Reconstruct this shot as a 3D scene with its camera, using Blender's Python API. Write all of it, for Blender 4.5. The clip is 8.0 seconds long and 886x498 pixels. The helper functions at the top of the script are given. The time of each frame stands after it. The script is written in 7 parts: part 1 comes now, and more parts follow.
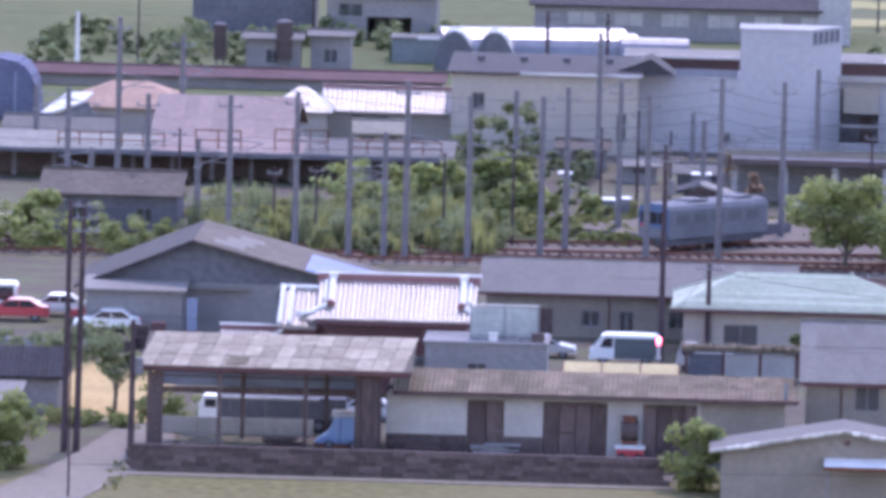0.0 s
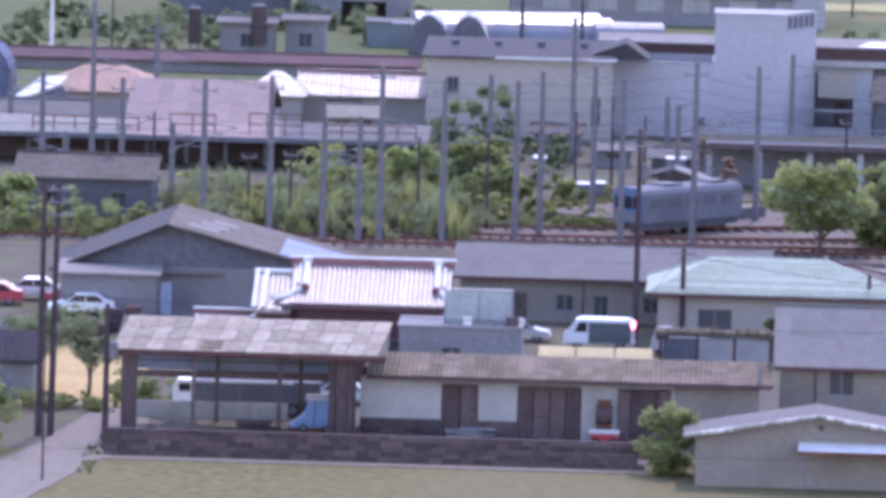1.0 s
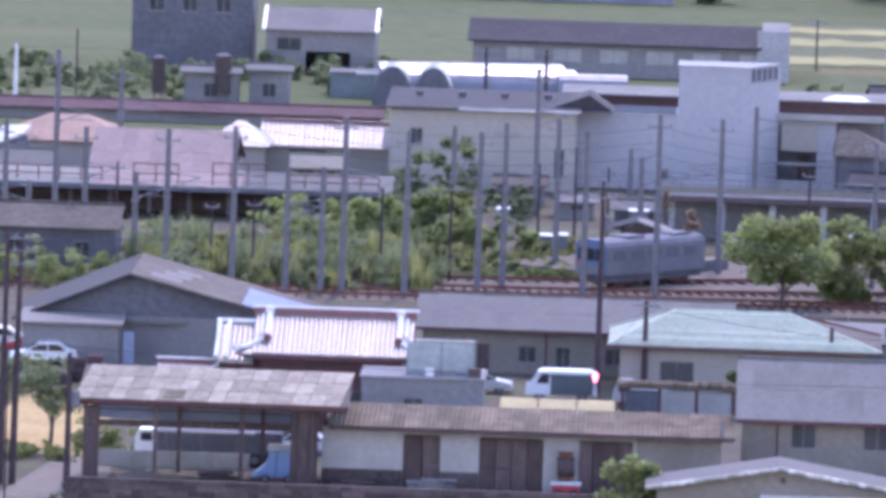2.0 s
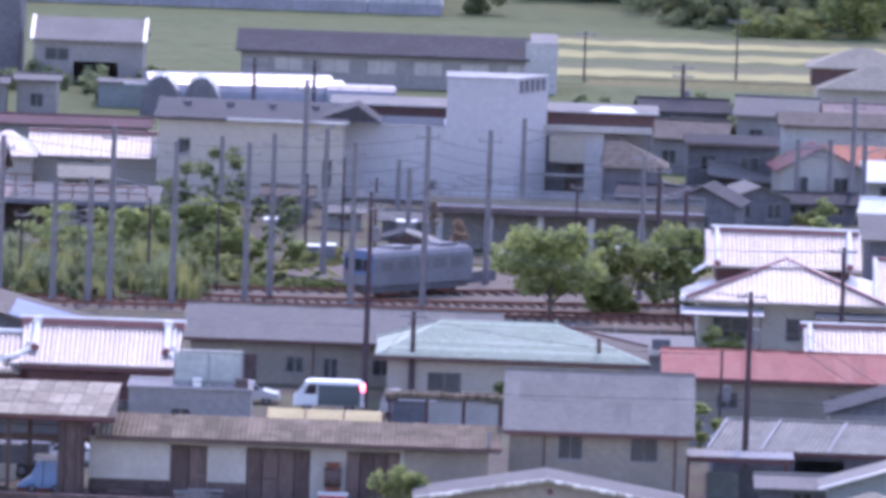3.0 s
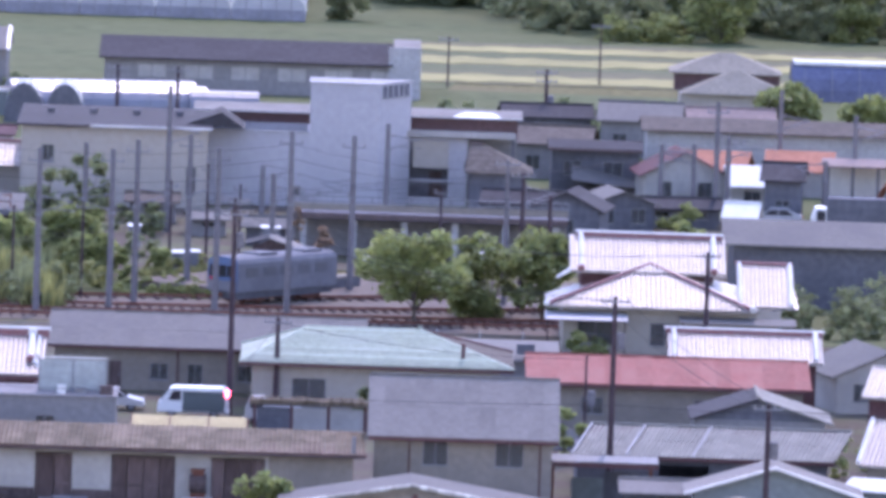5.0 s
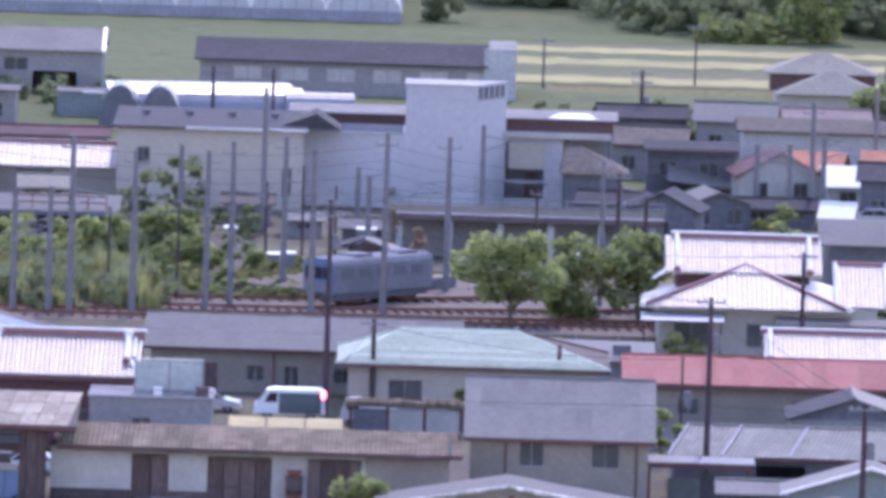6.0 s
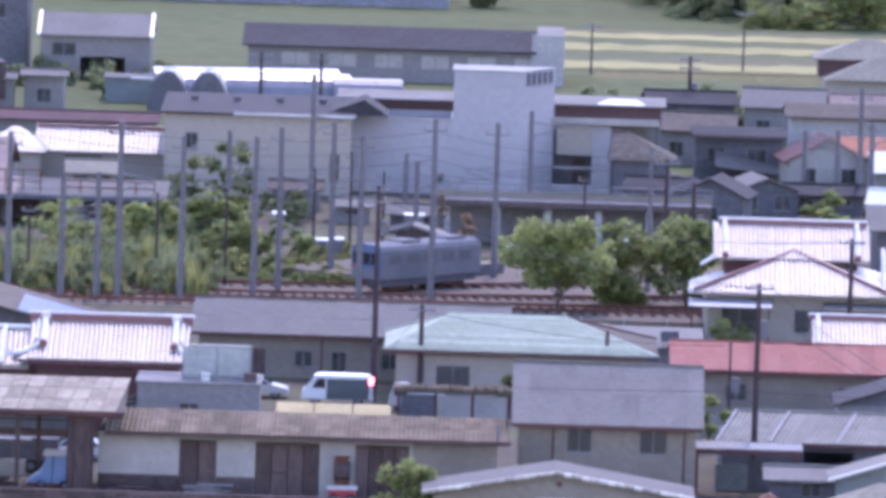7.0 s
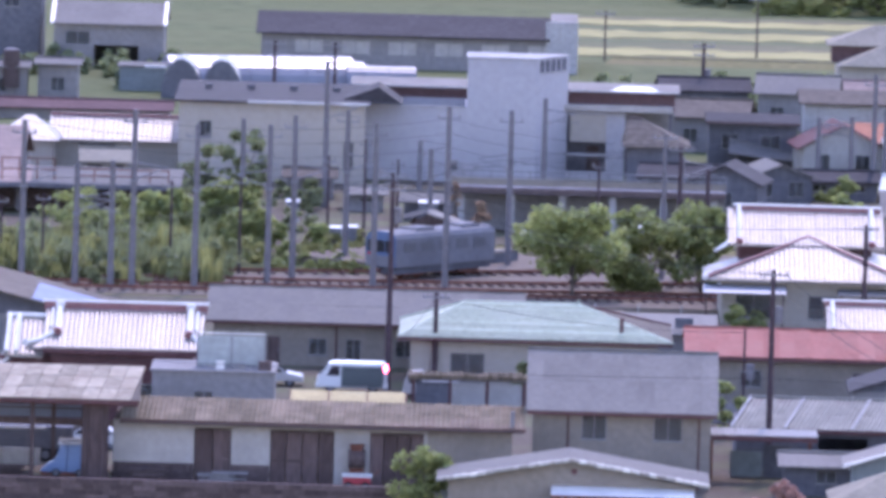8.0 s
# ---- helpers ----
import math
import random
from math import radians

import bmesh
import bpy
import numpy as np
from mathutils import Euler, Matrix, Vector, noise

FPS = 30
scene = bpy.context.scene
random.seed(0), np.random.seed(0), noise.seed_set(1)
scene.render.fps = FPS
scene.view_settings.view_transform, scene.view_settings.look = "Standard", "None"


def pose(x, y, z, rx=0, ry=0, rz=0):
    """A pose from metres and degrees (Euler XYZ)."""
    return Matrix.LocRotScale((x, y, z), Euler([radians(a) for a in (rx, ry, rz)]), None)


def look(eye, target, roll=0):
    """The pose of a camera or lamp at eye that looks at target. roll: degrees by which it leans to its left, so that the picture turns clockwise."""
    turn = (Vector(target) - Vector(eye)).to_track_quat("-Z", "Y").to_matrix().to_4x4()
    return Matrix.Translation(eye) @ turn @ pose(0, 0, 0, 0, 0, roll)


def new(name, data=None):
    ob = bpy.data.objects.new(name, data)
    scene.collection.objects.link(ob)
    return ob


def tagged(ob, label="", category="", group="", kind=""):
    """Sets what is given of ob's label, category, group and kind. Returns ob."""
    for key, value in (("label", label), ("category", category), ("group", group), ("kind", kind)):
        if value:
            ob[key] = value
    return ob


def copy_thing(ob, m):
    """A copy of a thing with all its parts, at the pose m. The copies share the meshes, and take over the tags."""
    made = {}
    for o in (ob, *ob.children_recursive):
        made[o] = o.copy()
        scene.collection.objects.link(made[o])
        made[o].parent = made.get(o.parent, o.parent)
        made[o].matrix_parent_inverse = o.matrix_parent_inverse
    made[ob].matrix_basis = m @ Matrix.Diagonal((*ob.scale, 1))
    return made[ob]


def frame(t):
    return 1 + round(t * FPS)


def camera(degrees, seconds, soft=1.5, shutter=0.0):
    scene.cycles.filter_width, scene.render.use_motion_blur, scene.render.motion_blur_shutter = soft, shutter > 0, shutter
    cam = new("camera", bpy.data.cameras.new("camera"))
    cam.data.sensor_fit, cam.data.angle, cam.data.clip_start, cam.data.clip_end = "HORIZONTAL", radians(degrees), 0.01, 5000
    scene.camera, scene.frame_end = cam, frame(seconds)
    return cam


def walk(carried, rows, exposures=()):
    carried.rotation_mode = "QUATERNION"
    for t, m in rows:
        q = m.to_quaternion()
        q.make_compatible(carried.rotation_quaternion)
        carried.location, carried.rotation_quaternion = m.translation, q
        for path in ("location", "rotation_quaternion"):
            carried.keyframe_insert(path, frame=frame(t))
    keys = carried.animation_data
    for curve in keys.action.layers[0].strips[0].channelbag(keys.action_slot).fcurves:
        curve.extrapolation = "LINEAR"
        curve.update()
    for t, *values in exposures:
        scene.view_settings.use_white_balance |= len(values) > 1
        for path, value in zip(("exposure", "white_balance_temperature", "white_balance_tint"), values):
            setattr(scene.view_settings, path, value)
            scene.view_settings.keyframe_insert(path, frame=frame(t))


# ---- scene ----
# A long lens on a hill looks down over a small town and pans; the eye stays where it is.
EYE_HEIGHT = 72.0
cam = camera(5.0, 8.0, soft=4.2)
ROWS = [
    (0.0, 2.0714, -5.7205, -1.4226), (0.5, 2.1021, -5.7957, -1.6683), (1.0, 1.9326, -5.8064, -1.488),
    (1.2, 1.9754, -5.8293, -1.6421), (2.3, 1.4620, -5.4013, -2.0383), (2.4, 1.2507, -5.3874, -2.1508),
    (2.5, 1.1070, -5.4100, -2.1227), (3.0, 0.4596, -5.4103, -2.0783), (3.5, 0.0, -5.4462, -2.5),
    (4.0, -0.3270, -5.5451, -2.4648), (4.2, -0.4085, -5.5357, -2.2978), (5.3, -0.1199, -5.2932, -1.7151),
    (5.5, 0.0171, -5.2811, -1.5596), (6.0, 0.2039, -5.3610, -1.7731), (6.5, 0.3670, -5.5413, -1.6943),
    (7.0, 0.4750, -5.4484, -1.7661), (7.5, 0.5193, -5.5498, -1.7165), (8.0, 0.5385, -5.5213, -1.5897),
]
EXPOSURE = 1.91
walk(cam, [(t, pose(0, 0, EYE_HEIGHT, 90 + pitch, roll, yaw)) for t, yaw, pitch, roll in ROWS],
     exposures=[(0.0, EXPOSURE, 6000, 40), (8.0, EXPOSURE, 6000, 40)])

# Midday sun ahead of the camera and a little to the right, under a bright hazy sky.
SUN_HIGH, SUN_TURN = 50.0, 9.0
world = bpy.data.worlds.new("sky")
scene.world = world
world.use_nodes = True
wn = world.node_tree.nodes
sky = wn.new("ShaderNodeTexSky")
sky.sky_type = "NISHITA"
sky.sun_disc = False
sky.sun_elevation, sky.sun_rotation = radians(SUN_HIGH), radians(SUN_TURN)
sky.air_density, sky.dust_density, sky.ozone_density = 1.25, 0.5, 1.0
world.node_tree.links.new(sky.outputs["Color"], wn["Background"].inputs["Color"])
wn["Background"].inputs["Strength"].default_value = 0.15
sun = new("sun", bpy.data.lights.new("sun", "SUN"))
sun.data.energy, sun.data.angle, sun.data.color = 0.85, radians(1.5), (1.0, 0.95, 0.87)
h, a = radians(SUN_HIGH), radians(SUN_TURN)
sun.matrix_world = look((900 * math.sin(a) * math.cos(h), 900 * math.cos(a) * math.cos(h), 900 * math.sin(h)), (0, 0, 0))


# Materials
def mat(name, base, rough=0.8, var=0.18, big=0.35, fine=3.0, bump=0.15, metal=0.0, rnd=0.0, stain=None, amount=0.5, spec=0.5, stretch=(1, 1, 1)):
    m = bpy.data.materials.new(name)
    m.use_nodes = True
    n, ln = m.node_tree.nodes, m.node_tree.links
    p = n["Principled BSDF"]
    tc = n.new("ShaderNodeTexCoord")
    mp = n.new("ShaderNodeMapping")
    mp.inputs["Scale"].default_value = stretch
    ln.new(tc.outputs["Object"], mp.inputs["Vector"])
    if rnd:
        oi = n.new("ShaderNodeObjectInfo")
        sh = n.new("ShaderNodeVectorMath")
        sh.operation = "SCALE"
        sh.inputs[0].default_value = (37.0, 17.0, 23.0)
        ln.new(oi.outputs["Random"], sh.inputs["Scale"])
        ln.new(sh.outputs["Vector"], mp.inputs["Location"])
    n1, n2 = n.new("ShaderNodeTexNoise"), n.new("ShaderNodeTexNoise")
    for k, s, d in ((n1, big, 4), (n2, fine, 5)):
        k.inputs["Scale"].default_value, k.inputs["Detail"].default_value = s, d
        ln.new(mp.outputs["Vector"], k.inputs["Vector"])
    r1 = n.new("ShaderNodeValToRGB")
    r1.color_ramp.elements[0].position, r1.color_ramp.elements[1].position = 0.3, 0.7
    r1.color_ramp.elements[0].color = [max(0, c * (1 - var)) for c in base] + [1]
    r1.color_ramp.elements[1].color = [min(1, c * (1 + var)) for c in base] + [1]
    ln.new(n2.outputs["Fac"], r1.inputs["Fac"])
    mx = n.new("ShaderNodeMix")
    mx.data_type = "RGBA"
    r2 = n.new("ShaderNodeValToRGB")
    r2.color_ramp.elements[0].position, r2.color_ramp.elements[1].position = 0.42, 0.68
    r2.color_ramp.elements[0].color, r2.color_ramp.elements[1].color = (0, 0, 0, 1), (amount, amount, amount, 1)
    ln.new(n1.outputs["Fac"], r2.inputs["Fac"])
    ln.new(r2.outputs["Color"], mx.inputs["Factor"])
    ln.new(r1.outputs["Color"], mx.inputs["A"])
    mx.inputs["B"].default_value = [*(stain or [c * 0.7 for c in base]), 1]
    out = mx.outputs["Result"]
    if rnd:
        hs = n.new("ShaderNodeHueSaturation")
        mr = n.new("ShaderNodeMapRange")
        mr.inputs["To Min"].default_value, mr.inputs["To Max"].default_value = 1 - rnd, 1 + rnd
        ln.new(oi.outputs["Random"], mr.inputs["Value"])
        ln.new(mr.outputs["Result"], hs.inputs["Value"])
        ln.new(out, hs.inputs["Color"])
        out = hs.outputs["Color"]
    ln.new(out, p.inputs["Base Color"])
    p.inputs["Roughness"].default_value, p.inputs["Metallic"].default_value = rough, metal
    p.inputs["Specular IOR Level"].default_value = spec if rough < 0.55 else min(spec, 0.03)
    if bump:
        b = n.new("ShaderNodeBump")
        b.inputs["Strength"].default_value, b.inputs["Distance"].default_value = bump, 0.05
        ln.new(n2.outputs["Fac"], b.inputs["Height"])
        ln.new(b.outputs["Normal"], p.inputs["Normal"])
    return m


def leaf_mat(name, base, var=0.5):
    m = bpy.data.materials.new(name)
    m.use_nodes = True
    n, ln = m.node_tree.nodes, m.node_tree.links
    p = n["Principled BSDF"]
    g = n.new("ShaderNodeNewGeometry")
    r = n.new("ShaderNodeValToRGB")
    r.color_ramp.elements[0].color = [c * (1 - var) for c in base] + [1]
    r.color_ramp.elements[1].color = [c * (1 + var) for c in base] + [1]
    ln.new(g.outputs["Random Per Island"], r.inputs["Fac"])
    ln.new(r.outputs["Color"], p.inputs["Base Color"])
    p.inputs["Roughness"].default_value = 0.6
    tr = n.new("ShaderNodeBsdfTranslucent")
    ln.new(r.outputs["Color"], tr.inputs["Color"])
    mx = n.new("ShaderNodeMixShader")
    mx.inputs["Fac"].default_value = 0.5
    ln.new(p.outputs["BSDF"], mx.inputs[1])
    ln.new(tr.outputs["BSDF"], mx.inputs[2])
    ln.new(mx.outputs["Shader"], n["Material Output"].inputs["Surface"])
    return m


def glass_mat(name, tint):
    m = bpy.data.materials.new(name)
    m.use_nodes = True
    p = m.node_tree.nodes["Principled BSDF"]
    p.inputs["Base Color"].default_value = (*tint, 1)
    p.inputs["Roughness"].default_value, p.inputs["Transmission Weight"].default_value = 0.03, 0.9
    return m


M_GRASS = mat("grass", (0.128, 0.114, 0.052), 0.95, 0.35, 0.05, 1.2, 0.4, stain=(0.155, 0.132, 0.07), amount=0.8)
M_FIELD = mat("mown_field", (0.096, 0.108, 0.052), 0.95, 0.3, 0.06, 1.5, 0.4, stain=(0.125, 0.125, 0.062), amount=0.8, stretch=(0.3, 1, 1))
M_STRAW = mat("straw_field", (0.30, 0.27, 0.125), 0.95, 0.25, 0.12, 1.0, 0.3, stain=(0.21, 0.19, 0.09), amount=0.85, stretch=(0.3, 1, 1))
M_SOIL = mat("earth", (0.135, 0.125, 0.075), 0.95, 0.25, 0.1, 1.5, 0.4, stain=(0.10, 0.115, 0.06), amount=0.8, stretch=(0.3, 1, 1))
M_SAND = mat("sandy_yard", (0.42, 0.30, 0.135), 0.95, 0.2, 0.3, 2.0, 0.3)
M_DIRT = mat("packed_dirt", (0.105, 0.085, 0.068), 0.95, 0.25, 0.2, 2.0, 0.3, stain=(0.12, 0.13, 0.07), amount=0.8)
M_LANE = mat("worn_concrete_lane", (0.195, 0.163, 0.132), 0.85, 0.18, 0.2, 2.0, 0.2, stain=(0.15, 0.135, 0.10), amount=0.6)
M_BALLAST = mat("rusty_ballast", (0.165, 0.138, 0.11), 0.95, 0.35, 0.4, 5.0, 0.6, stain=(0.13, 0.10, 0.09), amount=0.7)
M_CONC = mat("weathered_concrete", (0.34, 0.33, 0.32), 0.85, 0.15, 0.5, 3.0, 0.2)
M_POLE = mat("concrete_pole", (0.16, 0.15, 0.155), 0.8, 0.2, 0.5, 4.0, 0.1)
M_DPOLE = mat("dark_wooden_pole", (0.07, 0.05, 0.055), 0.85, 0.3, 0.5, 4.0, 0.2)
M_WIRE = mat("wire", (0.05, 0.05, 0.055), 0.6, 0.1, bump=0)
M_STEEL = mat("galvanised_steel", (0.20, 0.20, 0.21), 0.65, 0.2, 0.6, 4.0, 0.1)
M_RUST = mat("rusted_iron", (0.16, 0.07, 0.05), 0.85, 0.35, 0.8, 5.0, 0.3)
M_WOOD = mat("dark_timber", (0.11, 0.08, 0.075), 0.85, 0.3, 0.6, 5.0, 0.3, rnd=0.25, stretch=(1, 1, 0.2))
M_BOARD = mat("weathered_boards", (0.098, 0.074, 0.070), 0.85, 0.3, 0.6, 5.0, 0.3, rnd=0.35)
M_PLASTER = mat("white_plaster", (0.345, 0.325, 0.30), 0.9, 0.10, 0.6, 2.5, 0.1, stain=(0.26, 0.245, 0.225), amount=0.65)
M_CREAM = mat("cream_mortar", (0.222, 0.196, 0.166), 0.9, 0.12, 0.4, 2.5, 0.15, stain=(0.175, 0.155, 0.132), amount=0.65)
M_GREYWALL = mat("grey_mortar", (0.215, 0.203, 0.196), 0.9, 0.14, 0.4, 2.5, 0.15, stain=(0.172, 0.163, 0.158), amount=0.65)
M_BEIGE = mat("beige_render", (0.345, 0.31, 0.265), 0.9, 0.08, 0.2, 2.0, 0.1, stain=(0.31, 0.28, 0.245), amount=0.6)
M_WHITE = mat("white_render", (0.355, 0.345, 0.355), 0.85, 0.08, 0.2, 2.0, 0.1, stain=(0.31, 0.30, 0.31), amount=0.6)
M_BLUEWALL = mat("blue_grey_siding", (0.188, 0.212, 0.208), 0.75, 0.12, 0.4, 2.5, 0.1)
M_DARKWALL = mat("dark_slate_cladding", (0.118, 0.118, 0.13), 0.8, 0.2, 0.3, 2.0, 0.1)
M_TILE = mat("glazed_silver_tile", (0.235, 0.207, 0.186), 0.44, 0.3, 0.7, 5.0, 0.2, rnd=0.16, spec=0.7)
# Ridge tile and trim are reddened to stand in for lens colour fringes.
M_TILEDARK = mat("fringe_red_ridge_tile", (0.20, 0.080, 0.082), 0.5, 0.25, 0.7, 5.0, 0.1)
M_TRIM = mat("fringe_red_brown_trim", (0.118, 0.062, 0.062), 0.7, 0.25, 0.7, 5.0, 0.1)
M_VERGE = mat("lichened_verge_tile", (0.40, 0.385, 0.335), 0.75, 0.25, 0.9, 4.0, 0.2, rnd=0.35, stain=(0.24, 0.21, 0.18), amount=0.8)
M_MORTAR = mat("white_roof_mortar", (0.64, 0.62, 0.58), 0.75, 0.1, 0.7, 5.0, 0.1)
M_GREEN = mat("green_slate", (0.36, 0.395, 0.305), 0.72, 0.22, 0.5, 4.0, 0.35, rnd=0.22, stain=(0.45, 0.47, 0.39), amount=0.6)
M_GREYROOF = mat("grey_slate_roof", (0.142, 0.132, 0.118), 0.72, 0.14, 0.3, 3.0, 0.15, rnd=0.06, stain=(0.112, 0.105, 0.102), amount=0.6)
M_PALEROOF = mat("pale_grey_sheet_roof", (0.192, 0.176, 0.158), 0.75, 0.12, 0.3, 3.0, 0.1, rnd=0.05)
M_REDROOF = mat("faded_red_sheet_roof", (0.255, 0.100, 0.082), 0.7, 0.18, 0.3, 3.0, 0.1, rnd=0.08, stain=(0.27, 0.135, 0.11), amount=0.6)
M_CORR = mat("corrugated_cement_sheet", (0.235, 0.222, 0.19), 0.75, 0.2, 0.5, 4.0, 0.2, rnd=0.10)
M_PORTROOF = mat("mottled_sheet_roof", (0.292, 0.25, 0.188), 0.78, 0.25, 0.7, 2.5, 0.2, rnd=0.2, stain=(0.205, 0.16, 0.12), amount=0.75)
M_RUSTROOF = mat("rust_stained_sheet", (0.125, 0.10, 0.068), 0.8, 0.3, 0.35, 2.5, 0.2, rnd=0.12, stain=(0.215, 0.165, 0.12), amount=0.85)
M_REDWALL = mat("faded_red_brown_wall", (0.125, 0.078, 0.076), 0.85, 0.2, 0.4, 3.0, 0.1)
M_DARKROOF = mat("dark_sheet_roof", (0.050, 0.047, 0.050), 0.7, 0.25, 0.3, 2.0, 0.2, rnd=0.08)
M_BROWNROOF = mat("brown_sheet_roof", (0.112, 0.094, 0.078), 0.75, 0.25, 0.4, 2.0, 0.2, rnd=0.08)
M_PINKROOF = mat("pink_grey_roof", (0.242, 0.182, 0.158), 0.78, 0.14, 0.3, 2.0, 0.1, rnd=0.07, stain=(0.20, 0.155, 0.14), amount=0.6)
M_ORANGE = mat("orange_tile_roof", (0.37, 0.165, 0.105), 0.75, 0.2, 0.4, 3.0, 0.2)
M_PEACH = mat("faded_peach_tile_roof", (0.34, 0.225, 0.165), 0.78, 0.18, 0.4, 3.0, 0.2)
M_BRIGHT = mat("bright_metal_sheet", (0.52, 0.52, 0.52), 0.4, 0.08, 0.4, 3.0, 0.1, rnd=0.05, spec=0.9)
M_BLUESHEET = mat("blue_tarpaulin", (0.11, 0.118, 0.172), 0.75, 0.2, 0.6, 3.0, 0.2)
M_FILM = mat("white_greenhouse_film", (0.16, 0.16, 0.175), 0.38, 0.08, 0.4, 2.0, 0.1, spec=0.6)
M_FILMPALE = mat("pale_film", (0.33, 0.33, 0.345), 0.5, 0.08, 0.4, 2.0, 0.1)
M_FILMEND = mat("dull_film_end", (0.22, 0.22, 0.25), 0.6, 0.15, 0.4, 2.0, 0.1)
M_INSIDE = mat("dim_interior", (0.09, 0.08, 0.08), 0.9, 0.2, bump=0)
M_FRAME = mat("aluminium_frame", (0.18, 0.175, 0.175), 0.5, 0.1, bump=0)
M_GLASS = glass_mat("window_glass", (0.45, 0.48, 0.50))
M_CARWHITE = mat("white_car_paint", (0.68, 0.68, 0.66), 0.3, 0.03, bump=0, spec=0.8)
M_CARSILVER = mat("silver_car_paint", (0.50, 0.51, 0.53), 0.3, 0.04, bump=0, metal=0.6)
M_CARBLUE = mat("light_blue_paint", (0.16, 0.25, 0.42), 0.4, 0.06, bump=0)
M_CARRED = mat("red_car_paint", (0.45, 0.05, 0.06), 0.3, 0.06, bump=0)
M_DARKGLASS = mat("dark_car_glass", (0.03, 0.03, 0.035), 0.08, 0.05, bump=0, spec=0.8)
M_TYRE = mat("tyre_rubber", (0.025, 0.025, 0.025), 0.9, 0.1, bump=0)
M_LAMPRED = mat("red_lamp_lens", (0.60, 0.02, 0.03), 0.15, 0.05, bump=0, spec=0.9)
# Emissive red for a small block at the van's tail corner.
M_REDGLOW = bpy.data.materials.new("glowing_red")
M_REDGLOW.use_nodes = True
lit = M_REDGLOW.node_tree.nodes["Principled BSDF"]
lit.inputs["Base Color"].default_value = (0.6, 0.03, 0.05, 1)
lit.inputs["Emission Color"].default_value = (1.0, 0.10, 0.16, 1)
lit.inputs["Emission Strength"].default_value = 6.0
M_TRAIN = mat("train_steel", (0.165, 0.165, 0.175), 0.7, 0.08, 0.3, 2.0, 0.05)
# Train windows are greyed, with haze mixed into the glass colour.
M_TRAINGLASS = mat("hazed_train_glass", (0.085, 0.09, 0.10), 0.3, 0.1, bump=0)
M_TRAINBLUE = mat("train_blue", (0.06, 0.11, 0.21), 0.5, 0.08, bump=0)
M_PALETILE = mat("pale_pinkish_tile", (0.235, 0.21, 0.165), 0.78, 0.16, 0.4, 3.0, 0.1)
M_CARDARK = mat("dark_green_paint", (0.08, 0.10, 0.10), 0.35, 0.06, bump=0)
M_BLUEBOARD = mat("pale_blue_board", (0.22, 0.25, 0.33), 0.8, 0.1, 0.4, 2.0, 0.1)
M_SCREEN = mat("dusty_translucent_sheet", (0.33, 0.35, 0.33), 0.7, 0.14, 0.8, 2.0, 0.05)
M_YELLOW = mat("yellow_block", (0.44, 0.36, 0.19), 0.85, 0.15, 0.5, 3.0, 0.15, rnd=0.06)
M_BARK = mat("bark", (0.11, 0.09, 0.075), 0.95, 0.3, 1.0, 6.0, 0.5)
# Leaf greens are lifted and evened out, with haze mixed into the colour.
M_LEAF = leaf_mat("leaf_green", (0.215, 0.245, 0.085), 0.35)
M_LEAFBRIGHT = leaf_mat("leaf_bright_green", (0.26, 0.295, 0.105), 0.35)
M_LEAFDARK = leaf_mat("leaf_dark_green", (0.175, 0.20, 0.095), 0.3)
# Leaf for distant planting, paled as haze would pale it.
M_LEAFHAZE = leaf_mat("hazed_woods_leaf", (0.185, 0.215, 0.105), 0.3)
M_INSUL = mat("brown_porcelain", (0.22, 0.20, 0.20), 0.5, 0.1, bump=0)
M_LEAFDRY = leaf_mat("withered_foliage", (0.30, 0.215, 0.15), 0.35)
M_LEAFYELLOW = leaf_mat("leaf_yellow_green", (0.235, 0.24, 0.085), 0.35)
M_FLOWER = leaf_mat("pink_dry_shrub", (0.30, 0.18, 0.15), 0.4)


# Building blocks
def thing(name, label, category, x, y, z=0.0, rz=0.0, group="", kind=""):
    e = new(name)
    e.matrix_world = pose(x, y, z, 0, 0, rz)
    return tagged(e, label, category, group, kind)


def part(name, bm, material, parent, label=""):
    me = bpy.data.meshes.new(name)
    bm.normal_update()
    bm.to_mesh(me)
    bm.free()
    me.materials.append(material)
    ob = new(name, me)
    ob.parent = parent
    return tagged(ob, label)


def share(name, ob, parent, m):
    o = new(name, ob.data)
    o.parent = parent
    o.matrix_basis = m
    return o


def hexa(bm, pts):
    v = [bm.verts.new(p) for p in pts]
    for f in ((0, 3, 2, 1), (4, 5, 6, 7), (0, 1, 5, 4), (1, 2, 6, 5), (2, 3, 7, 6), (3, 0, 4, 7)):
        bm.faces.new([v[i] for i in f])
    return bm


def box(x0, x1, y0, y1, z0, z1, bm=None):
    return hexa(bm or bmesh.new(), [(x0, y0, z0), (x1, y0, z0), (x1, y1, z0), (x0, y1, z0),
                                    (x0, y0, z1), (x1, y0, z1), (x1, y1, z1), (x0, y1, z1)])


def slab(a, b, c, d, t, bm=None):
    """A sheet whose top runs through a, b, c, d (counter-clockwise from above), t thick."""
    return hexa(bm or bmesh.new(), [(p[0], p[1], p[2] - t) for p in (a, b, c, d)] + [a, b, c, d])


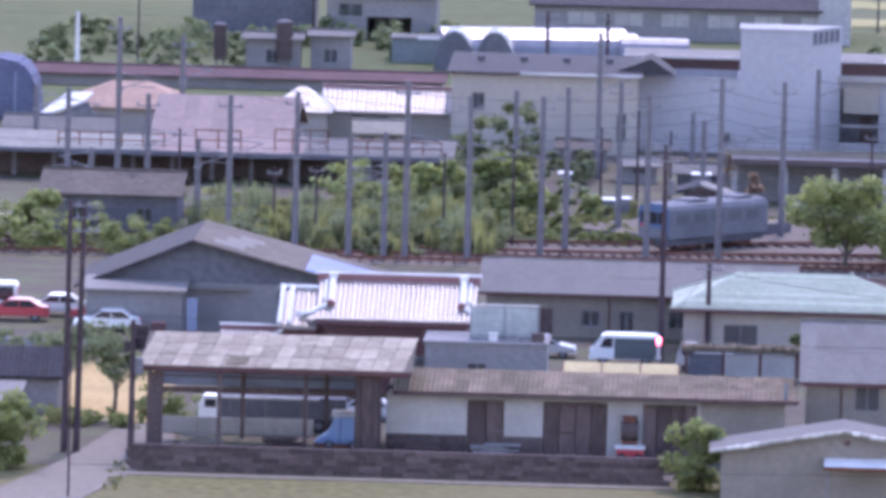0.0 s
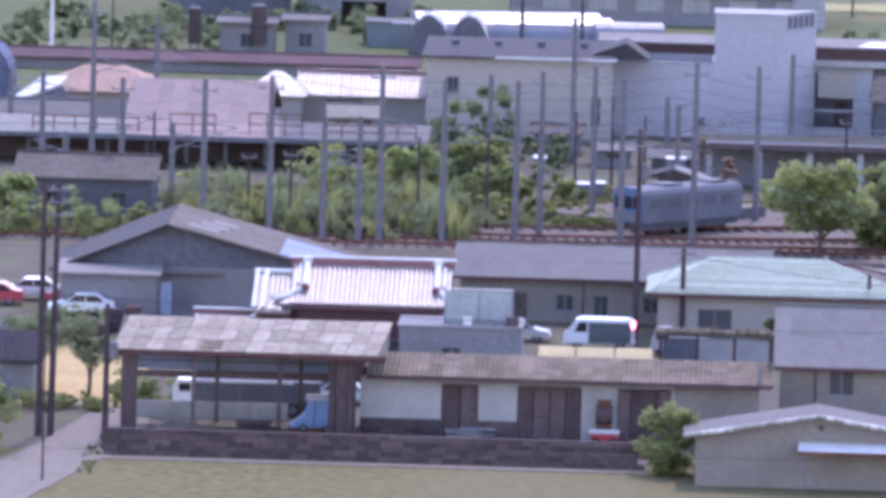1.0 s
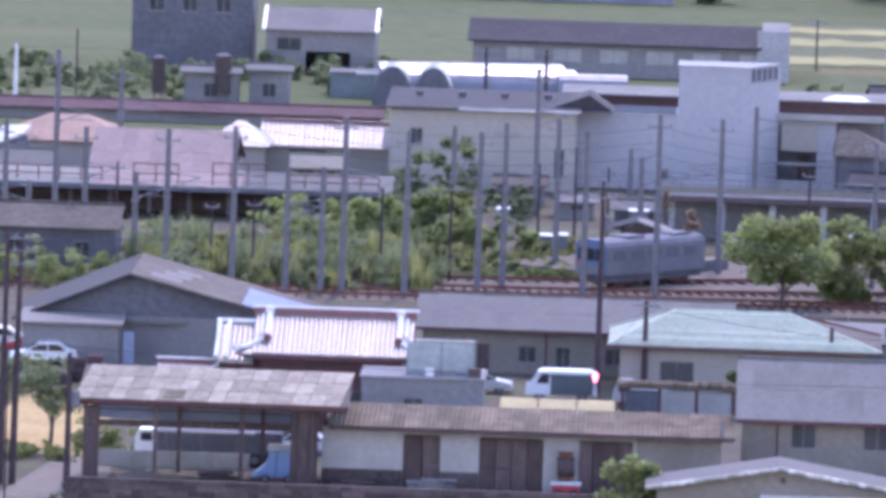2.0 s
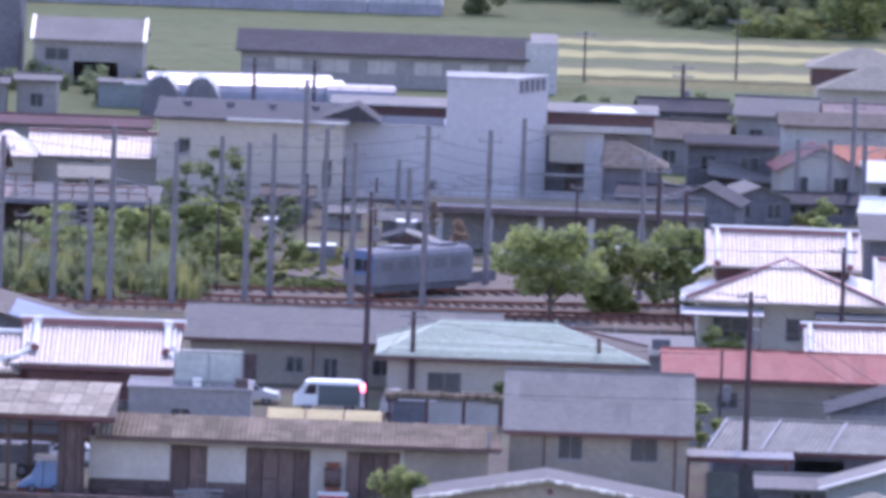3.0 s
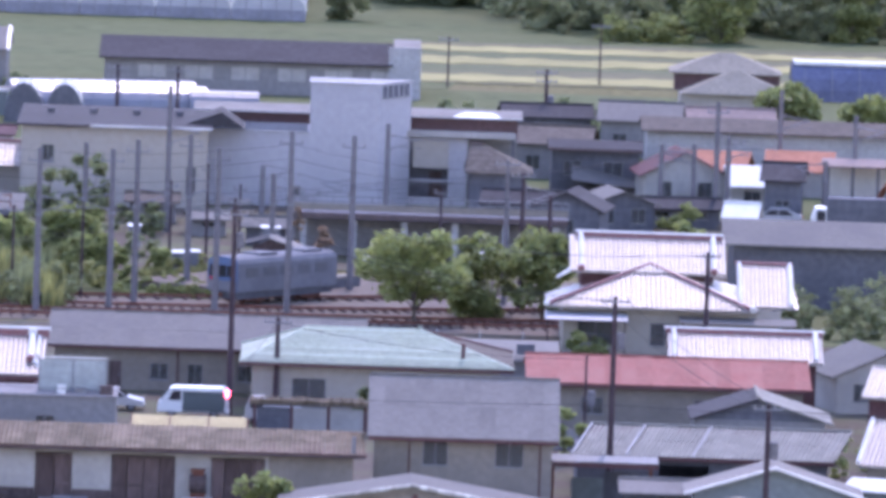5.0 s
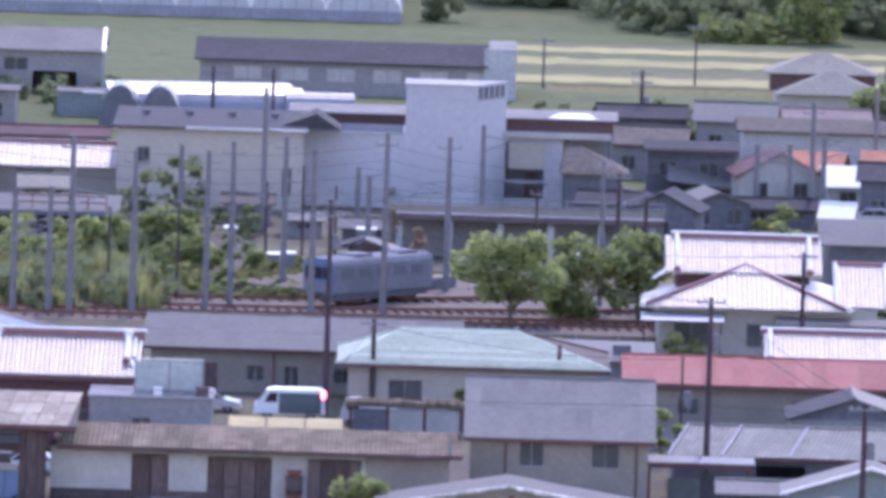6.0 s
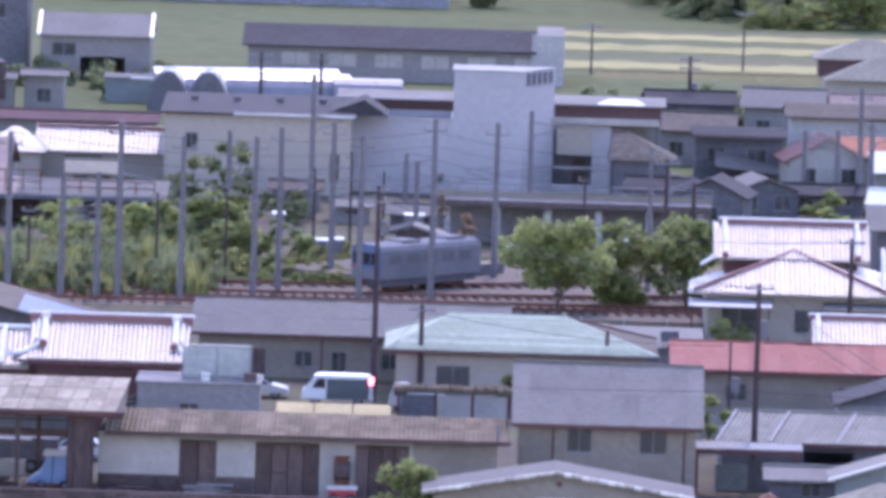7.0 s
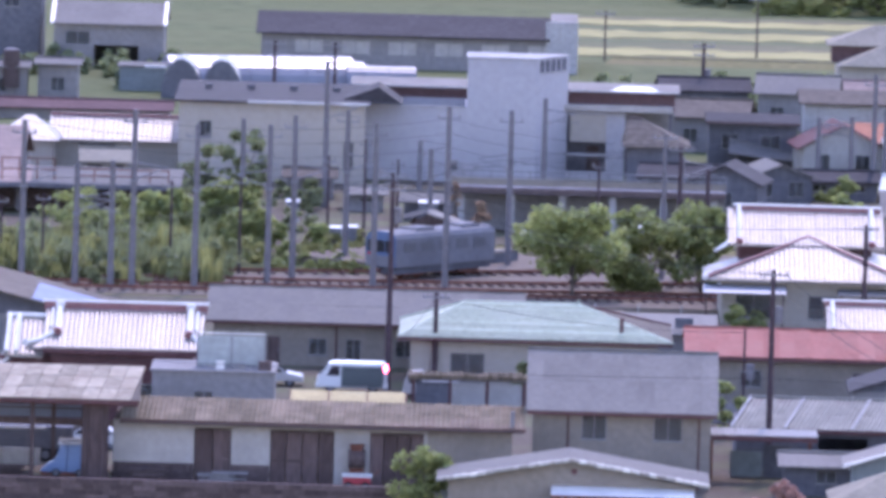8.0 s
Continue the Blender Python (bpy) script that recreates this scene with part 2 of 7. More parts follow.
def prism(poly, y0, y1, bm=None, axis="y"):
    """A polygon of (u, z), drawn out along y (u is x) or along x (u is y)."""
    bm = bm or bmesh.new()
    put = (lambda u, w, z: (u, w, z)) if axis == "y" else (lambda u, w, z: (w, u, z))
    a = [bm.verts.new(put(u, y0, z)) for u, z in poly]
    b = [bm.verts.new(put(u, y1, z)) for u, z in poly]
    n = len(poly)
    bm.faces.new(a)
    bm.faces.new(b[::-1])
    for i in range(n):
        bm.faces.new((a[i], b[i], b[(i + 1) % n], a[(i + 1) % n]))
    bmesh.ops.recalc_face_normals(bm, faces=bm.faces)
    return bm


def tube(p0, p1, r0, r1, n=8, bm=None):
    bm = bm or bmesh.new()
    p0, p1 = Vector(p0), Vector(p1)
    q = (p1 - p0).to_track_quat("Z", "Y")
    rings = []
    for p, r in ((p0, r0), (p1, r1)):
        rings.append([bm.verts.new(p + q @ Vector((r * math.cos(2 * math.pi * i / n), r * math.sin(2 * math.pi * i / n), 0))) for i in range(n)])
    for i in range(n):
        bm.faces.new((rings[0][i], rings[0][(i + 1) % n], rings[1][(i + 1) % n], rings[1][i]))
    bm.faces.new(rings[0][::-1])
    bm.faces.new(rings[1])
    return bm


def swept(pts, r, n=6):
    """One bent tube through the points."""
    bm = bmesh.new()
    pts = [Vector(p) for p in pts]
    rings = []
    for i, p in enumerate(pts):
        d = (pts[min(i + 1, len(pts) - 1)] - pts[max(i - 1, 0)]).normalized()
        q = d.to_track_quat("Z", "Y")
        rings.append([bm.verts.new(p + q @ Vector((r * math.cos(2 * math.pi * k / n), r * math.sin(2 * math.pi * k / n), 0))) for k in range(n)])
    for a, b in zip(rings, rings[1:]):
        for k in range(n):
            bm.faces.new((a[k], a[(k + 1) % n], b[(k + 1) % n], b[k]))
    bm.faces.new(rings[0][::-1])
    bm.faces.new(rings[-1])
    bmesh.ops.recalc_face_normals(bm, faces=bm.faces)
    return bm


def pierced(x0, x1, z0, z1, y0, y1, holes):
    """An upright wall along x with rectangular openings through it."""
    xs = sorted({x0, x1, *[h[0] for h in holes], *[h[1] for h in holes]})
    zs = sorted({z0, z1, *[h[2] for h in holes], *[h[3] for h in holes]})
    bm = bmesh.new()
    kept = {(i, j) for i in range(len(xs) - 1) for j in range(len(zs) - 1)
            if not any(h[0] < (xs[i] + xs[i + 1]) / 2 < h[1] and h[2] < (zs[j] + zs[j + 1]) / 2 < h[3] for h in holes)}
    verts = {}

    def vert(i, j, y):
        if (i, j, y) not in verts:
            verts[i, j, y] = bm.verts.new((xs[i], y, zs[j]))
        return verts[i, j, y]

    for i, j in kept:
        ring = [(i, j), (i + 1, j), (i + 1, j + 1), (i, j + 1)]
        bm.faces.new([vert(*k, y0) for k in ring])
        bm.faces.new([vert(*k, y1) for k in reversed(ring)])
        for k, beside in enumerate(((i, j - 1), (i + 1, j), (i, j + 1), (i - 1, j))):
            if beside not in kept:
                p, q = ring[k], ring[(k + 1) % 4]
                bm.faces.new((vert(*q, y0), vert(*p, y0), vert(*p, y1), vert(*q, y1)))
    return bm


def window(parent, x0, x1, z0, z1, y, panes=2, material=None):
    f = 0.06
    wide = panes > 2
    bm = box(x0, x1, y, y + 0.09, z0, z0 + f)
    box(x0, x1, y, y + 0.09, z1 - f, z1, bm)
    box(x0, x0 + f, y, y + 0.09, z0 + f, z1 - f, bm)
    box(x1 - f, x1, y, y + 0.09, z0 + f, z1 - f, bm)
    for i in range(1, panes):
        c = x0 + (x1 - x0) * i / panes
        if not wide:
            box(c - 0.03, c + 0.03, y, y + 0.09, z0 + f, z1 - f, bm)
    w = part("window", bm, material or M_FRAME, parent)
    for i in range(1, panes if wide else 1):
        c = x0 + (x1 - x0) * i / panes
        part("mullion", box(c - 0.03, c + 0.03, y, y + 0.09, z0 + f, z1 - f), material or M_FRAME, w)
    for i in range(panes):
        a, b = x0 + (x1 - x0) * i / panes, x0 + (x1 - x0) * (i + 1) / panes
        part("pane", box(a + 0.04, b - 0.04, y + 0.035, y + 0.05, z0 + f, z1 - f), M_GLASS, w)
    part("sill", box(x0 - 0.08, x1 + 0.08, y - 0.09, y - 0.004, z0 - 0.06, z0 - 0.005), M_FRAME, w)
    return w


def door(parent, x0, x1, z1, y, material):
    d = part("door", box(x0, x1, y, y + 0.05, 0.0, z1), material, parent)
    part("handle", box(x1 - 0.16, x1 - 0.11, y - 0.06, y, 0.95, 1.1), M_STEEL, d)
    return d


def shell(parent, w, d, h, material, holes=(), th=0.16, open_front=False):
    """Four walls of a house, its front along local x at y = 0. Holes: x0, x1, z0, z1, kind."""
    if not open_front:
        part("front_wall", pierced(0, w, 0, h, 0, th, [q[:4] for q in holes]), material, parent)
    part("back_wall", box(0, w, d - th, d, 0, h), material, parent)
    part("side_wall", box(0, th, th, d - th, 0, h), material, parent)
    part("side_wall", box(w - th, w, th, d - th, 0, h), material, parent)
    for q in holes:
        if q[4] == "w":
            window(parent, q[0], q[1], q[2], q[3], 0.04, 2 if q[1] - q[0] > 0.9 else 1)
        elif q[4] == "d":
            door(parent, q[0], q[1], q[3], 0.06, M_WOOD)
    part("inner_floor", box(th, w - th, th, d - th, 0.0, 0.05), M_INSIDE, parent)


def gable_end(parent, material, x, y0, y1, ze, zr, th=0.16):
    yr = (y0 + y1) / 2
    part("gable_wall", prism([(y0, ze), (y1, ze), (yr, zr)], x, x + th, axis="x"), material, parent)


def courses(parent, name, material, lo, hi, n, t=0.11):
    """Overlapping level courses up a slope from the edge lo (two points) to the edge hi."""
    for i in range(n):
        f0, f1 = i / n, (i + 1.15) / n
        p = [Vector(lo[0]).lerp(Vector(hi[0]), f0), Vector(lo[1]).lerp(Vector(hi[1]), f0),
             Vector(lo[1]).lerp(Vector(hi[1]), min(f1, 1)), Vector(lo[0]).lerp(Vector(hi[0]), min(f1, 1))]
        up = Vector((0, 0, t))
        part(name, slab(p[0] + up, p[1] + up, p[2] + up * 0.15, p[3] + up * 0.15, t), material, parent)


def sheets(parent, name, material, x0, x1, lo, hi, nx, ny=1, waves=0, t=0.02, lift=0.03, slant=0.0, cover=1.02):
    """Roof sheets between the eave lo = (y, z) and the ridge hi = (y, z), alike pieces on one mesh."""
    w = (x1 - x0) / nx
    length = math.hypot(hi[0] - lo[0], hi[1] - lo[1])
    pitch = math.degrees(math.atan2(hi[1] - lo[1], hi[0] - lo[0]))
    ll = length / ny
    bm = bmesh.new()
    k = max(1, waves * 4)
    top0, top1 = [], []
    for i in range(k + 1):
        u = w * cover * i / k
        z = 0.045 * math.cos(2 * math.pi * waves * i / k) if waves else 0.0
        top0.append((u, 0.0, z + 0.012))
        top1.append((u + slant / ny * (cover + 0.02), ll * (cover + 0.02), z))
    a = [bm.verts.new(p) for p in top0]
    b = [bm.verts.new(p) for p in top1]
    c = [bm.verts.new((p[0], p[1], p[2] - t)) for p in top0]
    e = [bm.verts.new((p[0], p[1], p[2] - t)) for p in top1]
    for i in range(k):
        bm.faces.new((a[i], a[i + 1], b[i + 1], b[i]))
        bm.faces.new((c[i], e[i], e[i + 1], c[i + 1]))
        bm.faces.new((a[i], c[i], c[i + 1], a[i + 1]))
    bm.faces.new((a[0], b[0], e[0], c[0]))
    bm.faces.new((a[-1], c[-1], e[-1], b[-1]))
    first = None
    rng = random.Random(len(name) + nx * 7 + ny)
    for j in range(ny):
        for i in range(nx):
            f = j / ny
            m = pose(x0 + w * i + slant * f, lo[0] + (hi[0] - lo[0]) * f, lo[1] + (hi[1] - lo[1]) * f + lift + 0.006 * (i % 2) + 0.008 * rng.random(),
                     pitch + rng.uniform(-0.25, 0.25), 0, rng.uniform(-0.2, 0.2))
            if first is None:
                first = part(name, bm, material, parent)
                first.matrix_basis = m
            else:
                share(name, first, parent, m)


def tile_rows(parent, material, x0, x1, lo, hi, pitch_x=0.30, cut0=0.0, cut1=0.0):
    """Upright rows of round tiles on a slope; cut0 and cut1 narrow the ridge end of a hipped slope."""
    length = math.hypot(hi[0] - lo[0], hi[1] - lo[1])
    tilt = math.degrees(math.atan2(hi[1] - lo[1], hi[0] - lo[0]))
    n = max(2, round((x1 - x0) / pitch_x))
    steps = max(3, round(length / 0.42))
    bm = bmesh.new()
    for s in range(steps):
        y0, y1 = s / steps, (s + 1) / steps
        ring = []
        for y, r in ((y0, 0.125), (y1, 0.105)):
            ring.append([bm.verts.new((r * math.cos(q), y, r * math.sin(q) * 0.55)) for q in (0.0, 0.8, 1.57, 2.34, math.pi)])
        for i in range(4):
            bm.faces.new((ring[0][i], ring[1][i], ring[1][i + 1], ring[0][i + 1]))
        bm.faces.new(ring[0])
    bmesh.ops.recalc_face_normals(bm, faces=bm.faces)
    first = None
    for i in range(n + 1):
        x = x0 + (x1 - x0) * i / n
        f = 1.0
        if cut0 and x - x0 < cut0:
            f = min(f, (x - x0) / cut0)
        if cut1 and x1 - x < cut1:
            f = min(f, (x1 - x) / cut1)
        if f < 0.06:
            continue
        m = pose(x, lo[0], lo[1] + 0.02, tilt) @ Matrix.Diagonal((1, length * f, 1, 1))
        if first is None:
            first = part("roll_tile", bm, material, parent)
            first.matrix_basis = m
        else:
            share("roll_tile", first, parent, m)


def gable_roof(parent, x0, x1, y0, y1, ze, zr, material, t=0.14, yr=None, ze_back=None, name="roof_slope"):
    """Two slopes with the ridge along local x."""
    yr = (y0 + y1) / 2 if yr is None else yr
    zb = ze if ze_back is None else ze_back
    part(name, slab((x0, y0, ze), (x1, y0, ze), (x1, yr, zr), (x0, yr, zr), t), material, parent)
    part(name, slab((x0, yr + 0.003, zr), (x1, yr + 0.003, zr), (x1, y1, zb), (x0, y1, zb), t), material, parent)


def hip_roof(parent, x0, x1, y0, y1, ze, zr, inset, material, t=0.12, inset_far=None, far_end=None):
    yr = (y0 + y1) / 2
    a, b, c, d = (x0, y0, ze), (x1, y0, ze), (x1, y1, ze), (x0, y1, ze)
    p, q = (x0 + inset, yr, zr), (x1 - (inset_far or inset), yr, zr)
    part("roof_slope", slab(a, b, q, p, t), material, parent)
    part("roof_slope", slab(c, d, p, q, t), material, parent)
    for u, v, w, mt in ((b, c, q, far_end or material), (d, a, p, material)):
        bm = bmesh.new()
        top = [bm.verts.new(k) for k in (u, v, w)]
        low = [bm.verts.new((k[0], k[1], k[2] - t)) for k in (u, v, w)]
        bm.faces.new(top)
        bm.faces.new(low[::-1])
        for i in range(3):
            bm.faces.new((top[i], low[i], low[(i + 1) % 3], top[(i + 1) % 3]))
        part("hip_end", bm, mt, parent)
    return a, b, c, d, p, q


def cap(parent, p0, p1, r, material, name="ridge_cap", n=6):
    return part(name, tube(p0, p1, r, r, n), material, parent)


def fascia(parent, x0, x1, y, z, material, hgt=0.22):
    part("fascia", box(x0, x1, y - 0.05, y - 0.005, z - hgt, z - 0.02), material, parent)


def leaves(bm, rng, centre, radii, count, size, hollow=0.55):
    for _ in range(count):
        while True:
            v = Vector((rng.uniform(-1, 1), rng.uniform(-1, 1), rng.uniform(-1, 1)))
            if 0.01 < v.length < 1:
                break
        v = v.normalized() * (hollow + (1 - hollow) * rng.random()) * rng.uniform(0.85, 1.08)
        p = Vector((centre[0] + v.x * radii[0], centre[1] + v.y * radii[1], centre[2] + v.z * radii[2]))
        q = Euler((rng.uniform(-1.1, 1.1), rng.uniform(-1.1, 1.1), rng.uniform(0, 6.28))).to_matrix()
        s = size * rng.uniform(0.6, 1.35)
        pts = [p + q @ Vector((s * a, s * b, s * c)) for a, b, c in ((-0.5, -0.32, 0), (0.1, -0.5, 0.12), (0.55, 0.1, 0), (-0.1, 0.48, 0.1))]
        bm.faces.new([bm.verts.new(k) for k in pts])


def tree(name, label, x, y, height, spread, material, seed, clumps=16, per=150, size=0.34, trunk=0.3, base=0.28, group="", squash=1.0, kind=""):
    rng = random.Random(seed)
    t = thing(name, label, "tree" if name != "shrub" else "shrub", x, y, group=group, kind=kind)
    bm = tube((0, 0, -0.1), (rng.uniform(-0.2, 0.2), 0, height * base * 1.3), height * 0.026 * trunk / 0.3, height * 0.016 * trunk / 0.3, 9)
    part("trunk", bm, M_BARK, t)
    cr = bmesh.new()
    spots = []
    for i in range(clumps):
        ang = rng.uniform(0, 6.283)
        f = 1.08 * rng.random() ** 0.55
        zz = rng.random()
        wide = math.sin(math.pi * (0.12 + 0.76 * zz)) ** 0.7
        c = (math.cos(ang) * f * spread * 0.40 * wide, math.sin(ang) * f * spread * 0.40 * wide * squash, height * (base + (0.93 - base) * zz))
        r = spread * rng.uniform(0.085, 0.195)
        spots.append(c)
        leaves(cr, rng, c, (r, r * squash, r * 0.8), per, size)
    part("crown", cr, material, t)
    for c in spots[:7]:
        z0 = height * base * rng.uniform(0.5, 1.2)
        part("limb", tube((0, 0, z0), (c[0] * 0.9, c[1] * 0.9, c[2]), height * 0.010, height * 0.003, 6), M_BARK, t)
    return t


def thicket(name, label, x0, x1, y0, y1, h0, h1, material, seed, clumps, per, size, category="bushes"):
    """A belt of bushes that nobody could count."""
    rng = random.Random(seed)
    bm = bmesh.new()
    for _ in range(clumps):
        x, y = rng.uniform(x0, x1), rng.uniform(y0, y1)
        hh = rng.uniform(h0, h1)
        r = hh * rng.uniform(0.28, 0.5)
        for k in range(4):
            q = rng.uniform(0.55, 1.0)
            leaves(bm, rng, (x + rng.uniform(-1.3, 1.3) * r, y + rng.uniform(-r, r), hh * (0.16 + 0.24 * k)), (r * q, r, hh * 0.2 * q), int(per * 1.25), size * 0.68, 0.3)
    me = bpy.data.meshes.new(name)
    bm.to_mesh(me)
    bm.free()
    me.materials.append(material)
    return tagged(new(name, me), label, category, kind="stuff")


def reeds(name, label, x0, x1, y0, y1, h0, h1, material, seed, tufts, blades):
    """Tall upright grass in loose tufts that nobody could count."""
    rng = random.Random(seed)
    verts, faces = [], []
    for _ in range(tufts):
        x, y, hh = rng.uniform(x0, x1), rng.uniform(y0, y1), rng.uniform(h0, h1)
        for _ in range(blades):
            a, b = x + rng.gauss(0, 0.35), y + rng.gauss(0, 0.35)
            h, w, lean, turn = hh * rng.uniform(0.45, 1.0), rng.uniform(0.05, 0.12), rng.gauss(0, 0.28), rng.uniform(-0.9, 0.9)
            dx, dy = w * math.cos(turn), w * math.sin(turn)
            k = len(verts)
            verts += [(a - dx, b - dy, 0), (a + dx, b + dy, 0), (a + lean * 0.4 + dx, b + dy, h * 0.65), (a + lean * 0.4 - dx, b - dy, h * 0.65), (a + lean, b, h)]
            faces += [(k, k + 1, k + 2, k + 3), (k + 3, k + 2, k + 4)]
    me = bpy.data.meshes.new(name)
    me.from_pydata(verts, [], faces)
    me.materials.append(material)
    return tagged(new(name, me), label, "reeds", kind="stuff")


def ground_patch(name, label, category, pts, z, material, kind="structure", t=0.25):
    bm = bmesh.new()
    top = [bm.verts.new((p[0], p[1], z)) for p in pts]
    low = [bm.verts.new((p[0], p[1], z - t)) for p in pts]
    bm.faces.new(top)
    n = len(pts)
    for i in range(n):
        bm.faces.new((top[i], low[i], low[(i + 1) % n], top[(i + 1) % n]))
    bmesh.ops.recalc_face_normals(bm, faces=bm.faces)
    me = bpy.data.meshes.new(name)
    bm.to_mesh(me)
    bm.free()
    me.materials.append(material)
    return tagged(new(name, me), label, category, kind=kind)


# Ground
def make_ground():
    ground_patch("ground", "dry grass and bare earth of the plain", "ground", [(-2600, -300), (2600, -300), (2600, 4600), (-2600, 4600)], 0.0, M_GRASS, t=1.0)
    ground_patch("ground_town", "packed earth between the houses", "ground", [(-70, 586), (60, 586), (60, 705), (-70, 705)], 0.02, M_DIRT)
    ground_patch("road", "pale worn concrete lane", "road", [(-47, 560), (-41, 560), (-36.9, 586), (-35.9, 600), (-36.5, 607), (-39.5, 607), (-41.5, 590)], 0.06, M_LANE)
    ground_patch("ground_yard", "sunlit sandy yard", "ground", [(-44.5, 608), (-38.0, 608), (-37.5, 640), (-44.5, 640)], 0.05, M_SAND)
    ground_patch("pavement", "narrow concrete strip along the field", "pavement", [(-38.0, 582.2), (-6, 582.2), (-6, 583.4), (-38.0, 583.4)], 0.08, M_LANE)
    ground_patch("ground_track", "rusty brown railway ballast", "ground", [(-70, 706), (24, 706), (30, 722), (24, 746), (-70, 740)], 0.06, M_BALLAST)
    ground_patch("ground_verge", "bare scrubby earth beside the railway", "ground", [(-70, 738), (-9, 732), (-8.5, 748), (40, 752), (40, 800), (-70, 800)], 0.09, M_DIRT)
    ground_patch("ground_rough", "rough dark grass beside a large tiled house", "ground", [(24, 705.2), (60, 705.2), (60, 731), (30.5, 731), (30.5, 722)], 0.05, M_FIELD)
    ground_patch("ground_bank", "weedy green bank beside the platform", "ground", [(-21, 723.5), (-9.4, 724.2), (-13.5, 738), (-21, 738)], 0.11, M_FIELD)
    ground_patch("ground_backlot", "rough green ground behind the works", "ground", [(-80, 802), (80, 802), (80, 924.8), (-80, 924.8)], 0.04, M_FIELD)
    ground_patch("ground_meadow", "green mown meadow", "ground", [(-80, 925), (8, 925), (14, 978), (80, 984), (80, 1046), (-80, 1046)], 0.05, M_FIELD)
    rng = random.Random(91)
    ground_patch("field_soil", "green-brown stubble between the ripe strips of a field", "field", [(5.2, 933), (52, 934), (52, 990), (3.6, 984)], 0.08, M_SOIL)
    for x0, y0, y1 in ((5.6, 934.5, 943.5), (5.2, 956.6, 964.8), (4.8, 972.6, 979.5)):
        xs = [x0 + 1.6 * k for k in range(30)]
        near = [(x, y0 + 0.03 * (x - x0) + rng.uniform(-0.9, 0.9)) for x in xs]
        far = [(x, y1 + 0.03 * (x - x0) + rng.uniform(-1.5, 1.5)) for x in xs]
        ground_patch("field_strip", "pale ripe straw strip of a field", "field", near + far[::-1], 0.14, M_STRAW)


make_ground()


# Near row
def open_shed():
    """The long open-fronted shed with its mottled roof."""
    t = thing("open_shed", "open-fronted timber shed under a mottled sheet roof", "shed", -37.4, 594.0)
    w, d = 15.6, 8.0
    for x in (0.25, 0.95, 4.4, 9.5, 12.6, 13.7):
        part("post", box(x - 0.12, x + 0.12, 0.1, 0.34, 0, 5.0), M_WOOD, t)
    for x in (0.3, 5.4, 10.4, 15.2):
        part("rear_post", box(x - 0.12, x + 0.12, d - 0.4, d - 0.16, 0, 6.0), M_WOOD, t)
    part("beam", box(-0.2, w + 0.1, 0.08, 0.36, 4.75, 5.05), M_TRIM, t)
    part("rear_wall", box(0.2, w - 2.4, d - 0.15, d, 3.1, 5.4), M_BLUEBOARD, t, "pale blue board under the rear eave")
    part("side_wall", box(12.4, 14.0, 0.4, 0.5, 0, 4.8), M_WOOD, t)
    part("corner_boarding", box(0.38, 0.82, 0.15, 0.28, 0, 4.7), M_BOARD, t)
    part("rear_beam", box(0.2, w - 0.2, d - 0.42, d - 0.17, 2.68, 3.02), M_WOOD, t)
    part("rear_rail", box(0.2, w - 2.4, d - 0.24, d - 0.16, 3.62, 3.7), M_WOOD, t)
    for x in (0.35, 5.2, 10.2, 15.2):
        part("rafter", slab((x - 0.08, -0.2, 5.0), (x + 0.08, -0.2, 5.0), (x + 0.08, d, 6.05), (x - 0.08, d, 6.05), 0.18), M_WOOD, t)
    part("deck", slab((-0.3, -0.4, 5.16), (w + 0.2, -0.4, 5.16), (w + 0.1, d + 0.2, 6.22), (-0.3, d + 0.2, 6.22), 0.08), M_BROWNROOF, t)
    sheets(t, "roof_sheet", M_PORTROOF, -0.45, w - 0.3, (-0.5, 5.15), (d + 0.2, 6.24), 16, 3, 0, 0.03, slant=0.55, cover=0.955)
    part("front_fascia", box(-0.3, w + 0.15, -0.46, -0.41, 4.9, 5.12), M_TRIM, t)
    part("slipped_sheet", slab((4.75, 0.1, 5.34), (5.95, 0.1, 5.34), (6.1, 1.9, 5.56), (4.85, 1.9, 5.56), 0.03), M_RUSTROOF, t, "dark rust-stained patch sheet")
    for i in range(4):
        part("brace", tube((0.3, 0.22, 0.6 + i * 1.1), (0.95, 0.22, 1.7 + i * 1.1), 0.05, 0.05, 5), M_WOOD, t)


def low_wall():
    t = thing("low_wall", "low dark wall of weathered stone blocks", "wall", -37.6, 584.5)
    rng = random.Random(4)
    part("core", box(0, 31.0, 0.06, 0.5, 0, 1.55), M_WOOD, t)
    z = 0.0
    first = None
    for r in range(5):
        x = -0.02 - (r % 2) * 0.2
        while x < 30.9:
            w = rng.choice((0.62, 0.8, 1.0, 1.3))
            m = pose(x, rng.uniform(-0.02, 0.03), z) @ Matrix.Diagonal((w - 0.03, 1, 1, 1))
            if first is None:
                first = part("block", box(0, 1, 0, 0.5, 0, 0.295), M_BOARD, t)
                first.matrix_basis = m
            else:
                share("block", first, t, m)
            x += w
        z += 0.31


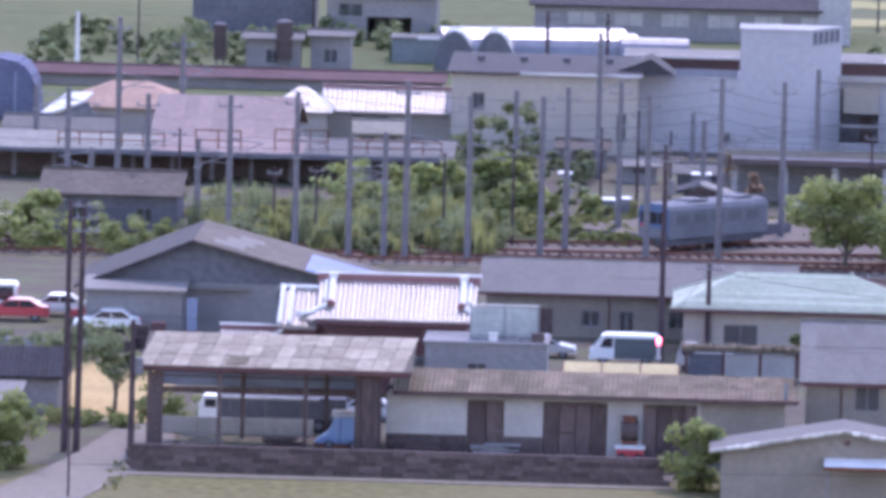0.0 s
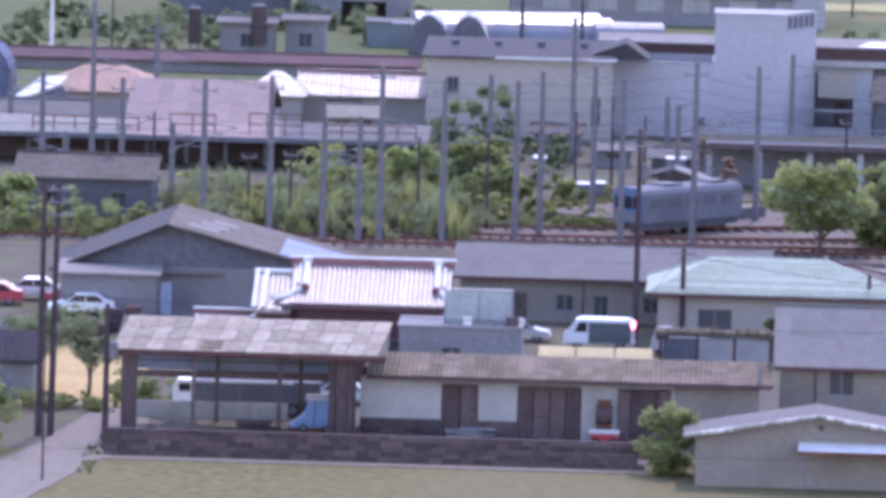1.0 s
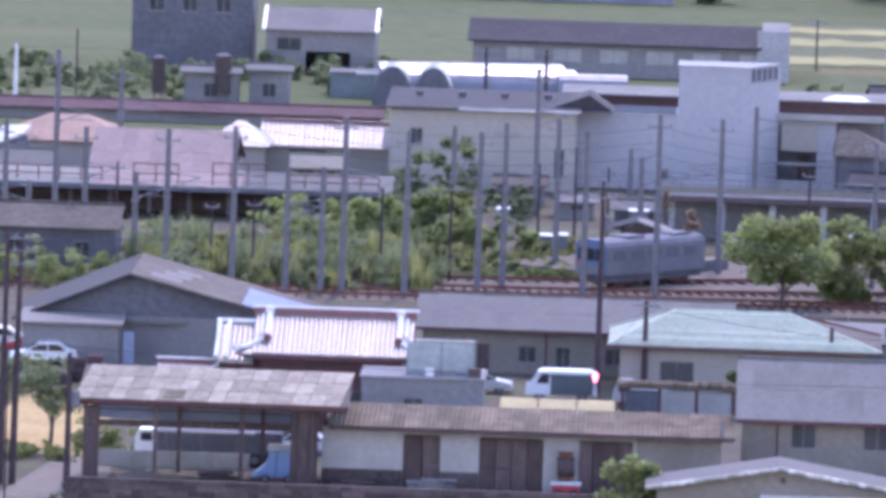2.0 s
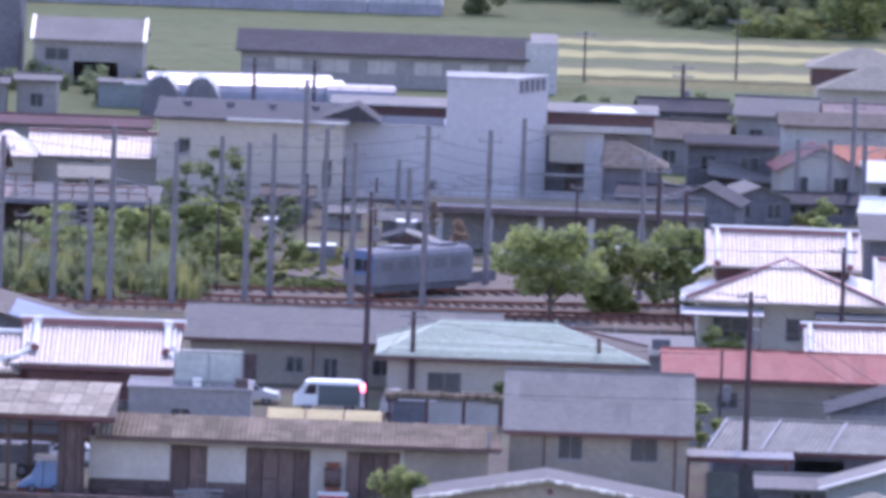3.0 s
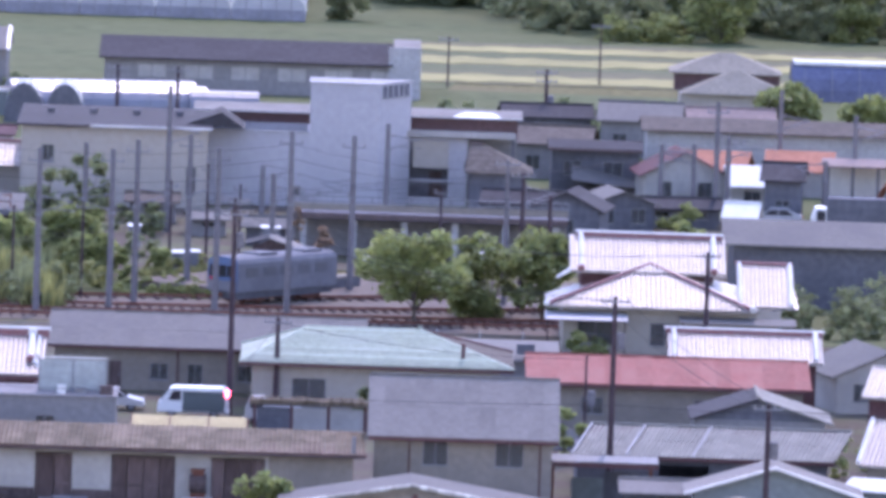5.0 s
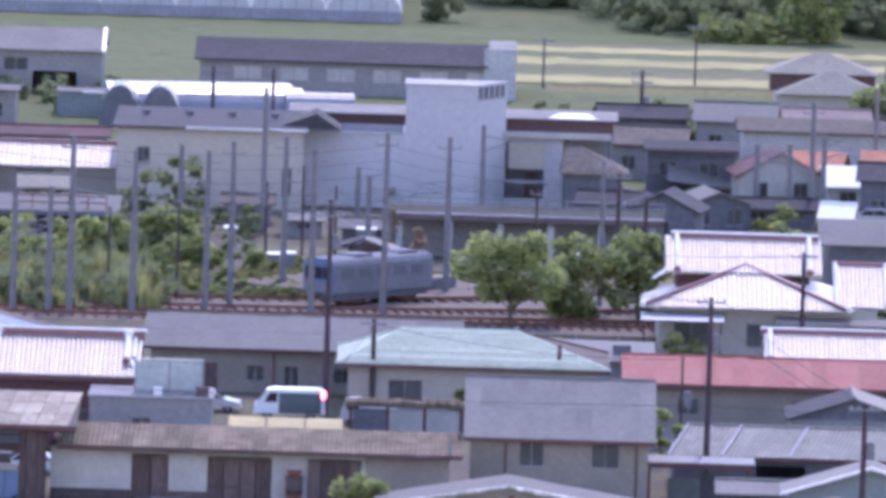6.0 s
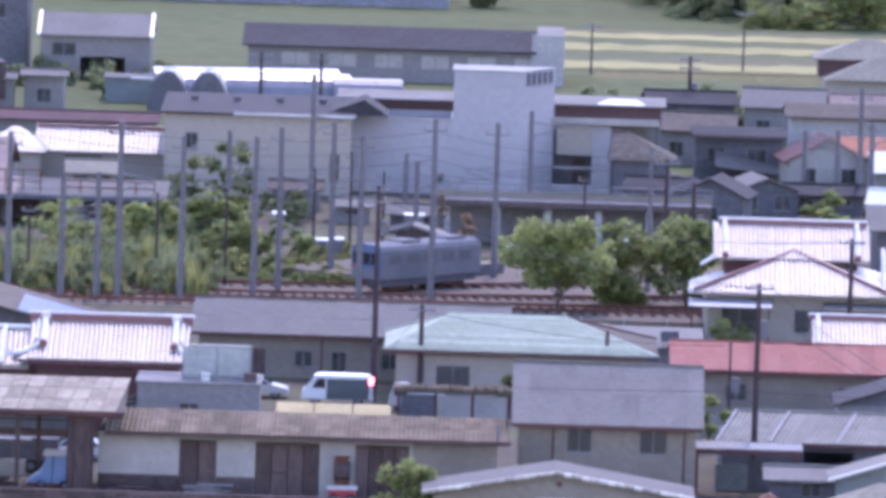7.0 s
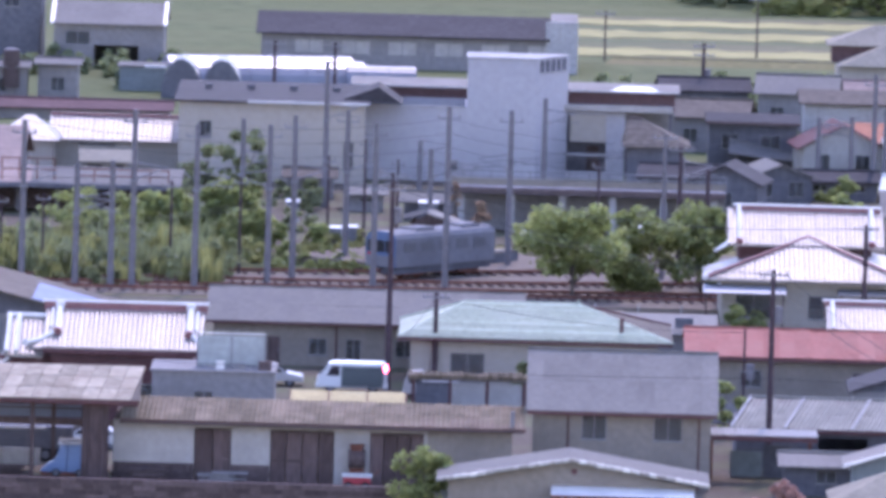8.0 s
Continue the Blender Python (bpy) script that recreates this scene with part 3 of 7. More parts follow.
def storehouse():
    t = thing("storehouse", "long white-walled storehouse with dark doorways", "storehouse", -23.2, 596.0)
    w, d, h = 23.6, 7.4, 3.75
    holes = [(4.8, 7.0, 0, 3.4, "o"), (9.3, 13.1, 0, 3.4, "o"), (15.2, 18.4, 0, 3.4, "o")]
    part("front_wall", pierced(0, 18.6, 0, h, 0, 0.2, holes), M_PLASTER, t)
    part("front_wall", box(18.6, w, 0.0, 0.2, 0, h), M_CREAM, t)
    part("back_wall", box(0, w, d - 0.2, d, 0, h), M_CREAM, t)
    part("side_wall", box(0, 0.2, 0.2, d - 0.2, 0, h), M_WOOD, t)
    part("side_wall", box(w - 0.2, w, 0.2, d - 0.2, 0, h), M_CREAM, t)
    for a, b in ((4.8, 7.0), (9.3, 13.1), (15.2, 18.4)):
        k = max(2, round((b - a) / 0.9))
        for i in range(k):
            u = a + (b - a) * i / k
            dr = part("door", box(u + 0.03, u + (b - a) / k - 0.03, 0.08 + 0.05 * (i % 2), 0.13 + 0.05 * (i % 2), 0, 3.3), M_WOOD, t, "dark timber sliding door")
            part("rail", box(u + 0.05, u + (b - a) / k - 0.05, 0.05 + 0.05 * (i % 2), 0.078 + 0.05 * (i % 2), 1.5, 1.62), M_BOARD, dr)
    for a, b in ((0, 4.8), (7.0, 9.3)):
        part("dado", box(a + 0.01, b - 0.01, -0.05, -0.004, 0, 1.25), M_BOARD, t, "dark boarded lower wall")
    part("roof_deck", slab((0.4, -0.8, 3.84), (24.4, -0.8, 3.9), (23.4, d * 0.9, 4.36), (1.0, d * 0.9, 4.32), 0.12), M_TRIM, t)
    sheets(t, "roof_sheet", M_RUSTROOF, 0.4, 24.3, (-0.9, 3.86), (d * 0.9, 4.40), 27, 2, 3, 0.02)
    part("gutter", tube((0.4, -0.95, 3.72), (24.3, -0.95, 3.74), 0.07, 0.07, 6), M_BOARD, t)
    part("flue", tube((23.6, -0.2, 3.9), (23.6, -0.2, 4.9), 0.12, 0.12, 8), M_STEEL, t)


def front_house():
    rng = random.Random(17)
    t = thing("small_house", "small mortar house with a grey low gable roof", "house", -3.2, 578.0)
    w, d = 14.2, 5.6
    shell(t, w, d, 2.8, M_CREAM, [(11.0, 12.4, 1.0, 2.0, "w")])
    part("gable_wall", prism([(0, 2.8), (w, 2.8), (w * 0.49, 4.1)], 0, 0.16), M_CREAM, t)
    for a, b, za, zb in ((-0.7, w * 0.49, 2.95, 4.3), (w * 0.49, w + 0.8, 4.3, 3.0)):
        part("roof_slope", slab((a, -0.5, za), (b, -0.5, zb), (b, d, zb), (a, d, za), 0.16), M_GREYROOF, t)
        n = 16
        for i in range(n):
            u0, u1 = i / n, (i + 0.94) / n
            xa, xb, wa, wb = a + (b - a) * u0, a + (b - a) * u1, za + (zb - za) * u0 + rng.uniform(0.0, 0.07), za + (zb - za) * u1 + rng.uniform(0.0, 0.05)
            part("verge_tile", slab((xa, -0.66, wa), (xb, -0.66, wb), (xb, -0.35, wb + 0.05), (xa, -0.35, wa + 0.05), 0.17), M_VERGE, t)
    part("vent", tube((w * 0.5 + 0.1, -0.03, 3.55), (w * 0.5 + 0.1, 0.02, 3.55), 0.18, 0.18, 10), M_TRIM, t)
    part("awning", slab((5.9, -1.6, 2.35), (14.1, -1.6, 2.35), (14.1, -0.02, 2.7), (5.9, -0.02, 2.7), 0.06), M_MORTAR, t, "white sheet awning")
    part("awning_edge", box(5.9, 14.1, -1.66, -1.61, 2.15, 2.36), M_RUST, t)
    for x in (6.1, 13.9):
        part("awning_post", box(x - 0.04, x + 0.04, -1.55, -1.47, 0, 2.29), M_STEEL, t)


open_shed()
storehouse()
front_house()
low_wall()


def two_storey():
    t = thing("two_storey_house", "two-storey mortar house with a pale grey roof", "house", 1.6, 600.0)
    w, d, h = 10.6, 9.0, 4.75
    shell(t, w, d, h, M_CREAM, [(2.9, 4.4, 2.9, 4.45, "w"), (7.2, 8.9, 2.9, 4.45, "w"), (2.9, 4.4, 0.8, 2.0, "w")])
    for x in (0, w - 0.16):
        gable_end(t, M_CREAM, x, 0, d, h, 7.55)
    gable_roof(t, -0.35, w + 0.35, -0.7, d + 0.7, h - 0.15, 7.7, M_PALEROOF)
    sheets(t, "roof_sheet", M_PALEROOF, -0.4, w + 0.4, (-0.75, h - 0.15), (d / 2, 7.72), 12, 2, 0, 0.025)
    cap(t, (-0.4, d / 2, 7.78), (w + 0.4, d / 2, 7.78), 0.10, M_GREYROOF)
    fascia(t, -0.35, w + 0.35, -0.72, h - 0.14, M_TRIM)
    for x in (2.1, 9.9):
        part("drainpipe", tube((x, -0.08, 0), (x, -0.08, h - 0.3), 0.05, 0.05, 6), M_TRIM, t)


def green_house():
    t = thing("green_roofed_house", "house with a pale green hipped slate roof", "house", -6.3, 651.0)
    w, d, h = 16.0, 9.4, 3.4
    shell(t, w, d, h, M_BEIGE, [(2.6, 4.8, 0.5, 2.4, "w"), (8.6, 10.6, 0.8, 2.4, "w"), (12.2, 14.0, 0.8, 2.4, "w")])
    # Brown far hip end mutes its sunlit face and gives a dark edge.
    a, b, c, e, p, q = hip_roof(t, -0.8, w + 0.9, -0.9, d + 0.9, 3.45, 5.25, 4.3, M_GREEN, 0.12, 6.1, M_BROWNROOF)
    courses(t, "slate_course", M_GREEN, (a, b), (p, q), 15)
    for u, v in ((a, p), (b, q), (c, q), (e, p), (p, q)):
        cap(t, (u[0], u[1], u[2] + 0.03), (v[0], v[1], v[2] + 0.03), 0.10, M_TRIM if u in (c,) else M_GREEN, "hip_cap")
    fascia(t, -0.8, w + 0.9, -0.92, 3.45, M_TRIM)
    part("chimney_pipe", tube((13.6, 0.5, 3.9), (13.6, 0.5, 4.9), 0.13, 0.13, 8), M_TRIM, t)
    part("finial", tube((10.8, d / 2, 5.2), (10.8, d / 2, 5.6), 0.14, 0.05, 8), M_GREEN, t)


def garden_wall():
    t = thing("garden_wall", "white-panelled garden wall with a red-brown coping", "wall", -6.0, 640.0)
    for i in range(3):
        part("panel", box(0.2 + i * 2.3 if i else 0.2, 2.35 + i * 2.3, 0, 0.14, 0.0, 1.65), M_PLASTER if i else M_DARKWALL, t)
    for i in range(4):
        part("pier", box(-0.05 + i * 2.35, 0.15 + i * 2.35, -0.04, 0.2, 0, 1.8), M_TRIM, t)
    part("coping", slab((-0.3, -0.3, 1.95), (7.4, -0.3, 1.95), (7.4, 0.45, 2.08), (-0.3, 0.45, 2.08), 0.15), M_BROWNROOF, t)
    rng = random.Random(29)
    first = None
    for i in range(24):
        m = pose(-0.25 + i * 0.315, -0.36 + rng.uniform(-0.03, 0.03), 2.02 + rng.uniform(-0.02, 0.04), rng.uniform(3, 11))
        if first is None:
            first = part("coping_tile", tube((0.15, 0, 0), (0.15, 0.85, 0.06), 0.16, 0.15, 8), M_RUSTROOF, t)
            first.matrix_basis = m
        else:
            share("coping_tile", first, t, m)
    part("end_pier", box(7.12, 8.1, -0.02, 0.18, 0, 1.85), M_CREAM, t)
    part("vent", box(7.35, 7.75, -0.05, -0.022, 0.95, 1.35), M_DARKWALL, t)


def grey_house():
    t = thing("long_grey_house", "long low house with a plain grey roof", "house", -19.4, 662.5)
    w, d, h = 20.0, 13.0, 3.0
    shell(t, w, d, h, M_CREAM, [(6.3, 7.5, 0.75, 1.85, "w"), (8.75, 9.75, 0.3, 1.85, "w"), (12.0, 13.2, 0.75, 1.85, "w"), (3.6, 4.4, 0.0, 1.9, "d")])
    for x in (0, w - 0.16):
        gable_end(t, M_CREAM, x, 0, d, h, 4.35)
    gable_roof(t, -0.5, w + 0.5, -0.8, d + 0.8, h - 0.05, 4.45, M_GREYROOF)
    sheets(t, "roof_sheet", M_GREYROOF, -0.5, w + 0.5, (-0.85, h - 0.06), (d / 2, 4.47), 20, 2, 0, 0.02)
    cap(t, (-0.5, d / 2, 4.52), (w + 0.5, d / 2, 4.52), 0.09, M_GREYROOF)
    fascia(t, -0.5, w + 0.5, -0.82, h - 0.05, M_TRIM, 0.16)
    part("drainpipe", tube((8.1, -0.08, 0), (8.1, -0.08, h - 0.3), 0.05, 0.05, 6), M_TRIM, t)


def tiled_house():
    """The old house with a bright glazed tile roof and its lower wings."""
    t = thing("tiled_house", "old house with a gleaming glazed tile roof", "house", -28.4, 627.6)
    w, d = 8.8, 9.6
    shell(t, w, d, 4.2, M_TRIM, [(1.0, 3.6, 0.6, 2.4, "w"), (5.0, 7.8, 0.6, 2.4, "w")])
    gable_roof(t, -0.5, w + 0.5, -0.7, d + 0.7, 4.6, 6.5, M_TILE, 0.16)
    tile_rows(t, M_TILE, -0.45, w + 0.45, (-0.75, 4.6), (d / 2, 6.53))
    for x in (0, w - 0.16):
        gable_end(t, M_PLASTER, x, 0, d, 4.3, 6.2)
    part("ridge", box(-0.7, w + 0.7, d / 2 - 0.22, d / 2 + 0.22, 6.35, 6.9), M_TILEDARK, t)
    part("ridge_top", tube((-0.8, d / 2, 6.94), (w + 0.8, d / 2, 6.94), 0.09, 0.14, 8), M_MORTAR, t)
    # hip-and-gable corners: short descending ridges with round end tiles, then hips that flare to the eaves
    for x, side, reach in ((0.3, -1, 1.9), (w - 0.3, 1, 1.0)):
        ym, zm = 1.1, 5.38
        part("verge_ridge", tube((x, ym, zm + 0.12), (x, d / 2 - 0.2, 6.66), 0.19, 0.21, 8), M_MORTAR, t, "white mortared verge ridge")
        part("verge_ridge", tube((x + side * 0.42, ym + 0.5, zm + 0.2), (x + side * 0.42, d / 2 - 0.2, 6.5), 0.12, 0.12, 8), M_MORTAR, t)
        part("end_tile", tube((x, ym - 0.3, zm + 0.02), (x, ym + 0.02, zm + 0.12), 0.27, 0.25, 10), M_TILEDARK, t)
        part("ridge_end_tile", tube((x, d / 2 - 0.45, 6.72), (x, d / 2 - 0.2, 6.78), 0.3, 0.3, 10), M_MORTAR, t)
        ex = x + side * reach
        a, b, c = (x + side * 0.2, ym - 0.1, zm + 0.02), (x + side * (0.3 + reach * 0.4), 0.2, 4.95), (ex, -0.75, 4.86)
        hip = swept([a, b, c], 0.165, 8)
        part("hip_ridge", hip, M_MORTAR, t)
        part("corner_tile", tube((ex, -0.95, 4.9), (ex + side * 0.05, -0.7, 4.86), 0.2, 0.2, 10), M_MORTAR, t)
        edge = -0.52 if side < 0 else w + 0.52
        sk = slab((min(edge, ex), -0.75, 4.58), (max(edge, ex), -0.75, 4.58), (edge, 1.3, 5.3) if side < 0 else (edge + 0.01, 1.3, 5.3), (edge - 0.01, 1.3, 5.3) if side < 0 else (edge, 1.3, 5.3), 0.14)
        part("skirt_slope", sk, M_TILE, t)
        part("under_eave", box(min(edge, ex) + 0.2, max(edge, ex) - 0.02, 0.3, 0.5, 0, 4.4), M_TRIM, t)
    fascia(t, -0.5, w + 0.5, -0.72, 4.55, M_TRIM, 0.3)
    # wing beside the main roof
    part("wing_wall", box(-2.6, -0.01, 0.6, d - 0.6, 0, 4.1), M_TRIM, t)
    part("wing_slope", slab((-2.9, -0.2, 4.0), (-0.52, -0.2, 4.0), (-0.52, 4.2, 5.9), (-2.9, 4.2, 5.9), 0.15), M_TILE, t)
    tile_rows(t, M_TILE, -2.8, -0.6, (-0.25, 4.0), (4.2, 5.92))
    part("wing_ridge", tube((-3.0, 4.2, 6.05), (-0.5, 4.2, 6.05), 0.16, 0.16, 8), M_MORTAR, t)
    for x in (-2.8, -2.2):
        part("verge_ridge", tube((x, -0.3, 4.2), (x, 4.2, 6.1), 0.17, 0.17, 7), M_MORTAR, t)
    part("porch_wall", box(-6.2, -2.61, 1.0, 4.0, 0, 2.5), M_TRIM, t)
    part("porch_slope", slab((-6.6, 0.4, 2.5), (-2.92, 0.4, 2.5), (-2.92, 3.0, 3.4), (-6.6, 3.0, 3.4), 0.14), M_TILE, t)
    tile_rows(t, M_TILE, -6.5, -3.0, (0.35, 2.5), (3.0, 3.42))
    part("porch_ridge", box(-6.65, -2.9, 2.85, 3.15, 3.38, 3.66), M_TILEDARK, t)
    part("porch_ridge_top", tube((-6.7, 3.0, 3.72), (-2.9, 3.0, 3.72), 0.10, 0.10, 8), M_MORTAR, t)
    part("porch_end_tile", tube((-6.0, 0.2, 2.9), (-6.0, 0.5, 2.95), 0.3, 0.28, 10), M_MORTAR, t)
    part("porch_verge", swept([(-4.6, 0.3, 2.72), (-3.6, 0.8, 2.98), (-2.7, 1.2, 3.6)], 0.14, 8), M_MORTAR, t)


def block_shed():
    t = thing("block_shed", "grey flat-roofed rendered outbuilding", "outbuilding", -21.8, 619.0)
    w, d, h = 7.5, 5.5, 4.15
    shell(t, w, d, h, M_GREYWALL, [(2.6, 3.8, 2.2, 3.0, "w")])
    part("flat_roof", box(-0.12, w + 0.12, -0.12, d + 0.12, h + 0.004, h + 0.16), M_GREYWALL, t)
    part("ledge", box(4.2, 7.3, -0.5, -0.004, 2.25, 2.4), M_MORTAR, t)
    u = thing("roof_screen", "framed translucent screen on a flat roof", "screen", -19.1, 621.0, h + 0.16)
    part("panel", box(0.05, 2.05, 0, 0.05, 0.1, 1.95), M_SCREEN, u)
    part("panel", box(2.15, 4.1, 0, 0.05, 0.1, 1.95), M_SCREEN, u)
    for x in (0, 2.1, 4.15):
        part("post", box(x - 0.04, x + 0.04, -0.02, 0.07, 0, 2.05), M_STEEL, u)
    part("top_rail", box(-0.05, 4.2, -0.03, 0.08, 2.05, 2.13), M_MORTAR, u)
    part("bottom_rail", box(0.04, 4.11, -0.03, 0.08, 0.02, 0.1), M_STEEL, u)
    for k, (x, ww, hh, mt, lb) in enumerate(((-17.9, 0.5, 0.45, M_MORTAR, "small white box on a flat roof"), (-16.8, 0.7, 0.35, M_FRAME, "small grey box on a flat roof"), (-15.3, 0.8, 0.5, M_WOOD, "dark wooden box on a flat roof"))):
        q = thing("roof_box", lb, "box", x, 619.6, h + 0.16)
        part("case", box(0, ww, 0, 0.4, 0, hh), mt, q)
        part("lid", box(-0.03, ww + 0.03, -0.03, 0.43, hh + 0.004, hh + 0.05), mt, q)


def barn():
    t = thing("barn", "large dark-roofed barn with a wide gable", "barn", -45.2, 656.0)
    w, d, h, xr, zr = 18.4, 12.0, 3.6, 6.9, 6.5
    shell(t, w, d, h, M_GREYWALL, [(12.4, 15.4, 0, 3.2, "o")])
    for y in (0, d - 0.16):
        part("gable_wall", prism([(0, h), (w, h), (xr, zr - 0.15)], y, y + 0.16), M_DARKWALL, t)
    part("roof_slope", slab((-0.8, -0.9, h - 0.3), (xr, -0.9, zr), (xr, d + 0.9, zr), (-0.8, d + 0.9, h - 0.3), 0.15), M_DARKROOF, t)
    part("roof_slope", slab((xr + 0.003, -0.9, zr), (w + 0.9, -0.9, h - 0.2), (w + 0.9, d + 0.9, h - 0.2), (xr + 0.003, d + 0.9, zr), 0.15), M_BROWNROOF, t)
    run = (zr - h + 0.2) / (w + 0.9 - xr)
    # Three sheets paler than the brown slope around them.
    for k in range(3):
        u, v, y = xr + 1.2 + 0.7 * k, xr + 3.2 + 0.5 * k, 1.0 + k * 2.6
        part("patch_sheet", slab((u, y, zr - (u - xr) * run + 0.05), (v, y, zr - (v - xr) * run + 0.05), (v, y + 2.4, zr - (v - xr) * run + 0.05), (u, y + 2.4, zr - (u - xr) * run + 0.05), 0.03), M_PALEROOF, t, "paler sheet on the roof")
    u, v = 14.2, w + 0.9
    part("blue_sheet", slab((u, -0.8, zr - (u - xr) * run + 0.05), (v, -0.8, zr - (v - xr) * run + 0.05), (v, 9.5, zr - (v - xr) * run + 0.05), (u, 9.5, zr - (u - xr) * run + 0.05), 0.03), M_BLUEBOARD, t, "faded blue sheet on the roof")
    part("lintel", box(0.5, 10.5, -0.5, -0.004, 3.2, 3.4), M_PALEROOF, t)
    l = thing("lean_to", "low grey lean-to shed with a pale roof edge", "shed", -45.0, 652.0)
    shell(l, 6.2, 4.5, 3.3, M_GREYWALL, [])
    part("roof", slab((-0.3, -0.4, 3.5), (6.5, -0.4, 3.5), (6.5, 4.8, 3.9), (-0.3, 4.8, 3.9), 0.14), M_PALEROOF, l)
    s = thing("banner", "narrow pale blue upright banner on a pole", "banner", -38.4, 651.0)
    part("pole", tube((0, 0, 0), (0, 0, 3.2), 0.03, 0.03, 6), M_STEEL, s)
    part("cloth", box(0.03, 0.7, -0.01, 0.01, 1.0, 3.1), M_BLUEBOARD, s)


def red_house():
    t = thing("red_roofed_house", "long house with a faded red sheet roof", "house", 11.9, 646.5)
    w, d, h = 17.2, 11.0, 3.1
    shell(t, w, d, h, M_CREAM, [(10.2, 12.2, 1.4, 2.3, "w"), (3.0, 4.4, 1.2, 2.3, "w")])
    for x in (0, w - 0.16):
        gable_end(t, M_CREAM, x, 0, d, h, 4.3)
    gable_roof(t, -0.6, w + 0.5, -0.8, d + 0.8, h + 0.1, 4.35, M_REDROOF)
    sheets(t, "roof_sheet", M_REDROOF, -0.6, w + 0.5, (-0.85, h + 0.1), (d / 2, 4.37), 18, 1, 0, 0.02)
    cap(t, (-0.6, d / 2, 4.42), (w + 0.5, d / 2, 4.42), 0.1, M_REDROOF)
    fascia(t, -0.6, w + 0.5, -0.82, h + 0.1, M_TRIM)
    u = thing("tiled_outhouse", "house with a bright glazed tile roof", "house", 21.0, 653.6)
    shell(u, 9.2, 6.4, 4.1, M_TRIM, [])
    for x in (0, 9.04):
        gable_end(u, M_PLASTER, x, 0, 6.4, 4.1, 5.5)
    gable_roof(u, -0.4, 9.6, -0.6, 7.0, 4.2, 5.6, M_TILE)
    tile_rows(u, M_TILE, -0.3, 9.5, (-0.65, 4.2), (3.2, 5.62))
    part("ridge", box(-0.5, 9.7, 3.0, 3.4, 5.5, 5.85), M_TILEDARK, u)
    part("ridge_top", tube((-0.6, 3.2, 5.88), (9.8, 3.2, 5.88), 0.11, 0.11, 8), M_MORTAR, u)
    for x in (0.0, 9.2):
        part("verge_ridge", tube((x, -0.5, 4.4), (x, 3.0, 5.8), 0.15, 0.17, 7), M_MORTAR, u)


def sheet_shed():
    t = thing("sheet_roofed_shed", "long shed with a corrugated cement-sheet roof", "shed", 14.0, 612.0)
    w, d, lean = 15.2, 9.0, 1.35
    shell(t, w, d, 2.4, M_DARKWALL, [(5, 8, 0.4, 2.0, "o"), (10, 12, 0.8, 2.0, "w")])
    part("roof_slope", slab((-0.35, -0.5, 2.5), (w + 0.35, -0.5, 2.5), (w + 0.35 + lean, 6.6, 3.6), (-0.35 + lean, 6.6, 3.6), 0.12), M_TRIM, t)
    part("roof_slope", slab((-0.35 + lean, 6.603, 3.6), (w + 0.35 + lean, 6.603, 3.6), (w + 0.4 + lean, 13.5, 2.5), (-0.35 + lean, 13.5, 2.5), 0.12), M_CORR, t)
    sheets(t, "roof_sheet", M_CORR, -0.4, w + 0.4, (-0.55, 2.52), (6.6, 3.6), 18, 2, 3, 0.02, slant=lean)
    for x in (-0.42, 2.84, 6.9, w + 0.3):
        part("joint_strip", slab((x, -0.56, 2.68), (x + 0.14, -0.56, 2.68), (x + lean + 0.14, 6.6, 3.76), (x + lean, 6.6, 3.76), 0.06), M_CONC if x < 8 else M_CORR, t)
    cap(t, (-0.3 + lean, 6.6, 3.68), (w + 0.4 + lean, 6.6, 3.68), 0.13, M_CORR)
    fascia(t, -0.35, w + 0.35, -0.52, 2.5, M_TRIM, 0.2)
    u = thing("carport", "flat corrugated carport roof on thin posts", "carport", 12.1, 604.5)
    sheets(u, "roof_sheet", M_CONC, 0, 6.6, (0, 2.85), (2.6, 2.98), 8, 1, 4, 0.02)
    part("back_panel", box(1.5, 3.4, 3.0, 3.06, 0.0, 1.6), M_BLUEWALL, u, "grey-blue sheet panel")
    part("back_panel", box(3.45, 5.6, 3.08, 3.14, 0.0, 2.0), M_DARKWALL, u)
    part("front_beam", box(0, 6.6, 0.02, 0.12, 2.55, 2.8), M_TRIM, u)
    for x in (0.3, 6.2):
        for y in (0.2, 3.1):
            part("post", box(x - 0.06, x + 0.06, y, y + 0.12, 0, 2.72), M_RUST, u)
    s = thing("side_building", "small side building with a pale gabled roof", "outbuilding", 21.7, 632.0)
    shell(s, 8.2, 6.0, 2.7, M_GREYWALL, [])
    part("gable_wall", prism([(0, 2.7), (8.2, 2.7), (4.0, 4.0)], 0, 0.16), M_DARKWALL, s)
    # Left slope gets a dark colour for its shade, the right a pale one.
    for a, b, za, zb, mt in ((-0.3, 4.0, 2.75, 4.15, M_DARKROOF), (4.0, 8.7, 4.15, 2.65, M_CORR)):
        part("roof_slope", slab((a, -0.4, za), (b, -0.4, zb), (b, 6.4, zb), (a, 6.4, za), 0.12), mt, s)
    part("ridge_cap", tube((4.0, -0.45, 4.17), (4.0, 6.4, 4.17), 0.12, 0.12, 6), M_CORR, s)



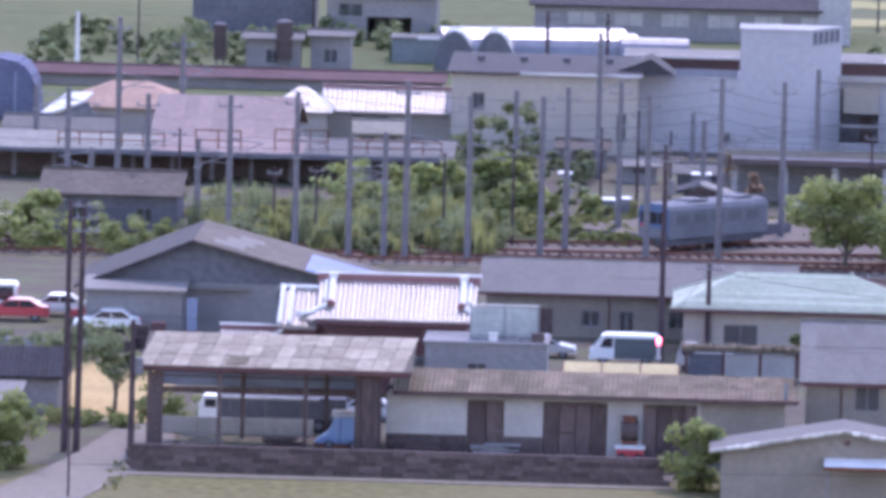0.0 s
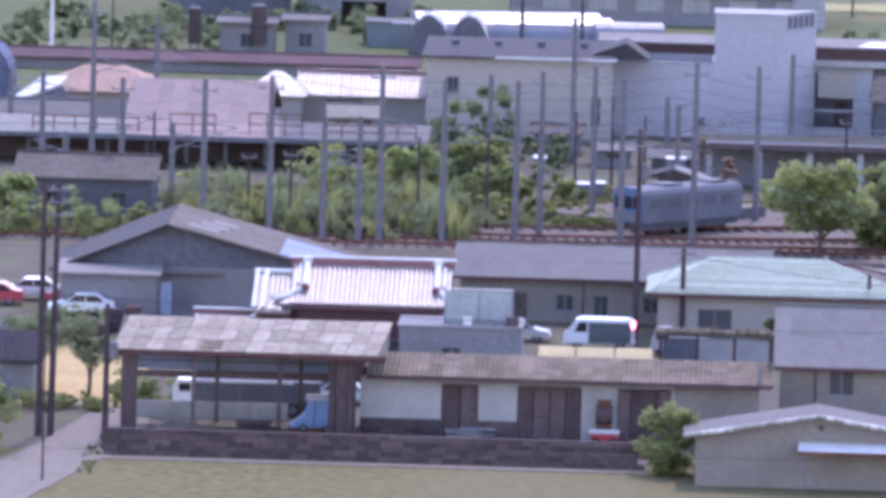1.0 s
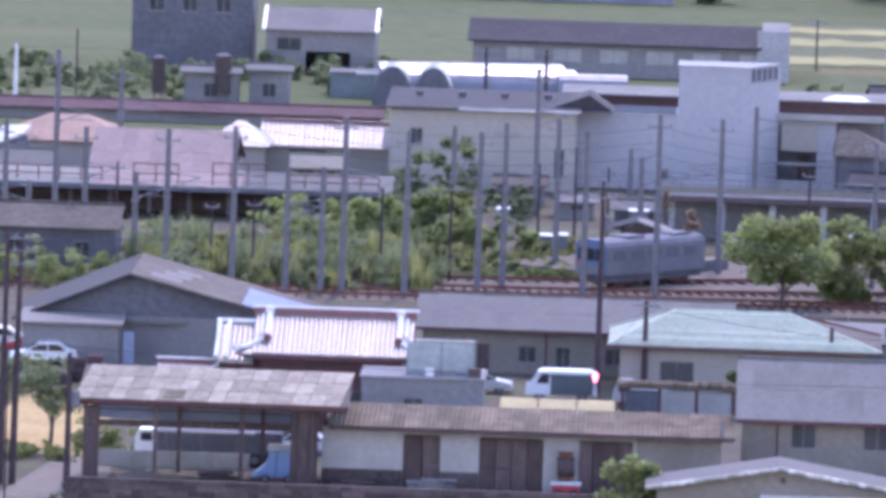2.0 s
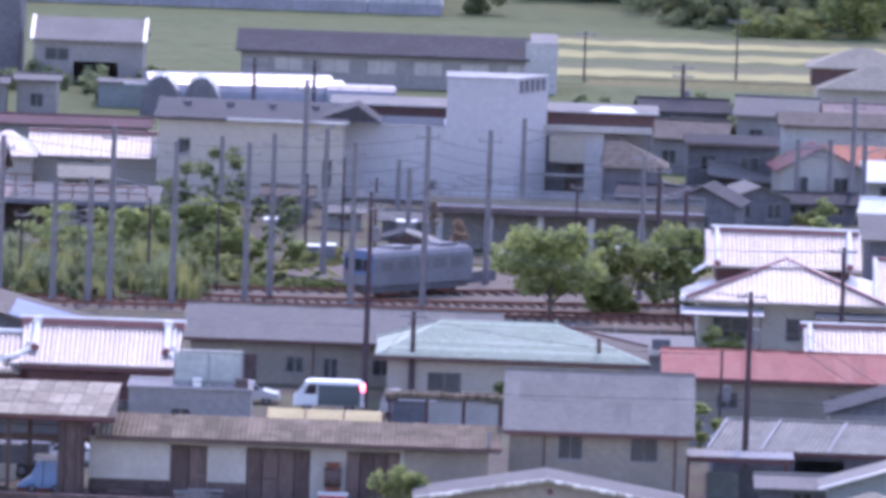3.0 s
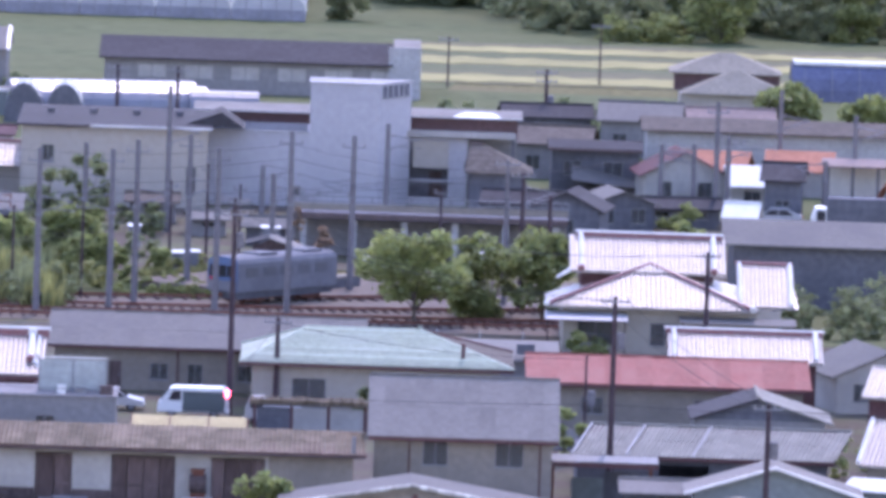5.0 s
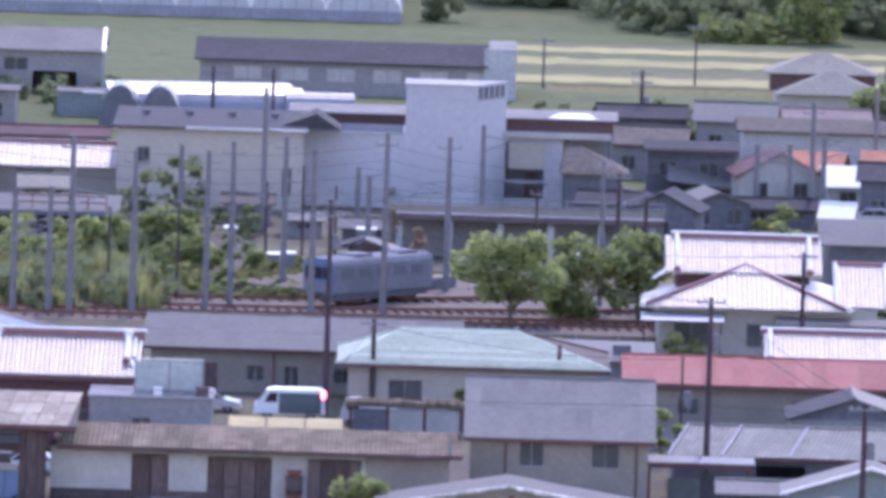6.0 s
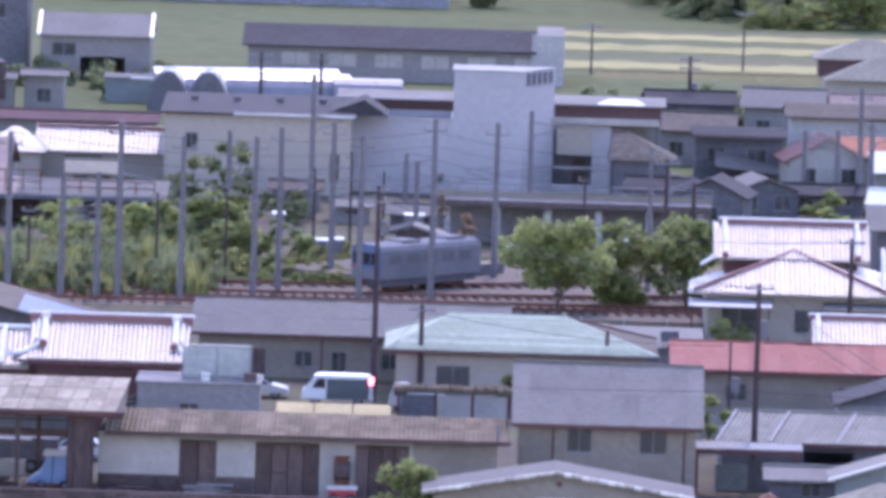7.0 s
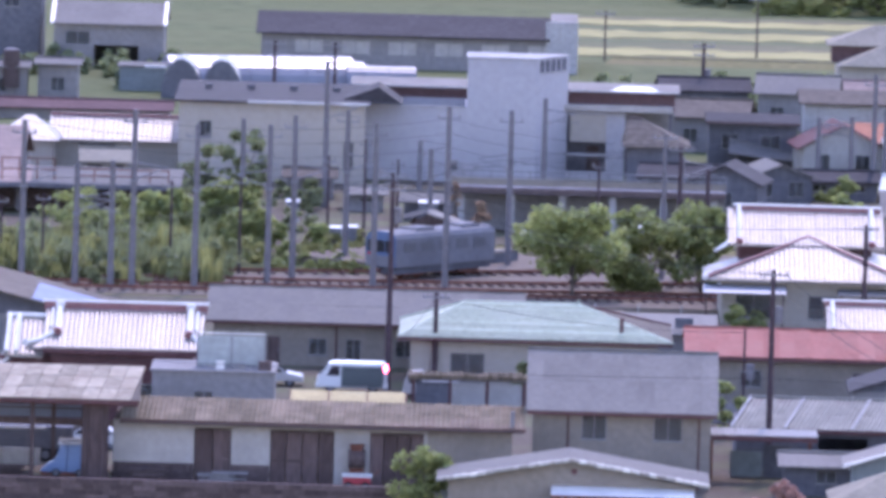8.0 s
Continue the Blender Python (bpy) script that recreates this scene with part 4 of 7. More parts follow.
def blue_house():
    t = thing("blue_gabled_house", "blue-grey gabled house with pale roof edges", "house", 20.4, 590.5)
    w, d = 9.4, 4.5
    shell(t, w, d, 3.0, M_BLUEWALL, [(2.0, 3.4, 0.9, 2.1, "w")])
    part("gable_wall", prism([(0, 3.0), (w, 3.0), (w / 2, 4.4)], 0, 0.16), M_BLUEWALL, t)
    for a, b, za, zb in ((-0.6, w / 2, 2.9, 4.55), (w / 2, w + 0.6, 4.55, 2.9)):
        part("roof_slope", slab((a, -0.5, za), (b, -0.5, zb), (b, d, zb), (a, d, za), 0.14), M_PALEROOF, t)
        part("verge", slab((a, -0.6, za + 0.05), (b, -0.6, zb + 0.05), (b, -0.25, zb + 0.05), (a, -0.25, za + 0.05), 0.16), M_MORTAR, t)
    u = thing("hip_roofed_hut", "small hut with a pale pyramid roof", "hut", 19.2, 579.0)
    shell(u, 6.9, 6.0, 1.95, M_GREYWALL, [(1.5, 2.8, 0.7, 1.6, "w")])
    hip_roof(u, -0.5, 7.4, -0.5, 6.5, 2.0, 3.75, 3.8, M_PALETILE)


def hilltop_tiled():
    """The large tiled house with an upper roof and hipped lower roofs."""
    t = thing("large_tiled_house", "large house with tiers of gleaming tile roofs", "house", 14.6, 696.0)
    w, d = 15.0, 13.0
    shell(t, w, d, 3.3, M_BEIGE, [(1.0, 3.5, 0.6, 2.2, "w"), (6, 8, 0.6, 2.2, "w")])
    # hipped lower roof with its ridge along y
    a, b, p = (-1.2, -1.2, 3.35), (13.0, -1.2, 3.35), (6.0, 4.6, 5.75)
    bm = bmesh.new()
    v = [bm.verts.new(k) for k in (a, b, p)] + [bm.verts.new((k[0], k[1], k[2] - 0.15)) for k in (a, b, p)]
    for f in ((0, 1, 2), (5, 4, 3), (0, 3, 4, 1), (1, 4, 5, 2), (2, 5, 3, 0)):
        bm.faces.new([v[i] for i in f])
    part("roof_slope", bm, M_TILE, t)
    tile_rows(t, M_TILE, -1.1, 12.9, (-1.25, 3.35), (4.6, 5.77), 0.34, 7.1, 6.9)
    part("roof_side", slab((p[0], p[1], p[2]), (b[0], b[1], b[2]), (16.0, 7.0, 3.4), (p[0], 7.0, p[2]), 0.15), M_TILE, t)
    part("roof_side", slab((a[0], a[1], a[2]), (p[0], p[1], p[2]), (p[0], 7.0, p[2]), (-1.2, 7.0, 3.35), 0.15), M_TILE, t)
    for u in (a, b):
        part("hip_ridge", tube((u[0], u[1], u[2] + 0.1), (p[0], p[1], p[2] + 0.12), 0.15, 0.15, 7), M_TILEDARK, t)
        part("end_tile", tube((u[0], u[1] - 0.2, u[2] + 0.1), (u[0], u[1] + 0.1, u[2] + 0.2), 0.2, 0.2, 8), M_MORTAR, t)
    part("hip_ridge", tube(p, (p[0], 7.0, p[2] + 0.1), 0.16, 0.16, 7), M_TILEDARK, t)
    part("eave_sheet", slab((-1.3, -2.6, 2.55), (4.4, -2.6, 2.55), (4.4, -0.3, 2.9), (-1.3, -0.3, 2.9), 0.06), M_FILMPALE, t, "pale sheet lean-to roof")
    part("eave_sheet", slab((8.0, -2.2, 2.5), (16.0, -2.2, 2.5), (16.0, -0.3, 2.8), (8.0, -0.3, 2.8), 0.06), M_PALEROOF, t)
    for x in (-1.1, 4.2, 8.2, 15.7):
        part("eave_post", box(x - 0.06, x + 0.06, -2.3, -2.18, 0, 2.52), M_WOOD, t)
    # upper storey
    part("upper_wall", box(1.2, 10.4, 4.5, 11.5, 3.3, 5.4), M_TRIM, t)
    gable_roof(t, 0.4, 11.2, 3.4, 12.6, 5.35, 7.35, M_TILE)
    tile_rows(t, M_TILE, 0.5, 11.1, (3.35, 5.35), (8.0, 7.38))
    part("ridge", box(0.9, 11.0, 7.8, 8.2, 7.25, 7.62), M_TILEDARK, t)
    part("ridge_top", tube((0.8, 8.0, 7.66), (11.1, 8.0, 7.66), 0.12, 0.12, 8), M_MORTAR, t)
    for x in (1.2, 10.4):
        part("verge_ridge", tube((x, 3.5, 5.55), (x, 7.8, 7.5), 0.16, 0.18, 7), M_MORTAR, t)
        part("end_tile", tube((x, 3.3, 5.5), (x, 3.5, 5.6), 0.25, 0.25, 8), M_TILEDARK, t)
    part("upper_hip", tube((0.4, 3.3, 5.4), (-0.5, 2.6, 4.9), 0.16, 0.1, 7), M_MORTAR, t)
    # side wing
    part("wing_wall", box(12.2, 15.0, 2.0, 10.0, 3.3, 3.6), M_TRIM, t)
    part("wing_slope", slab((11.8, 0.4, 3.5), (16.2, 0.4, 3.5), (15.6, 5.9, 5.9), (12.2, 5.9, 5.9), 0.15), M_TILE, t)
    tile_rows(t, M_TILE, 12.1, 15.8, (0.35, 3.5), (5.9, 5.92))
    part("wing_ridge", tube((11.9, 5.9, 6.0), (15.9, 5.9, 6.0), 0.16, 0.16, 7), M_TILEDARK, t)
    for x in (12.2, 15.7):
        part("verge_ridge", tube((x, 0.5, 3.7), (x, 5.8, 6.0), 0.16, 0.16, 7), M_MORTAR, t)


def dark_barn():
    t = thing("dark_barn", "wide dark barn with a grey-brown roof", "barn", 27.5, 731.5)
    shell(t, 22.0, 11.0, 4.6, M_DARKWALL, [])
    for x in (0, 21.84):
        gable_end(t, M_DARKWALL, x, 0, 11, 4.6, 5.9)
    gable_roof(t, -0.8, 22.6, -0.7, 11.7, 4.65, 6.0, M_GREYROOF)
    u = thing("pale_roofed_shed", "low shed with a pale sheet roof", "shed", 7.0, 668.0)
    shell(u, 6.6, 6.0, 2.2, M_GREYWALL, [])
    part("roof", slab((-0.3, -0.4, 2.25), (6.9, -0.4, 2.25), (6.9, 6.3, 2.95), (-0.3, 6.3, 2.95), 0.12), M_PALEROOF, u)
    part("wall_panel", box(4.0, 5.2, 0.02, 0.4, 2.6, 3.3), M_DARKWALL, u)


two_storey()
green_house()
garden_wall()
grey_house()
tiled_house()
block_shed()
barn()
red_house()
sheet_shed()
blue_house()
hilltop_tiled()
dark_barn()


# Beyond the railway
def white_works():
    t = thing("white_works", "white works building with a square tower", "building", -11.8, 800.0)
    shell(t, 8.0, 9.9, 5.9, M_WHITE, [(6.6, 7.4, 0.9, 1.8, "w")])
    part("parapet", box(-0.1, 8.0, -0.1, 0.2, 5.905, 6.05), M_CONC, t)
    part("flat_roof", box(0.17, 7.85, 0.25, 9.9, 4.9, 5.1), M_GREYROOF, t)
    # the tower, turned a little so that two faces show
    part("tower_wall", hexa(bmesh.new(), [(8.0, 0.0, 0), (13.5, 0.0, 0), (16.0, 5.0, 0), (8.0, 5.0, 0), (8.0, 0.0, 9.9), (13.5, 0.0, 9.9), (16.0, 5.0, 9.9), (8.0, 5.0, 9.9)]), M_WHITE, t)
    part("tower_cap", hexa(bmesh.new(), [(7.9, -0.1, 9.92), (13.55, -0.1, 9.92), (16.1, 5.1, 9.92), (7.9, 5.1, 9.92), (7.9, -0.1, 10.03), (13.55, -0.1, 10.03), (16.1, 5.1, 10.03), (7.9, 5.1, 10.03)]), M_CONC, t)
    for i in range(5):
        f = 0.10 + 0.175 * i
        x, y = 13.5 + 2.5 * f, 5.0 * f
        lv = part("louvre", hexa(bmesh.new(), [(x, y - 0.08, 8.85), (x + 0.3, y + 0.52, 8.85), (x + 0.2, y + 0.6, 8.85), (x - 0.1, y + 0.1, 8.85), (x, y - 0.08, 9.8), (x + 0.3, y + 0.52, 9.8), (x + 0.2, y + 0.6, 9.8), (x - 0.1, y + 0.1, 9.8)]), M_DARKWALL, t)
        part("sill", hexa(bmesh.new(), [(x, y - 0.2, 8.74), (x + 0.36, y + 0.52, 8.74), (x + 0.2, y + 0.6, 8.74), (x - 0.16, y - 0.1, 8.74), (x, y - 0.2, 8.83), (x + 0.36, y + 0.52, 8.83), (x + 0.2, y + 0.6, 8.83), (x - 0.16, y - 0.1, 8.83)]), M_CONC, lv)
    # wing beside the tower, with a recess behind its board
    part("wing_wall", pierced(15.2, 20.6, 0, 5.5, 5.2, 5.4, [(15.3, 19.1, 0.7, 5.2)]), M_WHITE, t)
    part("recess_wall", box(15.2, 19.2, 6.4, 6.5, 0, 5.4), M_DARKWALL, t)
    part("sign_board", box(16.26, 19.1, 5.0, 5.15, 3.08, 5.22), M_BEIGE, t, "plain beige board")
    part("side_door", box(17.6, 18.6, 6.3, 6.39, 0.7, 2.7), M_WOOD, t)
    part("ledge", box(15.3, 19.1, 4.7, 5.19, 2.0, 2.15), M_CONC, t)
    part("wing_side", box(20.4, 20.6, 5.41, 9.8, 0, 5.4), M_WHITE, t)
    part("wing_eave", box(15.0, 24.4, 4.5, 4.7, 5.6, 6.08), M_PLASTER, t, "white eave band of the wing")
    part("wing_roof", box(15.0, 24.4, 4.71, 9.8, 5.6, 5.75), M_GREYROOF, t)
    part("wing_post", box(24.1, 24.3, 4.75, 4.95, 0, 5.59), M_DARKWALL, t)
    part("rear_wall", box(-1.0, 24.6, 10.0, 10.2, 5.2, 6.7), M_REDWALL, t, "red-brown upper rear wall")
    part("rear_wall_foot", box(-1.0, 24.6, 10.0, 10.2, 0, 5.19), M_GREYWALL, t)
    part("rear_roof", slab((-1.4, 9.5, 6.82), (25.0, 9.5, 6.82), (25.0, 16.0, 7.0), (-1.4, 16.0, 7.0), 0.12), M_PALEROOF, t)
    part("roof_edge", box(-1.4, 25.0, 9.38, 9.495, 6.72, 6.86), M_CONC, t)
    # Bright slab stands in for the sun's gleam on the rear roof.
    part("bright_sheet", slab((19.4, 9.6, 6.88), (23.3, 9.6, 6.88), (22.6, 13.0, 6.98), (20.4, 13.0, 6.98), 0.05), M_BRIGHT, t)
    h = thing("brown_hipped_house", "house with a weathered brown hipped roof", "house", 8.95, 797.0)
    shell(h, 4.4, 5.0, 3.5, M_DARKWALL, [(0.8, 2.0, 0.8, 2.0, "w"), (2.8, 3.8, 0.8, 2.0, "w")])
    hip_roof(h, -0.4, 5.0, -0.6, 5.6, 3.6, 5.55, 0.4, M_BROWNROOF, 0.12, 3.9)
    cap(h, (0.0, 2.5, 5.6), (1.1, 2.5, 5.6), 0.12, M_BOARD)


def beige_works():
    t = thing("beige_works", "long beige works building with a flat roof edge", "building", -26.4, 795.0)
    shell(t, 14.6, 15.0, 6.35, M_BEIGE, [(1.6, 2.6, 3.4, 4.8, "w"), (13.0, 13.8, 1.2, 3.4, "w")])
    part("roof", slab((-0.4, -0.5, 6.45), (15.0, -0.5, 6.45), (15.0, 15.4, 6.75), (-0.4, 15.4, 6.75), 0.16), M_DARKROOF, t)
    for i in range(4):
        part("roof_vent", tube((2.0 + 3.4 * i, 9.0, 6.6), (2.0 + 3.4 * i, 9.0, 7.0), 0.28, 0.34, 10), M_DARKWALL, t)
    part("roof_edge", box(5.4, 15.0, -0.6, -0.505, 6.32, 6.5), M_BRIGHT, t)
    part("hipped_monitor", prism([(12.2, 6.3), (17.5, 6.3), (15.6, 7.55)], 3.0, 9.0), M_DARKROOF, t)
    a = thing("white_annex", "small pale grey annex with a bright roof edge", "outbuilding", -34.5, 880.0)
    shell(a, 3.9, 4.0, 2.1, M_BLUEWALL, [])
    part("roof", box(-0.2, 4.1, -0.2, 4.2, 2.11, 2.25), M_GREYROOF, a)
    part("roof_edge", box(2.2, 4.15, -0.3, -0.205, 2.1, 2.28), M_BRIGHT, a)


def tunnel(label, x, y, rz, length, w, hgt, cover, end, bays=1, group="", wall=0.0):
    t = thing("polytunnel", label, "greenhouse", x, y, 0, rz, group)
    for k in range(bays):
        n = 10
        arc = [(w * 0.5 * (1 - math.cos(math.pi * i / n)) + k * w, wall + (hgt - wall) * math.sin(math.pi * i / n)) for i in range(n + 1)]
        poly = [(k * w + 0.001, 0)] + arc + [((k + 1) * w - 0.001, 0)] if wall else arc
        part("cover", prism(poly, 0.02, length, axis="x"), cover, t)
        part("end_panel", prism([(u * 1.0, z * 0.98) for u, z in poly], -0.05, 0.015, axis="x"), end, t)
        for j in range(int(length / 2.5)):
            part("hoop", swept([(j * 2.5 + 1.2, u, z + 0.02) for u, z in arc], 0.035, 4), M_STEEL, t)
    return t


def far_greenhouses():
    first = thing("greenhouse", "pale film greenhouse with a round roof", "greenhouse", -73.0, 1006.0, group="row of greenhouses")
    w, n = 7.5, 10
    arc = [(w * 0.5 * (1 - math.cos(math.pi * i / n)), 1.15 + 2.25 * math.sin(math.pi * i / n)) for i in range(n + 1)]
    poly = [(0.05, 0)] + [(min(max(u, 0.05), w - 0.05), z) for u, z in arc] + [(w - 0.05, 0)]
    part("cover", prism(poly, 0.1, 40.0), M_FILMPALE, first)
    part("end_wall", box(0.05, w - 0.05, -0.02, 0.09, 0, 1.145), M_FILMEND, first)
    part("end_arch", prism([(u, z) for u, z in arc], -0.02, 0.09), M_FILMPALE, first)
    part("arch_rim", swept([(u, -0.06, z) for u, z in arc], 0.1, 5), M_MORTAR, first)
    for i in range(1, 5):
        part("mullion", box(i * w / 5 - 0.05, i * w / 5 + 0.05, -0.08, -0.025, 0, 3.2 if i in (2, 3) else 2.5), M_STEEL, first)
    for k in range(1, 9):
        copy_thing(first, pose(-73.0 + k * w, 1006.0, 0))


def far_houses():
    t = thing("warehouse", "long grey warehouse with a dark roof", "warehouse", -23.0, 912.0)
    shell(t, 28.4, 12.0, 3.1, M_GREYWALL, [(3.0 + 4.2 * i, 5.6 + 4.2 * i, 1.3, 2.5, "o") for i in range(6)])
    for i in range(6):
        pn = part("shutter", box(3.05 + 4.2 * i, 5.55 + 4.2 * i, 0.05, 0.09, 1.32, 2.48), M_PLASTER, t, "pale window shutter")
        part("frame_bar", box(4.26 + 4.2 * i, 4.34 + 4.2 * i, 0.02, 0.048, 1.32, 2.48), M_FRAME, pn)
    gable_roof(t, -0.5, 26.0, -0.6, 12.6, 3.1, 4.6, M_DARKROOF)
    part("end_block", box(25.6, 28.5, -0.3, -0.004, 0, 4.7), M_CONC, t)
    part("end_block_side", box(26.05, 28.5, 0.17, 11.8, 3.11, 4.6), M_PALEROOF, t)
    t = thing("white_gabled_house", "two-storey house with a bright gable roof", "house", -41.4, 905.0)
    shell(t, 9.8, 8.0, 3.9, M_GREYWALL, [(1.0, 3.2, 2.0, 3.2, "w"), (3.6, 7.6, 0.0, 2.0, "o")])
    for x in (0, 9.64):
        gable_end(t, M_GREYWALL, x, 0, 8, 3.9, 5.5)
    gable_roof(t, -0.3, 10.1, -0.5, 8.5, 3.95, 5.65, M_PALEROOF)
    for x in (-0.3, 9.8):
        part("verge", slab((x, -0.6, 4.05), (x + 0.3, -0.6, 4.05), (x + 0.3, 4.0, 5.78), (x, 4.0, 5.78), 0.2), M_BRIGHT, t)
    t = thing("slate_block", "tall dark slate-clad building", "building", -53.6, 908.0)
    shell(t, 10.8, 10.0, 8.6, M_DARKWALL, [(1.5 + 3.0 * i, 2.9 + 3.0 * i, 5.0, 6.4, "w") for i in range(3)])
    part("roof", box(-0.2, 11.0, -0.2, 10.2, 8.61, 8.85), M_DARKROOF, t)
    t = thing("pavilion_house", "house with tiers of pale hipped roofs", "house", 28.1, 884.0)
    shell(t, 8.6, 8.0, 3.6, M_BEIGE, [(2, 3.4, 1.0, 2.4, "w"), (5, 6.5, 1.0, 2.4, "w")])
    hip_roof(t, 0.2, 9.6, -0.7, 5.0, 3.7, 5.6, 4.4, M_PALETILE)
    part("upper_wall", box(-0.4, 8.8, 4.2, 8.4, 3.6, 5.2), M_REDWALL, t)
    hip_roof(t, -0.9, 9.0, 3.6, 9.4, 5.2, 6.8, 4.2, M_PALETILE)
    t = thing("dark_house", "dark weathered house with a low roof", "house", 15.8, 820.0)
    shell(t, 7.1, 6.0, 3.75, M_DARKWALL, [(1.0, 2.4, 1.6, 2.8, "w"), (4.2, 5.8, 1.6, 2.8, "w")])
    gable_roof(t, -0.3, 7.4, -0.6, 6.6, 3.78, 4.3, M_DARKROOF)
    part("eave_board", box(-0.3, 7.4, -0.68, -0.605, 3.6, 3.86), M_BOARD, t)
    part("lean_to_roof", slab((1.6, -2.6, 1.5), (7.2, -2.6, 0.9), (7.2, -0.02, 1.3), (1.6, -0.02, 2.6), 0.1), M_GREYROOF, t)
    t = thing("long_white_house", "long pale house with a dull brown roof", "house", 24.0, 838.0)
    shell(t, 22.0, 8.0, 4.15, M_CONC, [(3, 5, 0.8, 2.4, "w"), (10, 12, 0.8, 2.4, "w")])
    gable_roof(t, -0.5, 22.5, -0.7, 8.7, 4.1, 4.9, M_BROWNROOF)
    for i, (x, y, w, mt, lb) in enumerate(((26.8, 822, 4.6, M_ORANGE, "small house with an orange tile roof"), (33.6, 824, 5.0, M_ORANGE, "small house with an orange tile roof"),
                                           (30.0, 808, 3.2, M_MORTAR, "small house with a gleaming sheet roof"), (42.6, 796, 5.6, M_ORANGE, "small house with an orange tile roof"),
                                           (42.0, 812, 6.0, M_ORANGE, "small house with an orange tile roof"))):
        t = thing("small_house", lb, "house", x, y, 0, -8 + 5 * i)
        shell(t, w, 6.0, 2.3, M_PLASTER, [(1.0, 2.4, 0.7, 1.8, "w")])
        for gx in (0, w - 0.16):
            gable_end(t, M_PLASTER, gx, 0, 6, 2.3, 3.5)
        gable_roof(t, -0.4, w + 0.4, -0.6, 6.6, 2.25, 3.65, mt)
    t = tunnel("blue-sided round-roofed store with a bright top", 39.6, 926.0, 0, 14.0, 6.0, 3.4, M_BLUESHEET, M_DARKWALL)
    # White strip puts the highlight along the rounded top into colour.
    part("top_highlight", box(0.2, 13.8, 1.7, 4.3, 3.22, 3.52), M_MORTAR, t, "white strip standing in for the highlight along the top")
    tunnel("white film tunnel with a dull open end", -29.0, 880.0, 12, 16.5, 5.5, 2.65, M_FILM, M_FILMEND, 2, "film tunnels")
    tunnel("low film tunnel beyond the larger ones", -14.6, 882.0, 4, 6.0, 4.0, 2.45, M_FILM, M_FILMEND, 1, "film tunnels")
    tunnel("dark-ended round store tunnels side by side", -23.6, 873.0, 90, 5.0, 3.5, 3.5, M_FILM, M_DARKWALL, 2, "film tunnels")


def station_side():
    """Buildings along the far side of the tracks."""
    t = thing("pink_roofed_house", "house with a broad pink-grey roof", "house", -48.4, 773.0)
    shell(t, 10.6, 18.0, 2.3, M_BEIGE, [])
    gable_roof(t, -0.3, 10.9, -1.0, 19.0, 2.4, 5.0, M_PINKROOF)
    sheets(t, "roof_sheet", M_PINKROOF, -0.3, 10.9, (-1.05, 2.4), (9.0, 5.02), 10, 2, 0, 0.02)
    t = thing("bright_roofed_house", "house with a gleaming pale tile roof", "house", -36.7, 805.0)
    shell(t, 10.0, 7.2, 2.3, M_BEIGE, [(2, 5, 0.5, 1.9, "w")])
    gable_roof(t, -0.4, 10.4, -0.6, 7.8, 2.2, 3.75, M_TILE)
    tile_rows(t, M_TILE, -0.3, 10.3, (-0.65, 2.2), (3.6, 3.78), 0.4)
    part("ridge", box(-0.4, 10.4, 3.4, 3.8, 3.7, 4.0), M_TILEDARK, t)
    t = thing("bright_hipped_house", "small house with a gleaming hipped roof", "house", -40.5, 800.0)
    shell(t, 4.0, 6.0, 2.5, M_BEIGE, [])
    hip_roof(t, -0.5, 4.5, -0.6, 6.6, 2.5, 4.2, 2.2, M_TILE)
    t = thing("orange_roofed_house", "house with a faded peach tile roof", "house", -56.5, 796.0)
    shell(t, 9.0, 9.0, 2.8, M_BEIGE, [(1, 3, 0.6, 2.0, "w")])
    hip_roof(t, -0.6, 9.6, -0.6, 9.6, 2.8, 4.5, 3.6, M_PEACH)
    t = thing("white_slope_house", "house with a bright white lean roof", "house", -58.4, 784.0)
    shell(t, 5.0, 6.0, 2.4, M_DARKWALL, [])
    part("roof", slab((-0.02, -1.00, 2.89), (3.74, 0.00, 4.20), (4.17, 5.00, 4.50), (2.20, 4.00, 4.52), 0.14), M_MORTAR, t)
    # Dark gable piece put in for the shadow below the white roof.
    part("gable_wall", prism([(0.1, 2.41), (4.9, 2.41), (4.2, 4.15), (3.6, 4.0)], -0.3, -0.1), M_DARKWALL, t, "dark piece standing in for shadow under the bright slope")
    t = thing("blue_covered_house", "house wrapped in blue sheeting", "house", -66.0, 812.0)
    drape = prism([(0, 0), (-0.2, 3.1), (0.7, 4.4), (2.3, 5.1), (4.4, 4.7), (5.4, 3.4), (5.8, 0)], 0.0, 7.0)
    bmesh.ops.bevel(drape, geom=[e for e in drape.edges], offset=0.3, segments=2, affect="EDGES")
    part("sheeting", drape, M_BLUESHEET, t)
    for x in (1.2, 3.9):
        part("batten", box(x - 0.06, x + 0.06, -0.08, -0.004, 0.3, 4.0), M_BLUEBOARD, t)
    # platform with its canopy
    t = thing("platform_canopy", "long platform canopy on slim columns", "canopy", -62.0, 762.0)
    for x0, x1, mt in ((0, 14.2, M_CORR), (14.22, 25.6, M_PINKROOF), (25.62, 37, M_GREYROOF)):
        part("roof", slab((x0, 0, 2.5), (x1, 0, 2.5), (x1, 6, 3.3), (x0, 6, 3.3), 0.16), mt, t)
    part("fascia", box(0, 37, -0.06, -0.004, 2.15, 2.5), M_DARKWALL, t)
